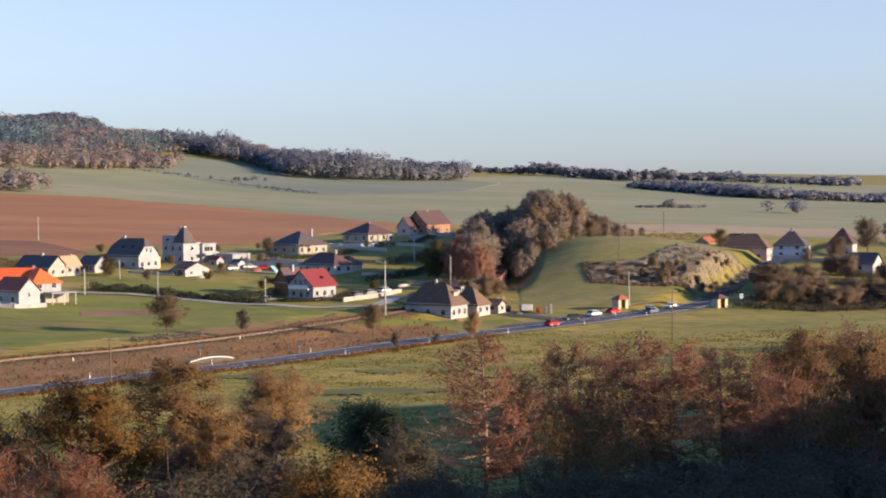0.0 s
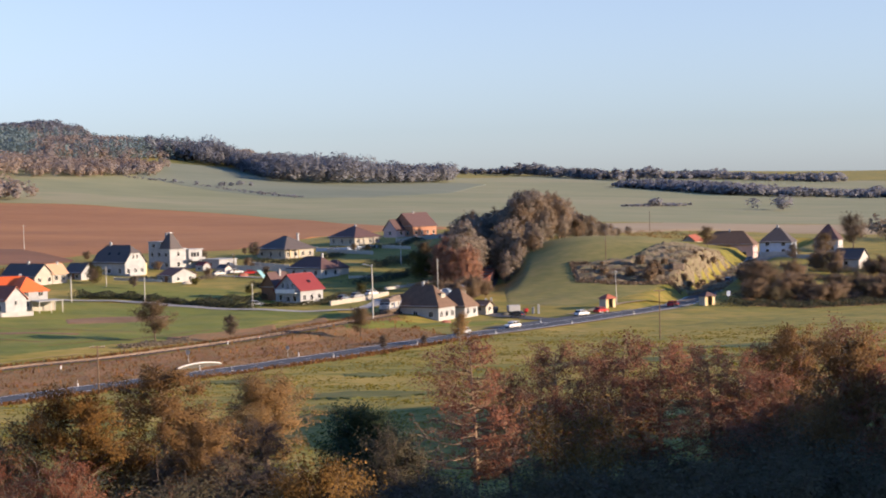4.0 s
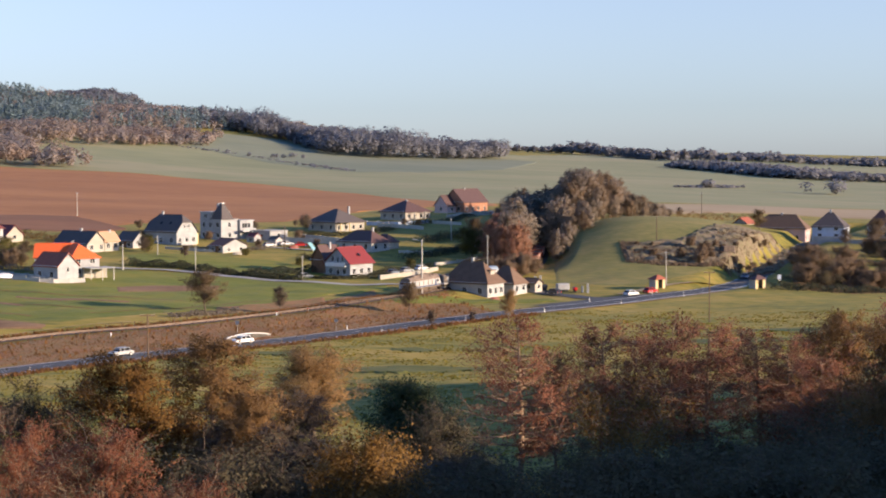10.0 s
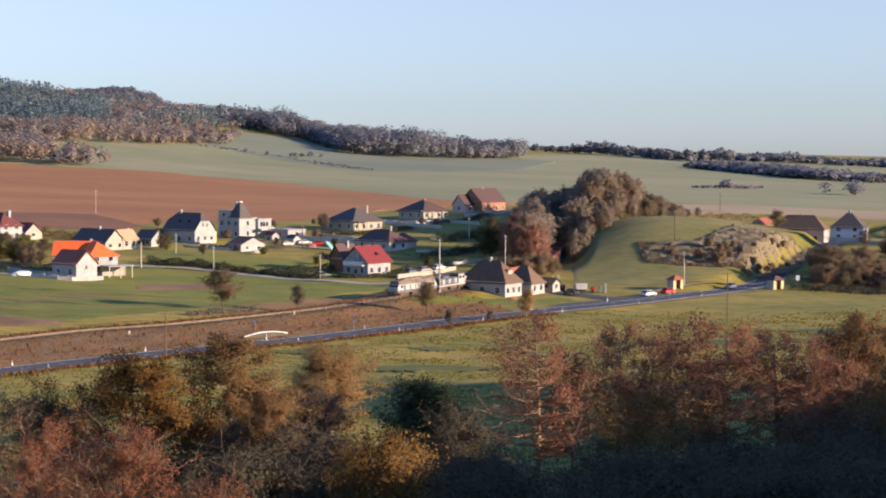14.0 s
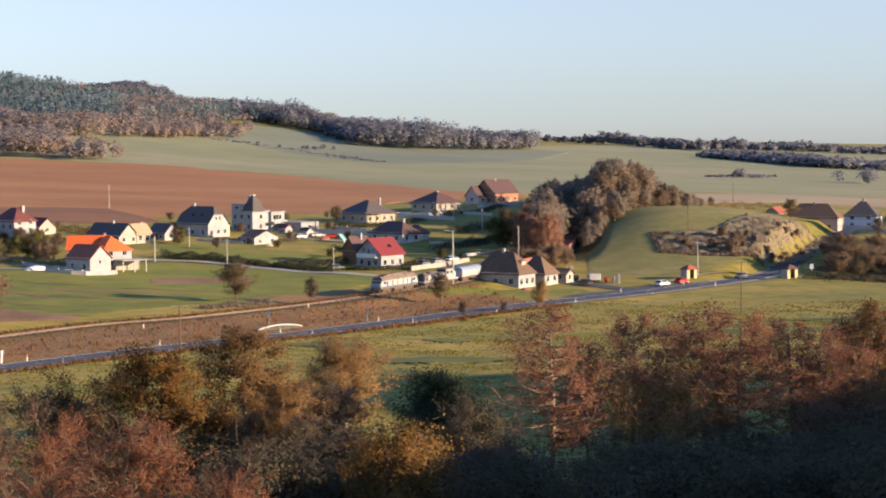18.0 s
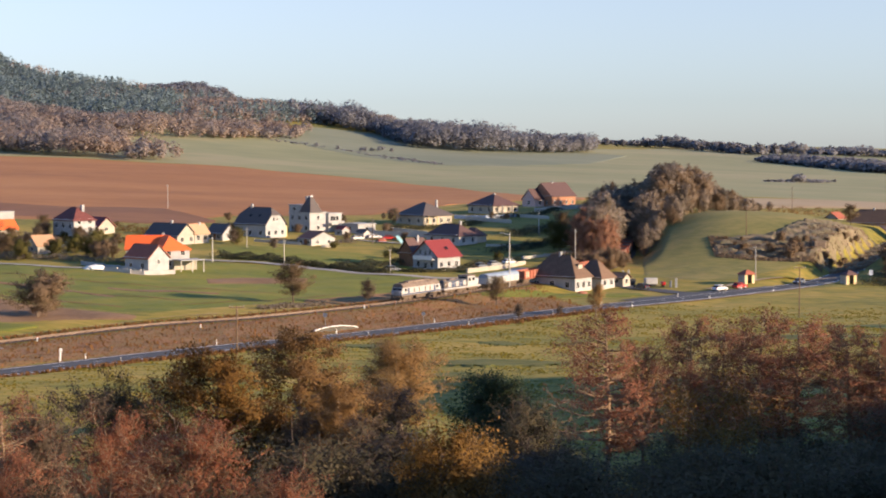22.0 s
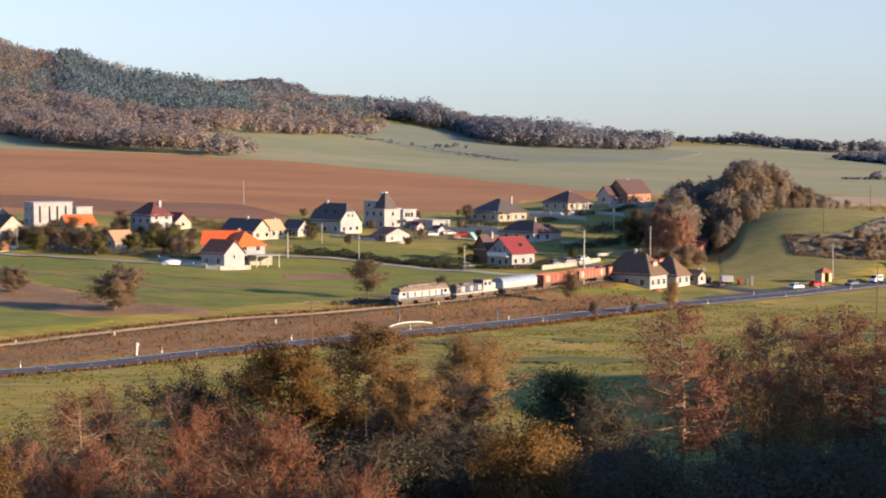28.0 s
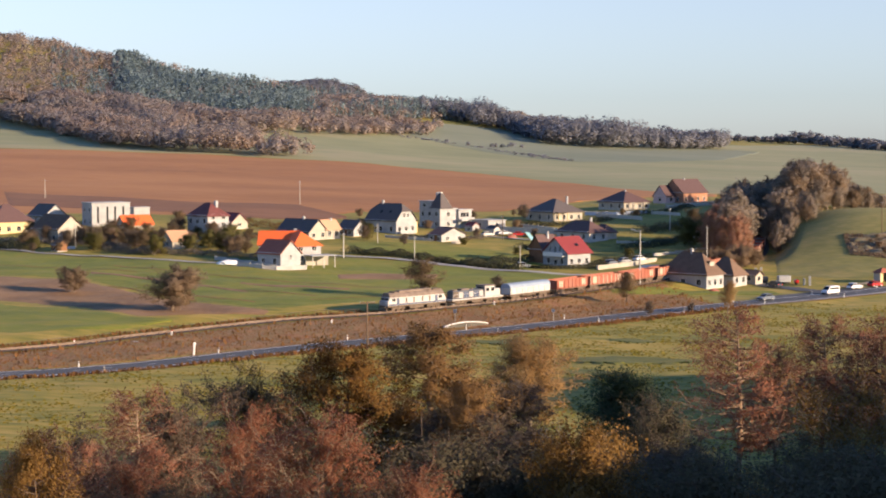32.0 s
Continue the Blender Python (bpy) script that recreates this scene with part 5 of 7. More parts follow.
# bare trees and scrub on the east side and round the village
for k in range(30):
    x, y = rng.uniform(92, 160), rng.uniform(470, 560)
    if x < 0.165 * y + 6 or (y > 500 and x < 0.205 * y):
        continue
    tree("scrub", round(x, 1), round(y, 1), rng.uniform(3, 6), "leafless grey-brown scrub beside the road", 1.3, category="shrub", group="roadside scrub")
for x, y, h in ((-2, 560, 7), (-60, 600, 5), (95, 600, 6), (150, 620, 11), (160, 600, 9), (128, 575, 6), (133, 590, 7), (118, 570, 5)):
    tree("garden_tree", x, y, h, "small garden tree with thinning olive leaves", 1.1)
for x, y, h in ((-166, 500, 6), (-172, 485, 5), (-160, 495, 5), (-155, 512, 5), (-190, 478, 4), (-176, 473, 5), (-197, 500, 5), (-152, 487, 4.5), (-164, 540, 5), (-138, 505, 4.5), (-130, 500, 4), (-122, 492, 4)):
    tree("garden_tree", x, y, h, "small garden tree with thinning autumn leaves", 1.2, group="village gardens")


# screen of bushes between the railway house and the wood
for x, y, h in ((7, 470, 5), (3, 476, 5), (11, 480, 5.5), (15, 484, 4.5), (-2, 480, 4.5), (9, 487, 5)):
    tree("scrub", x, y, h, "leafless scrub behind the railway house", 1.2, category="shrub")
# gardens at the north end of the village
for k in range(44):
    u, y = rng.uniform(-0.40, -0.262), rng.uniform(466, 520)
    kind = ("garden_tree", "scrub", "garden_tree", "garden_bush")[k % 4]
    tree(kind, round(u * y, 1), round(y, 1), rng.uniform(2.5, 5), "small brown garden tree or bush between the houses", 1.2, group="village gardens")
for k in range(16):
    u, y = rng.uniform(-0.2, -0.03), rng.uniform(486, 620)
    tree(("garden_tree", "scrub")[k % 2], round(u * y, 1), round(y, 1), rng.uniform(2, 3.6), "small garden bush on the lawn", 1.1, group="village gardens")


# hedges
def hedge(points, height, width, mat, label, n=900):
    n *= 3
    p = along_line(points, 200)
    r = np.random.default_rng(n + int(abs(points[0][0])))
    c = p[r.integers(0, 200, n)] + r.normal(0, width * 0.3, (n, 2))
    z = land(c[:, 0], c[:, 1]) + height * r.uniform(0.0, 1.0, n) ** 0.8 * (0.8 + 0.2 * np.sin(c[:, 0] * 0.9))
    side = c - p[np.argmin(((c[:, None] - p[None, ::5]) ** 2).sum(2), 1) * 5]
    out = np.column_stack([side / width * 1.5, 0.3 + (z - land(c[:, 0], c[:, 1])) / height])
    ob = new("hedge", foliage("hedge", np.column_stack([c, z]), 0.27, r, mat, unit(out)))
    return tagged(ob, label, "hedge", kind="stuff")


hedge([(-97, 483), (-82, 481), (-70, 474)], 2.2, 4, LEAF_HEDGE, "dark trimmed garden hedge", 1600)
hedge([(-70, 474), (-59, 468), (-47, 464)], 1.8, 3, LEAF_HEDGE, "dark trimmed garden hedge", 1200)
hedge([(-45, 470), (-38, 468), (-31, 474), (-24, 480)], 1.2, 2, LEAF_HEDGE, "dark low hedge round the red-roofed house", 900)
hedge([(-205, 482), (-195, 476), (-186, 472)], 2.6, 4, LEAF_HEDGE, "dark overgrown hedge", 900)
hedge([(-150, 470), (-138, 466), (-124, 462), (-112, 457)], 1.8, 4, LEAF_SHADY, "dull scrubby hedge", 900)
# the next two rows of dark leaves stand for shade on the lawns
hedge([(-60, 588), (-48, 582), (-36, 590), (-30, 600)], 1.6, 4, LEAF_HEDGE, "dark shrubs standing for the shaded lawn below the bungalow", 1100)
hedge([(-36, 622), (-24, 618), (-10, 622), (-4, 650)], 1.5, 5, LEAF_HEDGE, "dark shrubs standing for the shaded lawn below the bungalow", 1300)
hedge([(-125, 530), (-135, 548), (-150, 560)], 2.5, 6, LEAF_OLIVE, "overgrown olive shrubs at the field edge", 800)
hedge([(70, 640), (90, 660), (110, 650)], 3, 8, LEAF_OLIVE, "olive scrub behind the hill", 700)
# added scrub row that stands for a dark shadow beside the track
hedge([(-66, 373), (-60, 379), (-54, 386)], 1.2, 2.5, LEAF_SHADY, "low scrub added in place of a shadow on the railway bank", 700)
hedge([(-30, 478), (-24, 492), (-14, 503)], 1.6, 3, LEAF_HEDGE, "dark shrubs behind the wall", 700)
# dark shrubs added where the wood's shade lies on bare lawn
hedge([(-22, 520), (-12, 530), (-4, 545)], 2.0, 7, LEAF_HEDGE, "dark shrubs standing for the wood's shade on the lawn", 1400)
hedge([(-18, 560), (-8, 575), (0, 590)], 2.2, 8, LEAF_HEDGE, "dark shrubs standing for the wood's shade on the lawn", 1400)
hedge([(-52, 520), (-44, 512), (-38, 506)], 1.6, 4, LEAF_HEDGE, "dark garden hedge behind the houses", 900)
hedge([(-90, 536), (-78, 532), (-66, 540)], 1.3, 3, LEAF_SHADY, "low brown garden hedge", 700)
hedge([(-132, 520), (-122, 508), (-112, 500)], 1.8, 5, LEAF_OLIVE, "olive garden shrubs", 800)
hedge([(-165, 478), (-158, 470), (-148, 466)], 2.0, 6, LEAF_SHADY, "brown garden shrubs", 900)
hedge([(-206, 492), (-196, 490), (-170, 486), (-160, 480)], 2.0, 8, LEAF_SHADY, "brown garden shrubs between the houses", 1300)
hedge([(-62, 470), (-52, 478), (-45, 486)], 2.4, 4, LEAF_HEDGE, "dark tall hedge beside the red-roofed house", 900)

# hedge added with dark leaves for the shadow along the belt's foot
hedge([(77, 456), (90, 452), (104, 452), (125, 456)], 1.8, 7, LEAF_HEDGE, "low dark scrub standing for the shadowed foot of the bushes", 2200)
hedge([(82, 470), (100, 468), (128, 470)], 2.2, 8, LEAF_TWIG, "low leafless scrub along the meadow edge", 1800)
hedge([(106, 484), (118, 482), (134, 486)], 2.4, 8, LEAF_SHADY, "low dusky scrub among the gardens", 1500)
hedge([(112, 520), (126, 515), (142, 520)], 2.0, 8, LEAF_TWIG, "leafless scrub among the gardens", 1400)
hedge([(120, 545), (134, 540), (150, 548)], 2.0, 8, LEAF_SHADY, "leafless scrub among the gardens", 1200)

for x, y, h, w in ((-99.1, 521.5, 4.6, 1.0), (-1.2, 526, 7.5, 1.1), (-112, 462, 2.2, 1.2), (-70, 520, 2.0, 1.3), (-52, 500, 2.2, 1.3), (-20, 500, 2.4, 1.2), (-130, 486, 3.4, 1.2), (-158, 492, 3.6, 1.2), (-186, 474, 3.2, 1.2), (-40, 560, 2.2, 1.2)):
    tree("garden_bush", x, y, h, "rounded olive-green garden bush", w, category="shrub", group="village gardens")


# ---- poles, shelters, fences, walls ----
def pole(x, y, h, style, label, turn=0.0, mat=None, r=0.14, lean=0.0):
    z = float(land(x, y)[0])
    p = thing("utility_pole" if style != "lamp" else "street_lamp", pose(x, y, z, 0, lean, turn), label, "pole" if style != "lamp" else "street lamp")
    bm = bmesh.new()
    rod(bm, (0, 0, -0.8), (0, 0, h), r, r * 0.7)
    part("post", bm, mat or CONCRETE, p)
    if style == "cross":
        part("crossarm", B((-1.3, -0.08, h - 0.35, 1.3, 0.08, h - 0.17), bevel=0.01), TIMBER, p)
        ins = bmesh.new()
        rod(ins, (0, 0, 0), (0, 0, 0.22), 0.05)
        data = mesh_of("insulator", ins, CONCRETE)
        for u in (-1.2, -0.7, 0.7, 1.2):
            shared("insulator", data, p, Matrix.Translation((u, 0, h - 0.17)))
    elif style == "lamp":
        arm = bmesh.new()
        rod(arm, (0, 0, h - 0.6), (-1.5, 0, h), 0.05)
        part("arm", arm, GALVANISED, p)
        part("lamp_head", B((-2.3, -0.16, h - 0.05, -1.4, 0.16, h + 0.1), bevel=0.03), GALVANISED, p)
    else:
        part("crossarm", B((-0.5, -0.05, h - 0.5, 0.5, 0.05, h - 0.4)), GALVANISED, p)
    return p


pole(-151.6, 658.5, 9.2, "plain", "pale concrete pole standing in the ploughed field")
pole(-253.2, 657.5, 7.6, "plain", "pale concrete pole standing in the ploughed field")
pole(52.0, 518.0, 9.2, "plain", "weathered pole on the grassy hill", mat=TIMBER, lean=-1)
pole(48.5, 458.0, 9.0, "plain", "pale concrete pole beside the shelter", lean=-1)
pole(49.0, 376.0, 10.8, "cross", "dark timber pole with a crossarm in the meadow", turn=20, mat=TIMBER)
pole(-57.2, 300.0, 8.4, "cross", "brown timber pole with a crossarm beside the road", turn=15, mat=TIMBER, r=0.16)
pole(-14.2, 428.0, 13.4, "lamp", "tall pale concrete street lamp beside the railway", turn=12, r=0.2)
pole(-9.3, 565.5, 7.4, "plain", "white concrete pole in the gardens", r=0.2)
pole(1.9, 452.0, 13.0, "plain", "pale concrete pole behind the railway house")
pole(-96.5, 472.0, 6.8, "plain", "pale concrete pole beside the lane", r=0.2)
pole(-94.4, 512.0, 5.8, "plain", "pale concrete pole in the garden")
pole(-76.8, 472.0, 7.0, "plain", "pale concrete pole beside the lane")
pole(-60.0, 538.0, 7.8, "plain", "thin grey pole in the gardens", mat=TIMBER)
pole(-47.2, 465.0, 6.5, "plain", "thin grey pole beside the lane")
pole(-175.3, 478.0, 6.8, "plain", "pale concrete pole among the gardens")
pole(-91.5, 277.0, 3.6, "plain", "short brown post in the weeds", mat=TIMBER, r=0.07)
pole(88.0, 700.0, 9.0, "plain", "far thin pole behind the hill", mat=TIMBER)


def shelter(x, y, turn, label):
    z = float(land(x, y)[0])
    s = thing("bus_shelter", pose(x, y, z, 0, 0, turn), label, "shelter")
    part("back_wall", B((-1.8, 1.0, -0.4, 1.8, 1.2, 2.3)), PLASTER_CREAM, s)
    part("side_wall", B((-1.8, -1.1, -0.4, -1.6, 1.0, 2.3)), PLASTER_CREAM, s)
    part("side_wall", B((1.6, -1.1, -0.4, 1.8, 1.0, 2.3)), PLASTER_CREAM, s)
    part("front_pier", B((-1.6, -1.1, -0.4, -0.8, -0.9, 2.3)), PLASTER_YELLOW, s)
    part("front_pier", B((0.8, -1.1, -0.4, 1.6, -0.9, 2.3)), PLASTER_YELLOW, s)
    bm = bmesh.new()
    bmesh.ops.create_cone(bm, cap_ends=True, segments=4, radius1=3.1, radius2=0.5, depth=1.1, matrix=Matrix.Translation((0, 0, 2.85)) @ Matrix.Diagonal((1, 0.75, 1, 1)) @ Matrix.Rotation(radians(45), 4, "Z"))
    part("roof", bm, ROOF_RUST_AND_SHADE if x < 60 else ROOF_BROWN, s)
    part("bench", B((-1.4, 0.5, 0.4, 1.4, 0.95, 0.48)), WOOD_BROWN, s)


shelter(45.6, 452.5, 40, "cream bus shelter with a small orange-brown roof")
shelter(71.6, 454.5, 35, "cream bus shelter with a dark hipped roof")


def box_sign(x, y, w, h, turn, label, mat=None):
    z = float(land(x, y)[0])
    s = thing("road_sign", pose(x, y, z, 0, 0, turn), label, "sign")
    bm = bmesh.new()
    rod(bm, (0, 0, -0.3), (0, 0, 2.0), 0.04)
    part("post", bm, GALVANISED, s)
    part("sign_plate", B((-w / 2, -0.05, 2.0 - h * 0.3, w / 2, -0.02, 2.0 + h * 0.7)), mat or PLASTER_BLUE, s)


box_sign(78.5, 462, 1.0, 1.3, 10, "blue road sign on a post beside the road")
box_sign(-29, 352, 0.7, 0.6, -20, "grey back of a road sign on a post", GALVANISED)
box_sign(-48, 345, 0.8, 0.8, -20, "grey back of a road sign on a post", GALVANISED)
# delineator posts
dp = bmesh.new()
box(dp, -0.07, -0.06, -0.2, 0.07, 0.06, 1.0)
first = None
for s_ in range(40, 400, 28):
    run = np.concatenate([[0], np.cumsum(np.hypot(*np.diff(ROAD_LINE, axis=0).T))])
    for side in (-4.6, 4.5):
        x, y = np.interp(s_, run, ROAD_LINE[:, 0]), np.interp(s_, run, ROAD_LINE[:, 1])
        x1, y1 = np.interp(s_ + 2, run, ROAD_LINE[:, 0]), np.interp(s_ + 2, run, ROAD_LINE[:, 1])
        a = math.atan2(y1 - y, x1 - x)
        px, py = x + math.sin(a) * side, y - math.cos(a) * side
        m = pose(px, py, float(road_height(np.array([s_]))[0]) - 0.12, 0, 0, math.degrees(a))
        if first is None:
            first = thing("delineator_post", m, "white roadside post with a dark band", "road post", "delineators along the road")
            part("post", dp, PAINT_WHITE, first)
            part("reflector_band", B((-0.075, -0.065, 0.68, 0.075, 0.065, 0.86)), TYRE, first)
        else:
            copy_thing(first, m)
# white bow-shaped parapet on the culvert beside the road
p = thing("culvert_parapet", pose(-44.6, 335.8, 0.75, 0, 0, 47), "bow-shaped whitewashed culvert parapet beside the road", "parapet")
bm = bmesh.new()
top = [(-5.4 + 10.8 * k / 12, 0.3 + 0.62 * math.sin(math.pi * k / 12) ** 0.7) for k in range(13)]
prism(bm, [(x, z - 0.14) for x, z in top] + [(x, z) for x, z in reversed(top)], -0.2, 0.2)
part("coping", bm, PAINT_WHITE, p)
bm = bmesh.new()
prism(bm, [(-5.4, -0.6)] + [(x, z - 0.18) for x, z in top] + [(5.4, -0.6)], -0.14, 0.14)
# the shade below the coping is painted as this dark wall colour
part("parapet_wall", bm, SHADE_AND_COVER, p)
# white kilometre stone and small posts by the road
k = thing("marker_stone", pose(-84.2, 285.5, 0.6, 0, 4, 10), "tall whitewashed marker stone beside the road", "marker")
part("stone", B((-0.16, -0.14, -0.3, 0.16, 0.14, 1.6), bevel=0.05), PAINT_WHITE, k)
part("cap", B((-0.24, -0.1, 1.6, 0.24, 0.1, 2.1), bevel=0.05), PAINT_WHITE, k)
for x, y, h in ((-72, 340, 0.8), (-98, 318, 0.8), (-112, 304, 0.7), (-44, 378, 0.8), (-38, 386, 0.7)):
    k = thing("railway_marker", pose(x, y, float(land(x, y)[0])), "small white concrete marker beside the track", "marker")
    part("post", B((-0.12, -0.1, -0.2, 0.12, 0.1, h), bevel=0.02), PAINT_WHITE, k)
    part("marker_top", B((-0.16, -0.12, h, 0.16, 0.12, h + 0.12)), LAMP_RED, k)


def run_wall(name, points, h, thick, mat, label, piece=4.0, cap=None, category="wall"):
    """A wall or board fence in panels."""
    line = along_line(points, max(2, int(sum(math.dist(a, b) for a, b in zip(points, points[1:])) / piece) + 1))
    x0, y0 = line[0]
    w = thing(name, pose(x0, y0, 0), label, category)
    for a, b in zip(line, line[1:]):
        d = math.dist(a, b)
        z = float(min(land(a[0], a[1])[0], land(b[0], b[1])[0]))
        m = pose(a[0] - x0, a[1] - y0, z, 0, 0, math.degrees(math.atan2(b[1] - a[1], b[0] - a[0])))
        o = part("panel", B((0.02, -thick / 2, -0.5, d - 0.02, thick / 2, h)), mat, w, m=m)
        if cap:
            part("coping", B((0, -thick / 2 - 0.05, h, d, thick / 2 + 0.05, h + 0.1)), cap, o)
        part("pier", B((-0.15, -thick / 2 - 0.06, -0.5, 0.15, thick / 2 + 0.06, h + 0.15)), mat, w, m=m)


run_wall("retaining_wall", [(-27, 472), (-19, 482), (-12, 494)], 1.15, 0.5, PLASTER_CREAM, "sunlit cream retaining wall of a raised yard", cap=CONCRETE)
run_wall("garden_wall", [(-66, 566), (-55, 560), (-44, 556), (-38, 552)], 1.7, 0.3, CONCRETE, "long pale concrete garden wall")
run_wall("garden_wall", [(-40, 622), (-28, 616), (-18, 622)], 1.3, 0.25, PLASTER_BLUE, "pale blue-grey garden wall")
run_wall("garden_wall", [(-12, 640), (-2, 650), (8, 668)], 1.5, 0.25, CONCRETE, "pale garden wall below the brick house")
run_wall("board_fence", [(-100, 441), (-108, 436), (-118, 440)], 1.2, 0.08, PLASTER_GREY, "low grey fence below the orange-roofed house", category="fence")
run_wall("garden_wall", [(-13, 505), (-3, 514), (4, 524)], 0.9, 0.2, CONCRETE, "low grey garden wall")
run_wall("garden_wall", [(-128, 455), (-119, 449), (-112, 446)], 1.0, 0.2, PLASTER_WHITE, "low white wall beside the garden")
run_wall("garden_wall", [(110, 590), (121, 582), (130, 578)], 1.5, 0.25, PLASTER_WHITE, "white garden wall in front of the blue house")


def post_fence(points, label, spacing=2.2, h=1.1):
    line = along_line(points, int(sum(math.dist(a, b) for a, b in zip(points, points[1:])) / spacing) + 1)
    x0, y0 = line[0]
    f_ = thing("post_fence", pose(x0, y0, 0), label, "fence")
    data = mesh_of("post", B((-0.06, -0.06, -0.3, 0.06, 0.06, h)), TIMBER)
    for a, b in zip(line, line[1:]):
        z = float(land(a[0], a[1])[0])
        z1 = float(land(b[0], b[1])[0])
        shared("post", data, f_, pose(a[0] - x0, a[1] - y0, z, 0, random.uniform(-6, 6), 0))
        bm = bmesh.new()
        rod(bm, (0, 0, z + h * 0.85), (b[0] - a[0], b[1] - a[1], z1 + h * 0.85), 0.03, sides=4)
        part("rail", bm, TIMBER, f_, m=Matrix.Translation((a[0] - x0, a[1] - y0, 0)))


post_fence([(-47, 380), (-38, 392), (-28, 406), (-18, 418), (-8, 424)], "weathered timber fence along the railway gardens")
post_fence([(-78, 352), (-62, 366), (-50, 377)], "weathered timber fence beside the track", spacing=3)
# goal-like green frame in the meadow
g = thing("metal_gate", pose(59.5, 318, float(land(59.5, 318)[0]), 0, 0, 8), "dark green tubular gate frame in the meadow", "gate")
for u in (0.0, 1.3, 2.4):
    bm = bmesh.new()
    rod(bm, (u, 0, -0.3), (u, 0, 3.8), 0.07)
    part("gate_post", bm, GREEN_METAL, g)
for z in (0.9, 2.2, 3.7):
    bm = bmesh.new()
    rod(bm, (-5.5, 0, z), (5.5, 0, z), 0.05)
    part("gate_rail", bm, GREEN_METAL, g)
# yard clutter beside the railway house
for x, y, w, h, mat, nm, lb in ((21.2, 451.5, 3.2, 1.7, PLASTER_WHITE, "caravan", "small white caravan parked in the yard"), (16.0, 452.5, 2.4, 1.3, CAR_DARK, "trailer", "dark covered trailer parked in the yard"), (24.2, 449, 0.9, 0.9, LAMP_RED, "barrel", "rusty red barrel in the yard")):
    o = thing(nm, pose(x, y, float(land(x, y)[0]), 0, 0, 15), lb, nm)
    part("body", B((-w / 2, -0.9, 0.35, w / 2, 0.9, h + 0.3), bevel=0.15), mat, o)
    part("base", B((-w / 2 + 0.3, -0.8, 0.0, w / 2 - 0.3, 0.8, 0.4)), TYRE, o)
for x, y, h in ((27.3, 446, 2.2), (26.0, 447, 1.5), (14.6, 465.5, 2.0), (16.0, 466, 2.2), (12.5, 455, 1.8)):
    o = thing("gate_pillar", pose(x, y, float(land(x, y)[0])), "white plastered gate pillar beside the yard", "pillar")
    part("pillar", B((-0.28, -0.28, -0.3, 0.28, 0.28, h), bevel=0.03), PLASTER_WHITE, o)
    part("cap", B((-0.34, -0.34, h, 0.34, 0.34, h + 0.1)), CONCRETE, o)
o = thing("awning", pose(-51.6, 538.5, float(land(-51.6, 538.5)[0]), 0, 0, 40), "slanted teal sheet on a light frame", "awning")
part("sheet", B((-0.7, -2.0, 0, 0.7, 2.0, 0.05)), TEAL, o, m=pose(0, 0, 1.3, 35, 0, 0))
part("leg", B((-0.6, -1.5, -0.2, -0.5, -1.4, 0.6), (0.5, -1.5, -0.2, 0.6, -1.4, 0.6)), GALVANISED, o)
# overgrown face of the old quarry on the hill
rng = np.random.default_rng(11)
FACE = [(41, 497), (50, 492), (62, 490), (74, 494), (86, 511), (95, 534)]
face = patch("quarry_face", FACE, [(42, 513), (50, 516), (60, 521), (73, 544), (87, 565), (101, 580)], ROCK, "overgrown brown rock face of an old quarry", lift=0.5, n=110, rows=34, ragged=0.5, category="rock face")
v_ = np.empty(len(face.data.vertices) * 3, np.float32)
face.data.vertices.foreach_get("co", v_)
v_ = v_.reshape(-1, 3)
v_ += rng.normal(0, 0.13, v_.shape) + np.array([0, 0, 1.0]) * (0.3 * np.sin(v_[:, :1] * 0.8) * np.sin(v_[:, 1:2] * 0.7))
face.data.vertices.foreach_set("co", v_.ravel())
rock_mesh = []
for k in range(5):
    bm = bmesh.new()
    bmesh.ops.create_icosphere(bm, subdivisions=1, radius=0.6)
    for w_ in bm.verts:
        w_.co *= rng.uniform(0.6, 1.25)
    rock_mesh.append(mesh_of("boulder", bm, ROCK))
for k in range(60):
    x = rng.uniform(43, 95)
    y = np.interp(x, (41, 50, 62, 74, 86, 95), (498, 493, 491, 495, 512, 535)) + rng.uniform(0, 20)
    shared("boulder", rock_mesh[k % 5], face, pose(x, y, float(land(x, y)[0]) + 0.2, rng.uniform(0, 90), rng.uniform(0, 90), 0) @ Matrix.Diagonal((0.8, 0.7, 0.4, 1)))
# no hollow here: a dark block gives the shade inside the cave
part("cave_shade_block", B((-1.9, -1.2, -1.2, 1.9, 1.5, 1.3), bevel=0.4), DARK_STEEL, face, "dark block in place of the shade in a small cave mouth", m=pose(71.2, 505.5, float(land(71.2, 505.5)[0]) + 0.6, -10, 0, 10))


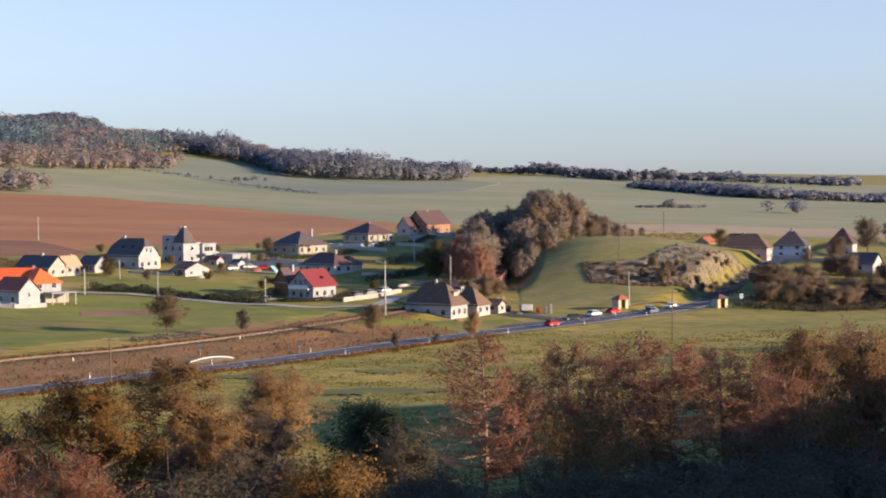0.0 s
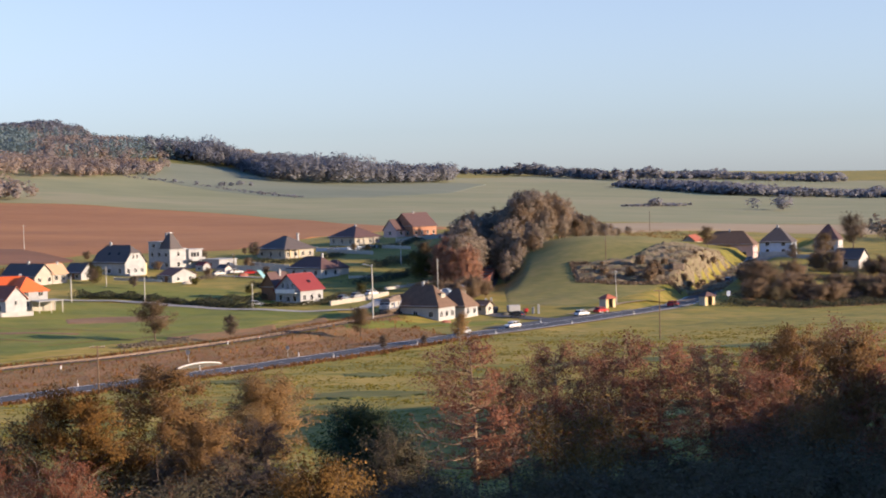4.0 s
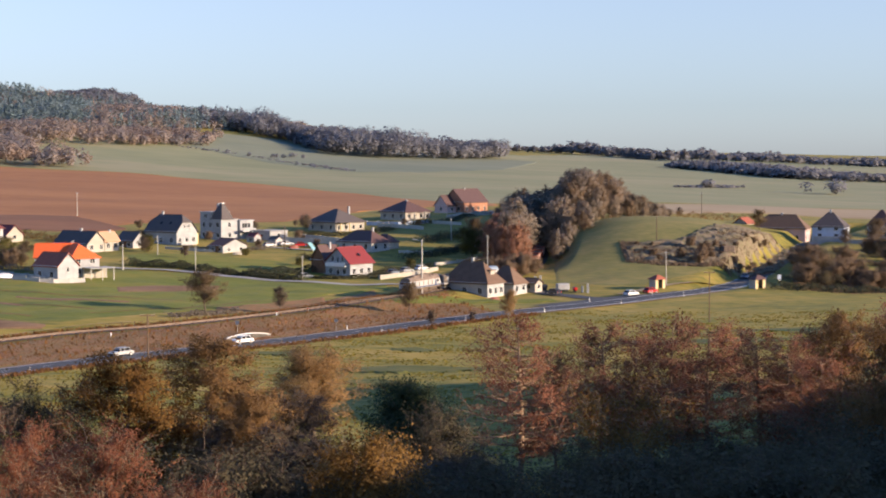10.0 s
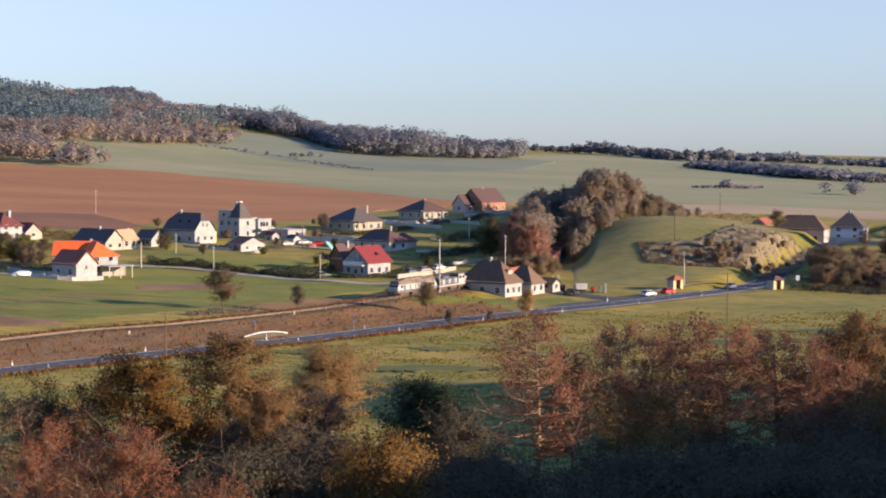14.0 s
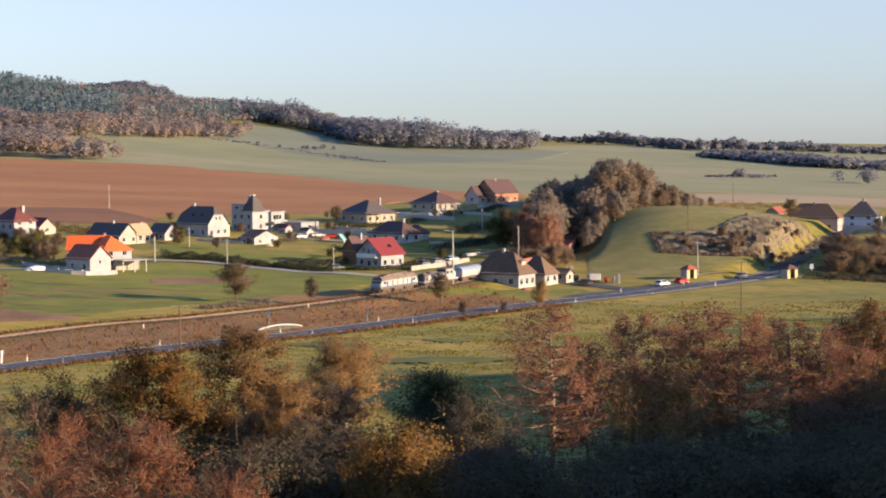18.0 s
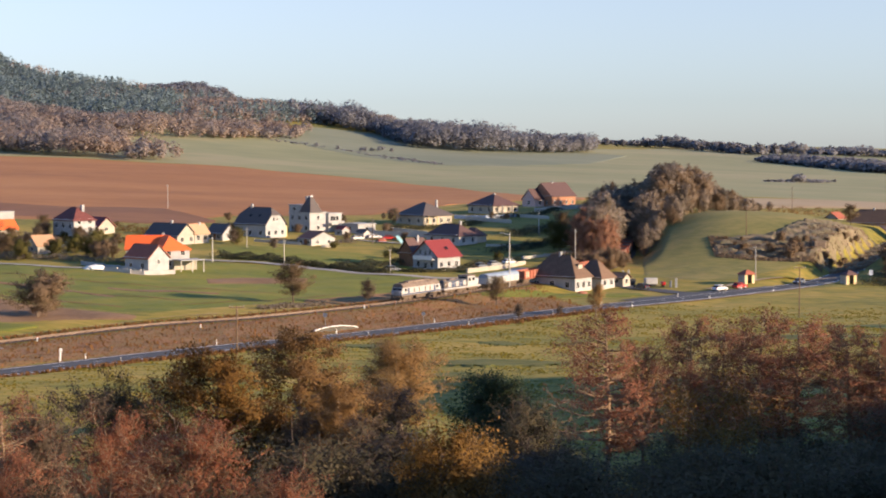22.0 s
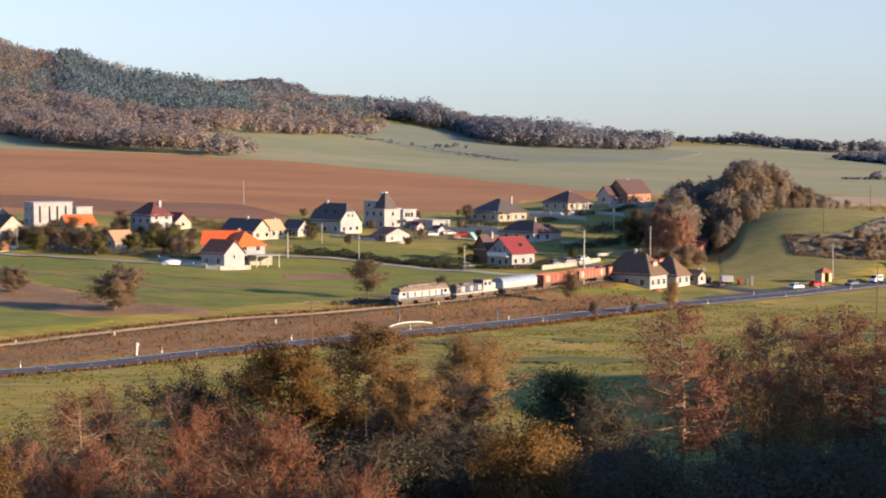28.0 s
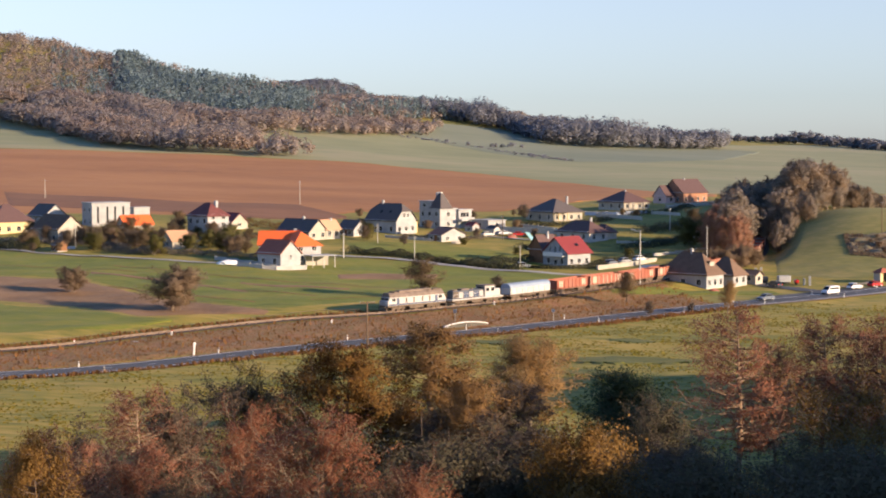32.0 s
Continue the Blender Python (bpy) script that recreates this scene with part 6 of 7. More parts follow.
# ---- vehicles ----
def car(label, paint, van=False, long=4.3):
    """A car pointing along +x, standing on z = 0."""
    c = thing("van" if van else "car", Matrix(), label, "van" if van else "car")
    L, h = long / 2, 1.95 if van else 1.47
    bm = bmesh.new()
    if van:
        outline = [(-L, 0.35), (L, 0.35), (L, 0.95), (L - 0.55, 1.15), (L - 1.25, h), (-L + 0.1, h), (-L, h - 0.2)]
    else:
        outline = [(-L, 0.3), (L, 0.3), (L, 0.72), (L - 0.9, 0.9), (-L + 0.35, 0.95), (-L, 0.8)]
    prism(bm, outline, -0.87, 0.87)
    bmesh.ops.bevel(bm, geom=bm.edges[:], offset=0.07, segments=1, affect="EDGES")
    body = part("body", bm, paint, c)
    if not van:
        bm = bmesh.new()
        prism(bm, [(L - 1.1, 0.88), (L - 1.75, 1.42), (-L + 0.9, 1.42), (-L + 0.2, 0.9)], -0.74, 0.74)
        part("window", bm, GLASS, body)
        part("roof", B((-L + 0.8, -0.72, 1.41, L - 1.7, 0.72, 1.48), bevel=0.03), paint, body)
        for u in (-0.25, -1.35, 0.72):
            part("pillar", B((u - 0.05, -0.765, 0.9, u + 0.05, 0.765, 1.42)), paint, body)
    else:
        part("window", B((-L + 0.4, -0.885, 1.2, L - 1.15, 0.885, 1.65)), GLASS, body)
        bm = bmesh.new()
        prism(bm, [(L - 0.5, 1.16), (L - 0.46, 1.2), (L - 1.18, h - 0.06), (L - 1.24, h - 0.08)], -0.75, 0.75)
        part("windscreen", bm, GLASS, body)
    wh = bmesh.new()
    rod(wh, (0, -0.1, 0), (0, 0.1, 0), 0.32, sides=14)
    data = mesh_of("tyre", wh, TYRE)
    hb = bmesh.new()
    rod(hb, (0, -0.11, 0), (0, 0.11, 0), 0.19, sides=10)
    rim = mesh_of("rim", hb, GALVANISED)
    for u in (-L + 0.8, L - 0.85):
        for v in (-0.8, 0.8):
            w = shared("wheel", data, c, Matrix.Translation((u, v, 0.32)))
            shared("rim", rim, w, Matrix())
    for v in (-0.62, 0.62):
        part("headlight", B((L - 0.06, v - 0.17, 0.58, L + 0.02, v + 0.17, 0.72)), LAMP_CLEAR, c)
        part("tail_light", B((-L - 0.02, v - 0.15, 0.66, -L + 0.06, v + 0.15, 0.84)), LAMP_RED, c)
    part("bumper", B((L - 0.1, -0.8, 0.32, L + 0.06, 0.8, 0.5), bevel=0.03), TYRE, c)
    return c


def wheelset_mesh():
    bm = bmesh.new()
    for v in (-0.75, 0.75):
        rod(bm, (0, v - 0.07, 0.5), (0, v + 0.07, 0.5), 0.5, sides=16)
    rod(bm, (0, -0.75, 0.5), (0, 0.75, 0.5), 0.09)
    return mesh_of("wheelset", bm, DARK_STEEL)


WHEELSET = wheelset_mesh()


def bogie(parent, x, span=3.6, axles=2):
    bm = B((x - span / 2, -1.1, 0.45, x + span / 2, -0.9, 0.85), (x - span / 2, 0.9, 0.45, x + span / 2, 1.1, 0.85), (x - 0.4, -1.0, 0.5, x + 0.4, 1.0, 0.8), bevel=0.03)
    b_ = part("bogie", bm, DARK_STEEL, parent)
    for k in range(axles):
        u = x + (k / (axles - 1) - 0.5) * (span - 1.1)
        shared("wheelset", WHEELSET, b_, Matrix.Translation((u, 0, 0)))
        for v in (-1.12, 1.12):
            part("axle_box", B((u - 0.2, v - 0.08, 0.35, u + 0.2, v + 0.08, 0.75), bevel=0.03), DARK_STEEL, b_)


def buffers(parent, L):
    for s in (-1, 1):
        for v in (-0.87, 0.87):
            bm = bmesh.new()
            rod(bm, (s * L, v, 1.05), (s * (L + 0.5), v, 1.05), 0.09)
            rod(bm, (s * (L + 0.5), v, 1.05), (s * (L + 0.56), v, 1.05), 0.24)
            part("buffer", bm, DARK_STEEL, parent)
        part("coupling", B((s * (L + 0.2) - 0.3, -0.12, 0.9, s * (L + 0.2) + 0.3, 0.12, 1.15)), DARK_STEEL, parent)


def locomotive(label, sides):
    """A diesel with a cab at each end, 16.5 m over the buffers, forward along +x."""
    o = thing("diesel_locomotive", Matrix(), label, "locomotive", "the freight train")
    L, w = 7.7, 1.5
    bm = bmesh.new()
    side = [(-L, 1.25), (L, 1.25), (L + 0.1, 2.2), (L - 0.2, 2.35), (L - 0.4, 3.0), (-L + 0.4, 3.0), (-L + 0.2, 2.35), (-L - 0.1, 2.2)]
    prism(bm, side, -w, w)
    bmesh.ops.bevel(bm, geom=[e_ for e_ in bm.edges if abs(e_.verts[0].co.y - e_.verts[1].co.y) < 0.1], offset=0.12, segments=2, affect="EDGES")
    body = part("body", bm, sides, o)
    bm = bmesh.new()
    prism(bm, [(-1.5, 2.95), (1.5, 2.95), (1.3, 3.45), (0.85, 3.85), (-0.85, 3.85), (-1.3, 3.45)], -L + 0.55, L - 0.55)
    bmesh.ops.rotate(bm, cent=(0, 0, 0), matrix=Matrix.Rotation(radians(90), 3, "Z"), verts=bm.verts[:])
    part("roof", bm, LOCO_ROOF, o)
    part("roof_hood", B((-4.4, -0.75, 3.8, 4.2, 0.75, 4.25), bevel=0.08), LOCO_ROOF, o, "tan raised roof hood")
    for u in (-3.0, -1.0, 1.0):
        bm = bmesh.new()
        rod(bm, (u, 0, 4.28), (u, 0, 4.38), 0.55, sides=14)
        part("roof_fan", bm, DARK_STEEL, o)
    part("waist_band", B((-L + 0.2, -w - 0.012, 1.32, L - 0.2, w + 0.012, 1.62)), LOCO_BLUE, body)
    part("underframe", B((-L, -1.4, 0.95, L, 1.4, 1.26), bevel=0.03), DARK_STEEL, o)
    part("fuel_tank", B((-1.9, -1.3, 0.35, 1.9, 1.3, 0.97), bevel=0.1), DARK_STEEL, o)
    for s in (-1, 1):
        part("cab_window", B((s * (L - 0.5) - 0.02, -1.2, 2.3, s * (L - 0.42) + 0.2 * s, -0.1, 2.85)), GLASS, o)
        part("cab_window", B((s * (L - 0.5) - 0.02, 0.1, 2.3, s * (L - 0.42) + 0.2 * s, 1.2, 2.85)), GLASS, o)
        for v in (-1, 1):
            part("cab_side_window", B((s * (L - 1.5) - 0.45, v * w - 0.015, 2.15, s * (L - 1.5) + 0.45, v * w + 0.015, 2.75)), GLASS, o)
            part("cab_door", B((s * (L - 2.6) - 0.35, v * w - 0.013, 1.35, s * (L - 2.6) + 0.35, v * w + 0.013, 2.8)), LOCO_BLUE, o)
            part("headlight", B((s * (L + 0.1) - 0.05, v * 0.95 - 0.18, 1.75, s * (L + 0.1) + 0.06, v * 0.95 + 0.18, 2.0)), LAMP_CLEAR, o)
        part("snowplough", B((s * (L + 0.25) - 0.1, -1.3, 0.25, s * (L + 0.25) + 0.1, 1.3, 0.8)), DARK_STEEL, o)
        bogie(o, s * 4.7)
    for u in (-3.3, -1.4, 0.9, 2.9):
        for v in (-1, 1):
            part("side_grille", B((u - 0.22, v * w - 0.02, 1.75, u + 0.22, v * w + 0.02, 2.75)), DARK_STEEL, o)
    for u, q in ((-5.6, 0.9), (-3.6, 0.5), (-6.6, 0.4), (5.2, 0.45)):
        part("exhaust_box", B((u - q, -0.9, 3.5, u + q, 0.9, 4.1), bevel=0.06), DARK_STEEL, o, "dark box on the roof")
    buffers(o, L)
    return o


def hood_locomotive(label):
    """A diesel with dark hoods and a pale cab behind the middle, forward along +x."""
    o = thing("diesel_locomotive", Matrix(), label, "locomotive", "the freight train")
    L, w = 7.6, 1.5
    part("deck", B((-L, -w, 1.12, L, w, 1.42), bevel=0.04), LOCO_WHITE, o, "pale edge of the running board")
    part("underframe", B((-L, -1.35, 0.85, L, 1.35, 1.12), bevel=0.03), DARK_STEEL, o)
    hood = part("long_hood", B((-2.2, -1.0, 1.42, 7.0, 1.0, 3.15), bevel=0.14), LOCO_DARK, o, "dark blue-grey engine hood")
    part("short_hood", B((-7.1, -1.1, 1.42, -5.0, 1.1, 2.95), bevel=0.12), LOCO_WHITE, o)
    cab = part("cab", B((-5.1, -1.45, 1.42, -2.1, 1.45, 3.65), bevel=0.08), LOCO_WHITE, o)
    part("cab_roof", B((-5.3, -1.5, 3.65, -1.9, 1.5, 3.88), bevel=0.09), LOCO_ROOF, o)
    for v in (-1, 1):
        for u in (-4.4, -2.9):
            part("cab_side_window", B((u - 0.45, v * 1.45 - 0.015, 2.55, u + 0.45, v * 1.45 + 0.015, 3.3)), GLASS, cab)
        for u in (-1.4, 0.1, 1.6, 3.1, 4.6):
            part("hood_door", B((u - 0.6, v * 1.0 - 0.02, 1.6, u + 0.6, v * 1.0 + 0.02, 2.8)), LOCO_BLUE if int(u * 10) % 2 else LOCO_WHITE, hood)
        part("radiator_grille", B((5.5, v * 1.0 - 0.025, 1.7, 6.8, v * 1.0 + 0.025, 3.0)), DARK_STEEL, hood)
        for u in np.linspace(-1.8, 7.3, 8):
            bm = bmesh.new()
            rod(bm, (u, v * 1.45, 1.42), (u, v * 1.45, 2.45), 0.035, sides=6)
            part("railing_post", bm, LOCO_WHITE, o)
        bm = bmesh.new()
        rod(bm, (-1.8, v * 1.45, 2.45), (7.3, v * 1.45, 2.45), 0.035, sides=6)
        part("handrail", bm, LOCO_WHITE, o)
        for s in (-1, 1):
            part("headlight", B((s * L - 0.05, v * 1.0 - 0.15, 1.2, s * L + 0.05, v * 1.0 + 0.15, 1.4)), LAMP_CLEAR, o)
    for u in (-5.08, -2.12):
        part("cab_window", B((u - 0.06, -1.1, 3.0, u + 0.06, 1.1, 3.5)), GLASS, cab)
    for u, r in ((0.6, 0.3), (5.9, 0.7)):
        bm = bmesh.new()
        rod(bm, (u, 0, 3.1), (u, 0, 3.4), r, sides=14)
        part("exhaust_stack" if r < 0.5 else "roof_fan", bm, LOCO_ROOF, hood)
    part("air_filter_box", B((1.8, -0.7, 3.1, 4.2, 0.7, 3.45), bevel=0.06), LOCO_ROOF, hood)
    part("fuel_tank", B((-1.7, -1.25, 0.35, 1.7, 1.25, 0.9), bevel=0.1), DARK_STEEL, o)
    for s in (-1, 1):
        bogie(o, s * 4.7)
        part("step_ladder", B((s * 7.3 - 0.25, -1.48, 0.4, s * 7.3 + 0.25, 1.48, 0.5)), LOCO_WHITE, o)
    buffers(o, L)
    return o


def open_wagon(label, number):
    o = thing("open_wagon", Matrix(), label, "freight wagon", "the freight train")
    L, w = 6.4, 1.45
    bm = B((-L, -w, 1.2, L, -w + 0.08, 3.15), (-L, w - 0.08, 1.2, L, w, 3.15), (-L, -w, 1.2, -L + 0.08, w, 3.15), (L - 0.08, -w, 1.2, L, w, 3.15), (-L, -w, 1.1, L, w, 1.25))
    part("body", bm, WAGON_RUST, o)
    rib = mesh_of("rib", B((-0.08, -0.07, 1.15, 0.08, 0.07, 3.2)), WAGON_PALE if number % 2 else WAGON_RUST)
    for k in range(9):
        for v in (-w - 0.04, w + 0.04):
            shared("rib", rib, o, Matrix.Translation((-L + 0.1 + (2 * L - 0.2) * k / 8, v, 0)))
    for v in (-w - 0.05, w + 0.05):
        part("top_rail", B((-L, v - 0.06, 3.12, L, v + 0.06, 3.25)), WAGON_RUST, o)
        for u in (-L + 1.7, L - 1.7):
            part("door_panel", B((u - 0.7, v - 0.02, 1.5, u + 0.7, v + 0.02, 2.9)), WAGON_PALE, o)
    part("load", B((-L + 0.1, -w + 0.1, 1.25, L - 0.1, w - 0.1, 2.75), bevel=0.15), DARK_STEEL, o)
    part("underframe", B((-L, -1.2, 0.9, L, 1.2, 1.12)), DARK_STEEL, o)
    for s in (-1, 1):
        bogie(o, s * 4.5, 2.9)
    buffers(o, L + 0.1)
    return o


def covered_wagon(label):
    o = thing("covered_wagon", Matrix(), label, "freight wagon", "the freight train")
    L, w = 7.2, 1.42
    bm = bmesh.new()
    prism(bm, [(-L, 1.25), (L, 1.25), (L, 2.65), (-L, 2.65)], -w, w)
    bmesh.ops.bevel(bm, geom=bm.edges[:], offset=0.05, segments=1, affect="EDGES")
    part("body", bm, WAGON_SILVER, o, "cream side panels")
    bm = bmesh.new()
    prism(bm, [(-1.45, 2.62), (1.45, 2.62), (1.2, 3.25), (0.6, 3.6), (-0.6, 3.6), (-1.2, 3.25)], -L, L)
    bmesh.ops.rotate(bm, cent=(0, 0, 0), matrix=Matrix.Rotation(radians(90), 3, "Z"), verts=bm.verts[:])
    part("roof", bm, WAGON_ROOF, o, "pale blue-grey curved roof")
    for k in range(8):
        for v in (-w - 0.03, w + 0.03):
            part("rib", B((-L + 0.2 + 2 * (L - 0.2) * k / 7 - 0.05, v - 0.04, 1.3, -L + 0.2 + 2 * (L - 0.2) * k / 7 + 0.05, v + 0.04, 2.62)), WAGON_SILVER, o)
    part("underframe", B((-L, -1.2, 0.9, L, 1.2, 1.26)), DARK_STEEL, o)
    part("hopper", B((-2.5, -1.0, 0.5, 2.5, 1.0, 0.95), bevel=0.2), DARK_STEEL, o)
    for s in (-1, 1):
        bogie(o, s * 5.0, 2.9)
    buffers(o, L + 0.1)
    return o


TRAIN = [(8.3, locomotive("leading diesel locomotive in dull white with a dark band", LOCO_WHITE)), (25.4, hood_locomotive("second diesel locomotive with dark hoods and a dull white cab")), (42.3, covered_wagon("covered goods wagon with cream sides and a blue-grey roof"))]
for k in range(12):
    TRAIN.append((58.4 + 14.4 * k, open_wagon("rust-red open goods wagon with pale ribs and stains", k)))
CARS = {
    "suv": car("silver-grey estate car driving along the road", CAR_SILVER, long=4.5),
    "hatch": car("white hatchback driving along the road", CAR_WHITE),
    "red": car("red hatchback driving along the road", CAR_RED, long=4.0),
    "dark": car("dark blue-grey car driving along the road", CAR_BLUE),
    "turning": car("dark saloon turning off the main road", CAR_DARK, long=4.4),
    "waiting": car("blue-grey car waiting in the road and then driving off", CAR_BLUE),
    "van": car("white van driving along the road", CAR_WHITE, van=True, long=4.9),
}
for s_, side, paint, lb in ((368.8, -6.3, CAR_WHITE, "white car parked beside the road"), (378.4, -6.6, CAR_RED, "red car parked beside the bus shelter")):
    run = np.concatenate([[0], np.cumsum(np.hypot(*np.diff(ROAD_LINE, axis=0).T))])
    x, y = np.interp(s_, run, ROAD_LINE[:, 0]), np.interp(s_, run, ROAD_LINE[:, 1])
    x1, y1 = np.interp(s_ + 2, run, ROAD_LINE[:, 0]), np.interp(s_ + 2, run, ROAD_LINE[:, 1])
    a = math.atan2(y1 - y, x1 - x)
    o = car(lb, paint)
    o.matrix_basis = pose(x + math.sin(a) * side, y - math.cos(a) * side, float(road_height(np.array([s_]))[0]) + 0.03, 0, 0, math.degrees(a) - 6)
for x, y, t_, paint, lb in ((-61, 553, 20, CAR_WHITE, "white car parked beside the garage"), (-66, 549, 40, CAR_SILVER, "silver car parked beside the garage"), (-56, 549, 12, CAR_RED, "dull red car parked below the garden wall"), (-20.5, 488.5, 52, CAR_SILVER, "silver car parked behind the retaining wall"), (-16.5, 494, 48, CAR_WHITE, "white car parked behind the retaining wall"), (-24, 483, 60, CAR_BLUE, "blue-grey car parked behind the retaining wall"), (-47, 470, 10, CAR_SILVER, "pale car parked beside the hedge"), (-1, 656, 70, CAR_BLUE, "blue car parked below the brick house"), (2, 660, 30, CAR_RED, "red car parked below the brick house"), (128.5, 583, 15, CAR_WHITE, "white car parked beside the garden wall")):
    o = car(lb, paint)
    o.matrix_basis = pose(x, y, float(land(x, y)[0]) + 0.12, 0, 0, t_)


def heap(x, y, w, h, mat, name, label, category):
    """A rounded heap under a cover."""
    o = thing(name, pose(x, y, float(land(x, y)[0]), 0, 0, 30), label, category)
    bm = bmesh.new()
    bmesh.ops.create_icosphere(bm, subdivisions=3, radius=1.0)
    for v in bm.verts:
        v.co *= 1 + 0.18 * noise.noise(v.co * 2.3 + Vector((x, y, 0)))
        v.co = Vector((v.co.x * w / 2, v.co.y * w / 3, max(-0.1, v.co.z) * h))
    part("cover", bm, mat, o)
    part("skids", B((-w * 0.4, -w * 0.2, -0.1, w * 0.4, w * 0.2, 0.08)), TIMBER, o)


heap(-121.5, 444.5, 6.0, 1.1, PAINT_WHITE, "covered_boat", "white tarpaulin-covered boat on the grass", "boat")
heap(-112.5, 439.5, 3.4, 0.9, PLASTER_GREY, "wood_pile", "grey covered wood pile beside the house", "wood pile")
heap(-58.0, 545.0, 3.6, 1.0, WAGON_RUST, "wood_pile", "rusty-brown covered wood pile in the yard", "wood pile")
heap(-72.5, 523.5, 3.2, 0.8, PLASTER_CREAM, "rubble_heap", "pale rubble heap beside the shed", "heap")
heap(19.0, 447.5, 2.6, 0.8, SHADE_AND_COVER, "wood_pile", "dark covered wood pile in the yard", "wood pile")
heap(3.5, 430.0, 3.0, 0.7, WAGON_RUST, "brick_heap", "heap of orange bricks below the railway house", "heap")
heap(-176.0, 476.5, 2.4, 0.9, PAINT_WHITE, "covered_boat", "small white covered boat in the garden", "boat")
run = np.concatenate([[0], np.cumsum(np.hypot(*np.diff(ROAD_LINE, axis=0).T))])
keep = (run > 330) & (run < 392)
ribbon("layby", ROAD_LINE[keep], -8.6, -3.6, 0.02, ASPHALT, "asphalt lay-by in front of the shelter", "lay-by", lambda s: road_height(s + run[keep][0]))

for pts, hh, lab in (([(-60.8, 579), (-44.9, 562)], 1.4, "long pale concrete garden wall"), ([(-35.5, 613.5), (-19.2, 597.5)], 1.3, "pale panel fence in front of the bungalow"), ([(-24.7, 534), (-14.4, 533)], 0.8, "low pale wall on the lawn"),
                     ([(-95.7, 532.5), (-80.7, 527)], 0.9, "low pale garden wall below the white house"), ([(-16.6, 618.5), (-6.6, 609)], 1.1, "pale panel fence beside the brick house"), ([(-116, 448), (-106, 437.5), (-100, 442)], 1.0, "pale garden wall beside the orange-roofed house")):
    run_wall("garden_wall", pts, hh, 0.2, CONCRETE, lab, piece=2.5)


# ---- woods, weeds and far trees ----
def wood(name, near, depth, count, height, mat, label, seed, clumps=26, size=3.4, radius=3.6, power=1.0, cone=False, gap=None):
    """Many trees scattered behind a line, to a depth in metres."""
    r = np.random.default_rng(seed)
    line = along_line(near, 400)
    k = r.integers(0, 400, count)
    d = depth * r.random(count) ** power
    way = line[k] / np.hypot(line[k, 0], line[k, 1])[:, None]
    p = line[k] + way * d[:, None] + r.normal(0, 4, (count, 2))
    if gap:  # a stretch of bearings left to another wood
        u = p[:, 0] / p[:, 1]
        p = p[~((u > gap[0]) & (u < gap[1]) & (p[:, 1] > gap[2]) & (r.random(count) < 0.65))]
        count = len(p)
    z = land(p[:, 0], p[:, 1])
    h = height * r.uniform(0.65, 1.2, count) * (0.95 + 0.22 * np.sin(p[:, 0] * 0.037 + seed) + 0.14 * np.sin(p[:, 0] * 0.11 + p[:, 1] * 0.05))
    m = count * clumps
    t = np.repeat(np.arange(count), clumps)
    u = r.normal(size=(m, 3))
    u /= np.linalg.norm(u, axis=1)[:, None]
    u *= r.uniform(0.6, 1.0, m)[:, None]
    f = 0.5 + 0.5 * u[:, 2]
    w = radius * (h[t] / height) * r.uniform(0.75, 1.25, count)[t]
    if cone:
        f = r.random(m) ** 1.3
        w = w * (1.05 - f) * 1.2
    c = np.column_stack([p[t, 0] + u[:, 0] * w, p[t, 1] + u[:, 1] * w, z[t] + h[t] * ((0.04 + 0.96 * f) if cone else (0.12 + 0.88 * f ** 0.8))])
    out = np.column_stack([u[:, 0] * 0.5, u[:, 1] * 0.5, np.full(m, 0.8) if cone else u[:, 2] * 0.4 + 0.8])
    ob = new(name, foliage(name, c, size, r, mat, unit(out), loose=0.1, tilt=0.3))
    return tagged(ob, label, "wood", kind="stuff")


wood("far_wood", [(-589, 1358), (-551, 1337), (-473, 1253), (-379, 1112), (-327, 1068), (-271, 1060), (-244, 1060)], 60, 700, 13, LEAF_MIX_HAZE, "band of autumn trees above the ploughed field", 1, clumps=90, size=1.3, radius=5.0)
wood("hill_forest", [(-800, 1560), (-620, 1520), (-480, 1450), (-348, 1330), (-319, 1365), (-287, 1425), (-258, 1570), (-235, 1560)], 150, 1500, 13, LEAF_MIX_HAZE, "mixed autumn forest along the foot of the hill", 2, clumps=70, size=1.5, radius=5.6)
wood("hill_forest", [(-1050, 1750), (-820, 1700), (-640, 1660), (-480, 1600), (-360, 1640), (-290, 1850), (-210, 2080)], 850, 8000, 12, LEAF_MIX_HAZE, "mixed autumn forest over the rounded hill", 3, clumps=46, size=1.6, radius=5.6, gap=(-0.335, -0.225, 1590))
wood("valley_forest", [(-545, 1400), (-470, 1310), (-385, 1180), (-345, 1140), (-312, 1130), (-300, 1170)], 270, 1700, 12, LEAF_MIX_HAZE, "mixed autumn forest in the fold below the hill", 17, clumps=66, size=1.4, radius=5.2)
wood("far_hedge", [(-267, 1535), (-180, 1463), (-123, 1355), (-92, 1292)], 4, 110, 1.6, LEAF_FAR_HAZE, "thin hedge along the crest of the crop field", 18, clumps=24, size=0.9, radius=1.6)
wood("spruce_forest", [(-600, 1780), (-534, 1640), (-440, 1570), (-385, 1560), (-360, 1600)], 620, 3600, 16, LEAF_SPRUCE_HAZE, "dark spruce plantation on the hillside", 4, clumps=60, size=1.9, radius=6.0, cone=True)
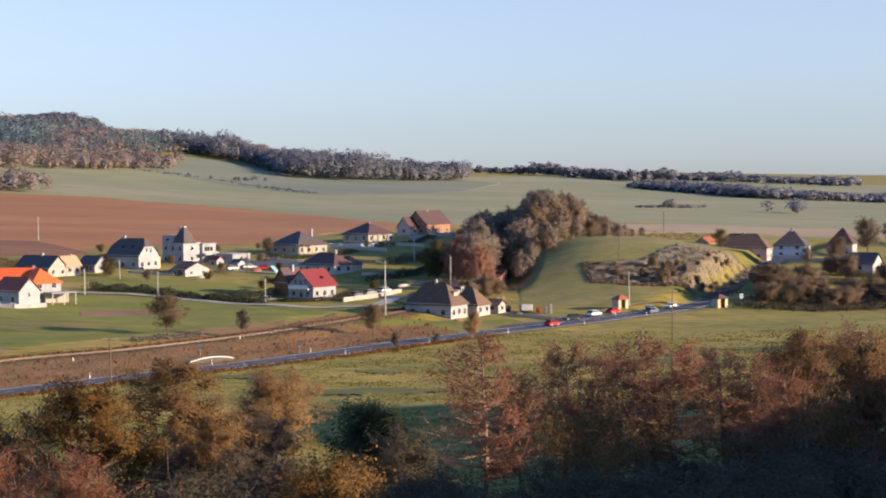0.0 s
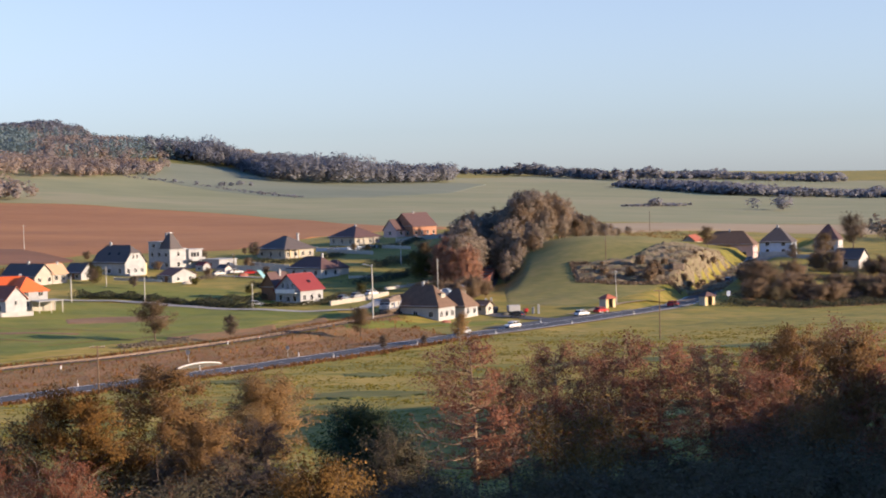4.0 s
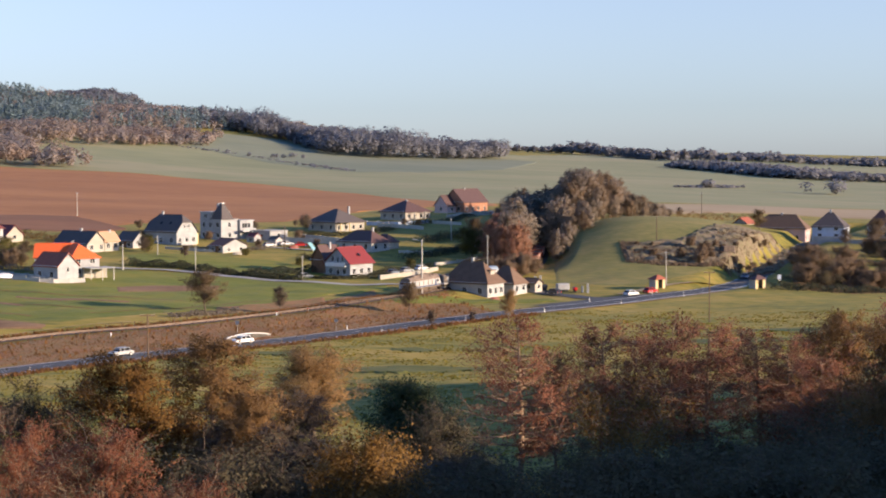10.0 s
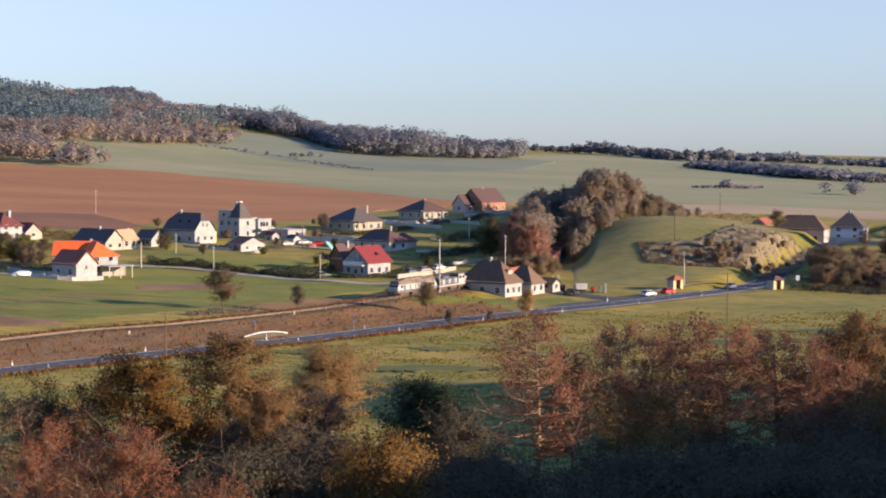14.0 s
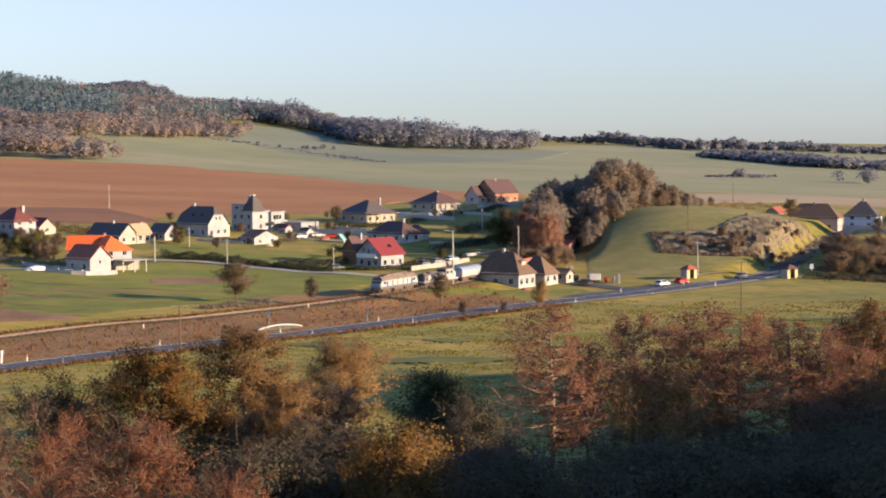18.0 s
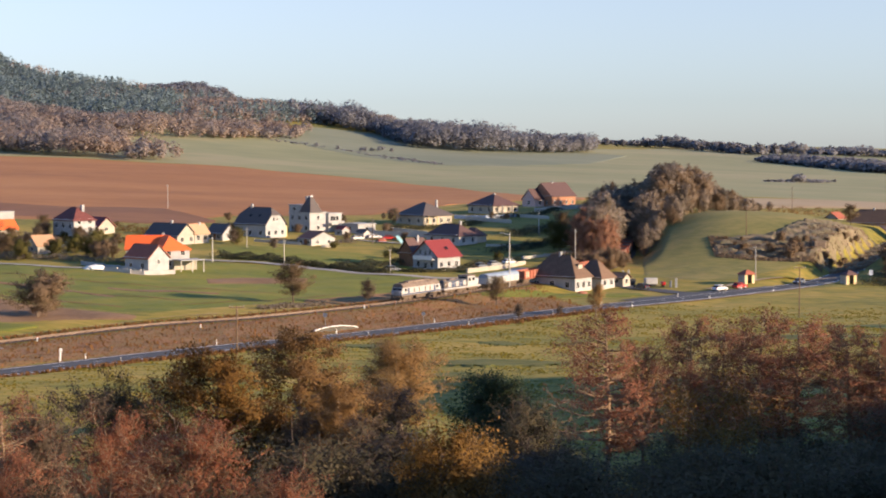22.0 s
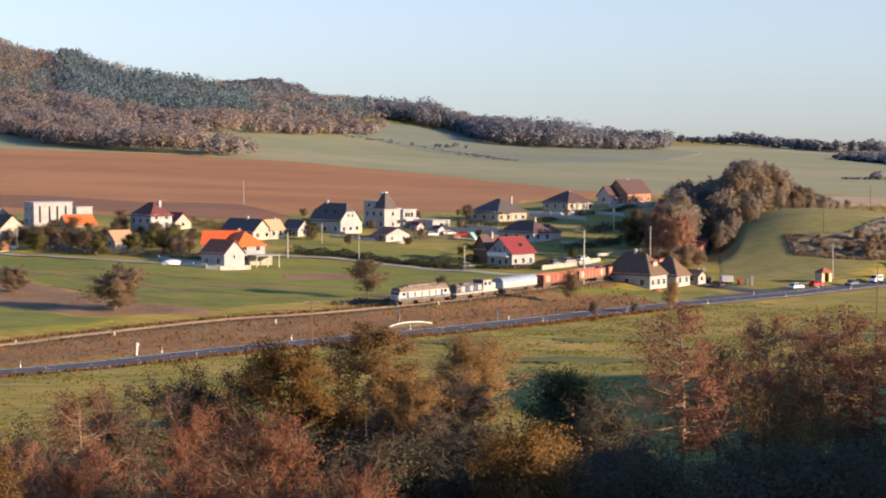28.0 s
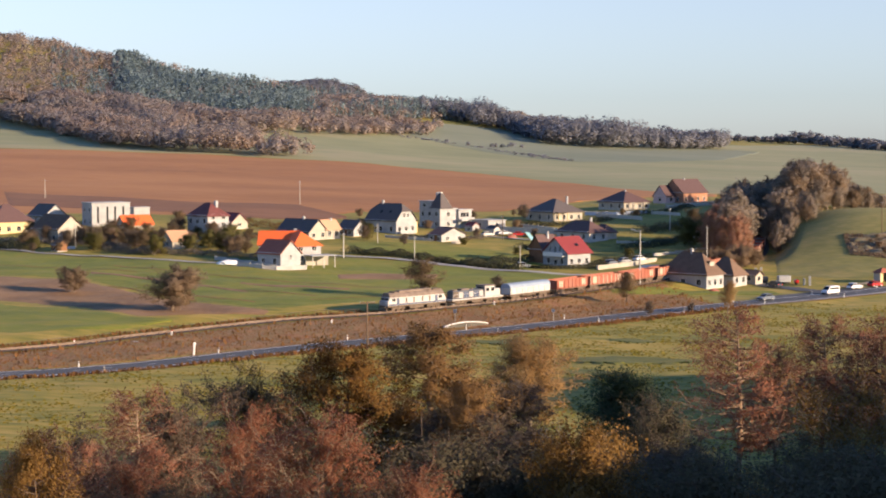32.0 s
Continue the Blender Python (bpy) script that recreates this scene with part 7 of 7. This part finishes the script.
wood("spruce_forest", [(-640, 1680), (-480, 1620), (-340, 1660), (-260, 1900)], 560, 1100, 15, LEAF_SPRUCE_HAZE, "scattered dark spruces among the autumn forest", 19, clumps=50, size=1.8, radius=5.0, cone=True)
wood("mountain_forest", [(-1010, 3350), (-830, 3300), (-640, 3350)], 320, 1800, 17, LEAF_FAR_HAZE, "forest on the far mountain, its leaves blued for haze", 16, clumps=40, size=3.2, radius=7)
wood("ridge_wood", [(-235, 1830), (-189, 1790), (-138, 1650), (-96, 1650), (-35, 1745), (23, 1920)], 130, 620, 21, LEAF_FAR_HAZE, "dark wood on the low ridge", 5, clumps=120, size=1.8, radius=8)
wood("ridge_wood", [(-300, 1900), (-235, 1860), (-150, 1800), (-100, 1760)], 200, 300, 17, LEAF_FAR_HAZE, "dark wood behind the low ridge", 6, clumps=70, size=2.3, radius=7)
wood("far_copse", [(-208, 1466), (-190, 1480), (-165, 1500), (-150, 1520)], 25, 9, 4.5, LEAF_FAR_HAZE, "few shrubs on the far field", 7, clumps=50, size=1.2, radius=2.5)
wood("horizon_trees", [(-60, 2900), (-20, 2860), (16, 2846), (60, 2850), (106, 2830), (140, 2760)], 60, 120, 13, LEAF_FAR_HAZE, "line of trees on the horizon", 8, clumps=40, size=4, radius=6)
wood("horizon_trees", [(140, 2700), (168, 2650), (234, 2300), (300, 2300)], 120, 260, 15, LEAF_FAR_HAZE, "dark wood on the horizon", 9, clumps=40, size=4, radius=6)
wood("valley_wood", [(205, 1840), (251, 1680), (274, 1565), (326, 1530), (380, 1510), (520, 1500)], 120, 900, 8, LEAF_FAR_HAZE, "long dusky wood in the far valley", 10, clumps=44, size=2.6, radius=7)
wood("horizon_trees", [(330, 2500), (430, 2500), (560, 2400)], 200, 260, 10, LEAF_FAR_HAZE, "wood along the horizon", 11, clumps=36, size=4, radius=8)
wood("far_shrubs", [(150, 1180), (158, 1180)], 6, 5, 6, LEAF_FAR_HAZE, "shrubs on the far field", 12, clumps=60, size=1.6, radius=4)
wood("far_shrubs", [(215, 1120), (228, 1120)], 12, 6, 8, LEAF_FAR_HAZE, "shrubs on the far field", 13, clumps=60, size=1.6, radius=5)
wood("far_shrubs", [(133.1, 1169.0), (174.9, 1211.0)], 8, 110, 1.7, LEAF_FAR_HAZE, "long low row of shrubs on the far field", 14, clumps=40, size=1.0, radius=2)
wood("far_trees", [(160, 640), (200, 660), (240, 650)], 60, 40, 9, LEAF_SHADY, "bare garden trees at the far end of the village", 15, clumps=70, size=1.3, radius=3.6)


def weeds(name, area, count, height, label, seed, mat=WEED, width=0.4):
    """Tufts of upright blades. area gives places from random numbers."""
    r = np.random.default_rng(seed)
    p = area(r, count)
    count = len(p)
    z = land(p[:, 0], p[:, 1])
    h = height * r.uniform(0.4, 1.3, count)
    a = r.uniform(-np.pi / 2, np.pi / 2, count)
    dx, dy = np.cos(a) * width * 0.5, np.sin(a) * width * 0.5
    lx, ly = r.normal(0, 0.25, count) * h, r.normal(0, 0.25, count) * h
    v = np.stack([np.column_stack([p[:, 0] - dx, p[:, 1] - dy, z - 0.05]), np.column_stack([p[:, 0] + dx, p[:, 1] + dy, z - 0.05]),
                  np.column_stack([p[:, 0] + lx + dx * 0.5, p[:, 1] + ly + dy * 0.5, z + h]), np.column_stack([p[:, 0] + lx - dx * 0.7, p[:, 1] + ly - dy * 0.7, z + h * 0.85])], 1).reshape(-1, 3)
    data = quads(name, v, np.arange(4 * count).reshape(-1, 4), mat, flat=False)
    up = unit(r.normal(0, 0.15, (count, 3)) + (0, 0, 0.8) + 0.5 * np.column_stack([np.sin(a), -np.cos(a), 0 * a]))
    data.attributes.new("custom_normal", "FLOAT_VECTOR", "POINT").data.foreach_set("vector", np.repeat(up, 4, 0).astype(np.float32).ravel())
    ob = new(name, data)
    return tagged(ob, label, "weeds", kind="stuff")


def beside(line, lo, hi, a=0.0, b=1.0):
    """Places within lo to hi metres to the right of a line, between two fractions of its length."""
    def area(r, n):
        p = along_line(line, 2000)
        d = np.gradient(p, axis=0)
        d /= np.hypot(d[:, 0], d[:, 1])[:, None]
        k = r.integers(int(2000 * a), int(2000 * b), n)
        return p[k] + np.stack([d[k, 1], -d[k, 0]], 1) * r.uniform(lo, hi, n)[:, None]
    return area


def bank_places(r, n):
    """Places between the road and the railway."""
    k = r.random(n)
    a, b = along_line([tuple(q) for q in near], 1500), along_line([tuple(q) for q in far], 1500)
    i = (k * 1499).astype(int)
    t = r.random(n)[:, None]
    return a[i] * (1 - t) + b[i] * t


def patchy(x0, x1, y0, y1, cut=0.1):
    """Places in a rectangle, thicker in some patches than in others."""
    def area(r, n):
        p = np.column_stack([r.uniform(x0, x1, n * 3), r.uniform(y0, y1, n * 3)])
        v = np.sin(p[:, 0] * 0.21 + 1.3 * np.sin(p[:, 1] * 0.13)) * np.sin(p[:, 1] * 0.33 + np.sin(p[:, 0] * 0.09)) + r.normal(0, 0.5, len(p))
        gap, _ = to_line(p[:, 0], p[:, 1], ROAD_LINE)
        rail, _ = to_line(p[:, 0], p[:, 1], RAIL_LINE)
        return p[(v > cut) & (gap > 5.5) & (rail > 6) & (p[:, 1] < np.interp(p[:, 0], ROAD_LINE[:, 0], ROAD_LINE[:, 1]))][:n]
    return area


weeds("meadow_tufts", patchy(-125, 110, 195, 400), 30000, 0.15, "tussocks of faded meadow grass", 41, mat=TUFT, width=0.5)
weeds("bank_weeds", bank_places, 15000, 0.2, "dead brown weeds on the bank between road and railway", 21, width=0.3)
weeds("bank_bushes", bank_places, 900, 0.6, "taller tawny weed stalks on the bank", 25, width=0.5)
weeds("roadside_weeds", beside(ROAD_LINE, 4.4, 7.0, 0.05, 0.5), 5000, 0.55, "dry rusty weeds along the road ditch", 22, width=0.3)
weeds("railway_weeds", beside(RAIL_LINE, -6.0, -3.0, 0.1, 0.7), 5000, 0.5, "dry brown weeds beside the track", 24, width=0.3)


weeds("quarry_weeds", lambda r, n: (lambda x: np.column_stack([x, np.interp(x, (41, 50, 62, 74, 86, 95), (497, 492, 490, 494, 511, 534)) + r.uniform(-3, 22 + 18 * (x > 70), n)]))(r.uniform(41, 97, n)), 14000, 0.6, "dry brown weeds over the quarry face", 33, mat=DEAD_SCRUB)


# ---- paths of the moving things ----
def on_line(line, s, side, heights, lift, back):
    run = np.concatenate([[0], np.cumsum(np.hypot(*np.diff(line, axis=0).T))])
    x, y = np.interp(s, run, line[:, 0]), np.interp(s, run, line[:, 1])
    x1, y1 = np.interp(s + 2, run, line[:, 0]), np.interp(s + 2, run, line[:, 1])
    x0, y0 = np.interp(s - 2, run, line[:, 0]), np.interp(s - 2, run, line[:, 1])
    a = math.atan2(y1 - y0, x1 - x0)
    tilt = math.degrees(math.atan2(float(heights(np.array([s + 2.0]))[0] - heights(np.array([s - 2.0]))[0]), 4))
    return pose(x + math.sin(a) * side, y - math.cos(a) * side, float(heights(np.array([s]))[0]) + lift, 0, tilt if back else -tilt, math.degrees(a) + (180 if back else 0))


def front_of_train(t):
    return 348.7 - 1.734 * t - 0.0451 * t * t


DRIVES = {  # seconds and metres along the road; side of the road; True: towards its start
    "suv": ([(0, 388), (0.5, 379.5), (1, 366), (1.5, 353), (2, 344), (2.5, 337), (3, 330), (3.5, 323), (5.5, 290.5), (6, 281), (7, 262.5), (8, 243.5), (9, 225), (9.5, 214.5), (10, 204.5), (11, 184), (13, 143), (15, 102), (18, 50), (32, 20)], -1.75, True),
    "hatch": ([(0, 400), (0.5, 390), (1.5, 370), (2, 361), (3, 347.3), (3.5, 340.4), (5.5, 311.6), (6, 303), (7, 286), (8, 268.5), (9, 250), (10, 232), (11, 213.2), (12, 193.4), (12.5, 183.4), (14, 153), (16, 112), (19, 60), (32, 22)], -1.75, True),
    "red": ([(0, 339.3), (1, 355.6), (2, 371.8), (3, 386.6), (3.5, 394.2), (6, 434), (8, 470), (10, 510), (14, 590), (32, 612)], 1.75, False),
    "dark": ([(0, 383), (0.5, 391.4), (1, 399.5), (1.5, 408), (2, 419), (3.5, 460), (6, 530), (9, 598), (32, 620)], 1.75, False),
    "waiting": ([(0, 600), (4, 545), (6.5, 495), (8, 469.6), (9, 452.5), (10, 436), (11, 421), (12, 411.8), (13, 405.7), (14.5, 402), (17, 400.6), (25, 400.4), (26.5, 398), (28, 387), (30, 359), (32, 327.8)], -1.75, True),
    "van": ([(0, 608), (18, 602), (22, 570), (24, 510), (25.5, 450), (26.5, 422), (28, 400), (30, 379), (32, 351.5)], -1.75, True),
}


def motions():
    for back, vehicle in TRAIN:
        walk(vehicle, [(t, on_line(RAIL_LINE, front_of_train(t) + back, 0, rail_height, 0.26, True)) for t in range(0, 33, 2)])
    for key, (rows, side, back) in DRIVES.items():
        walk(CARS[key], [(t, on_line(ROAD_LINE, s, side, road_height, 0.05, back)) for t, s in rows])
    # the saloon leaves the main road and stops in the yard
    spots = [(0, 31.0, 424.5, 200), (0.5, 30.4, 424.9, 195), (1, 29.8, 426.0, 172), (1.5, 28.8, 427.8, 152), (2.2, 26.5, 431.5, 140), (4, 21.5, 439.0, 135), (5.5, 18.5, 443.5, 130), (32, 18.5, 443.5, 130)]
    walk(CARS["turning"], [(t, pose(x, y, float(land(x, y)[0]) + 0.2, 0, 0, a)) for t, x, y, a in spots])


motions()
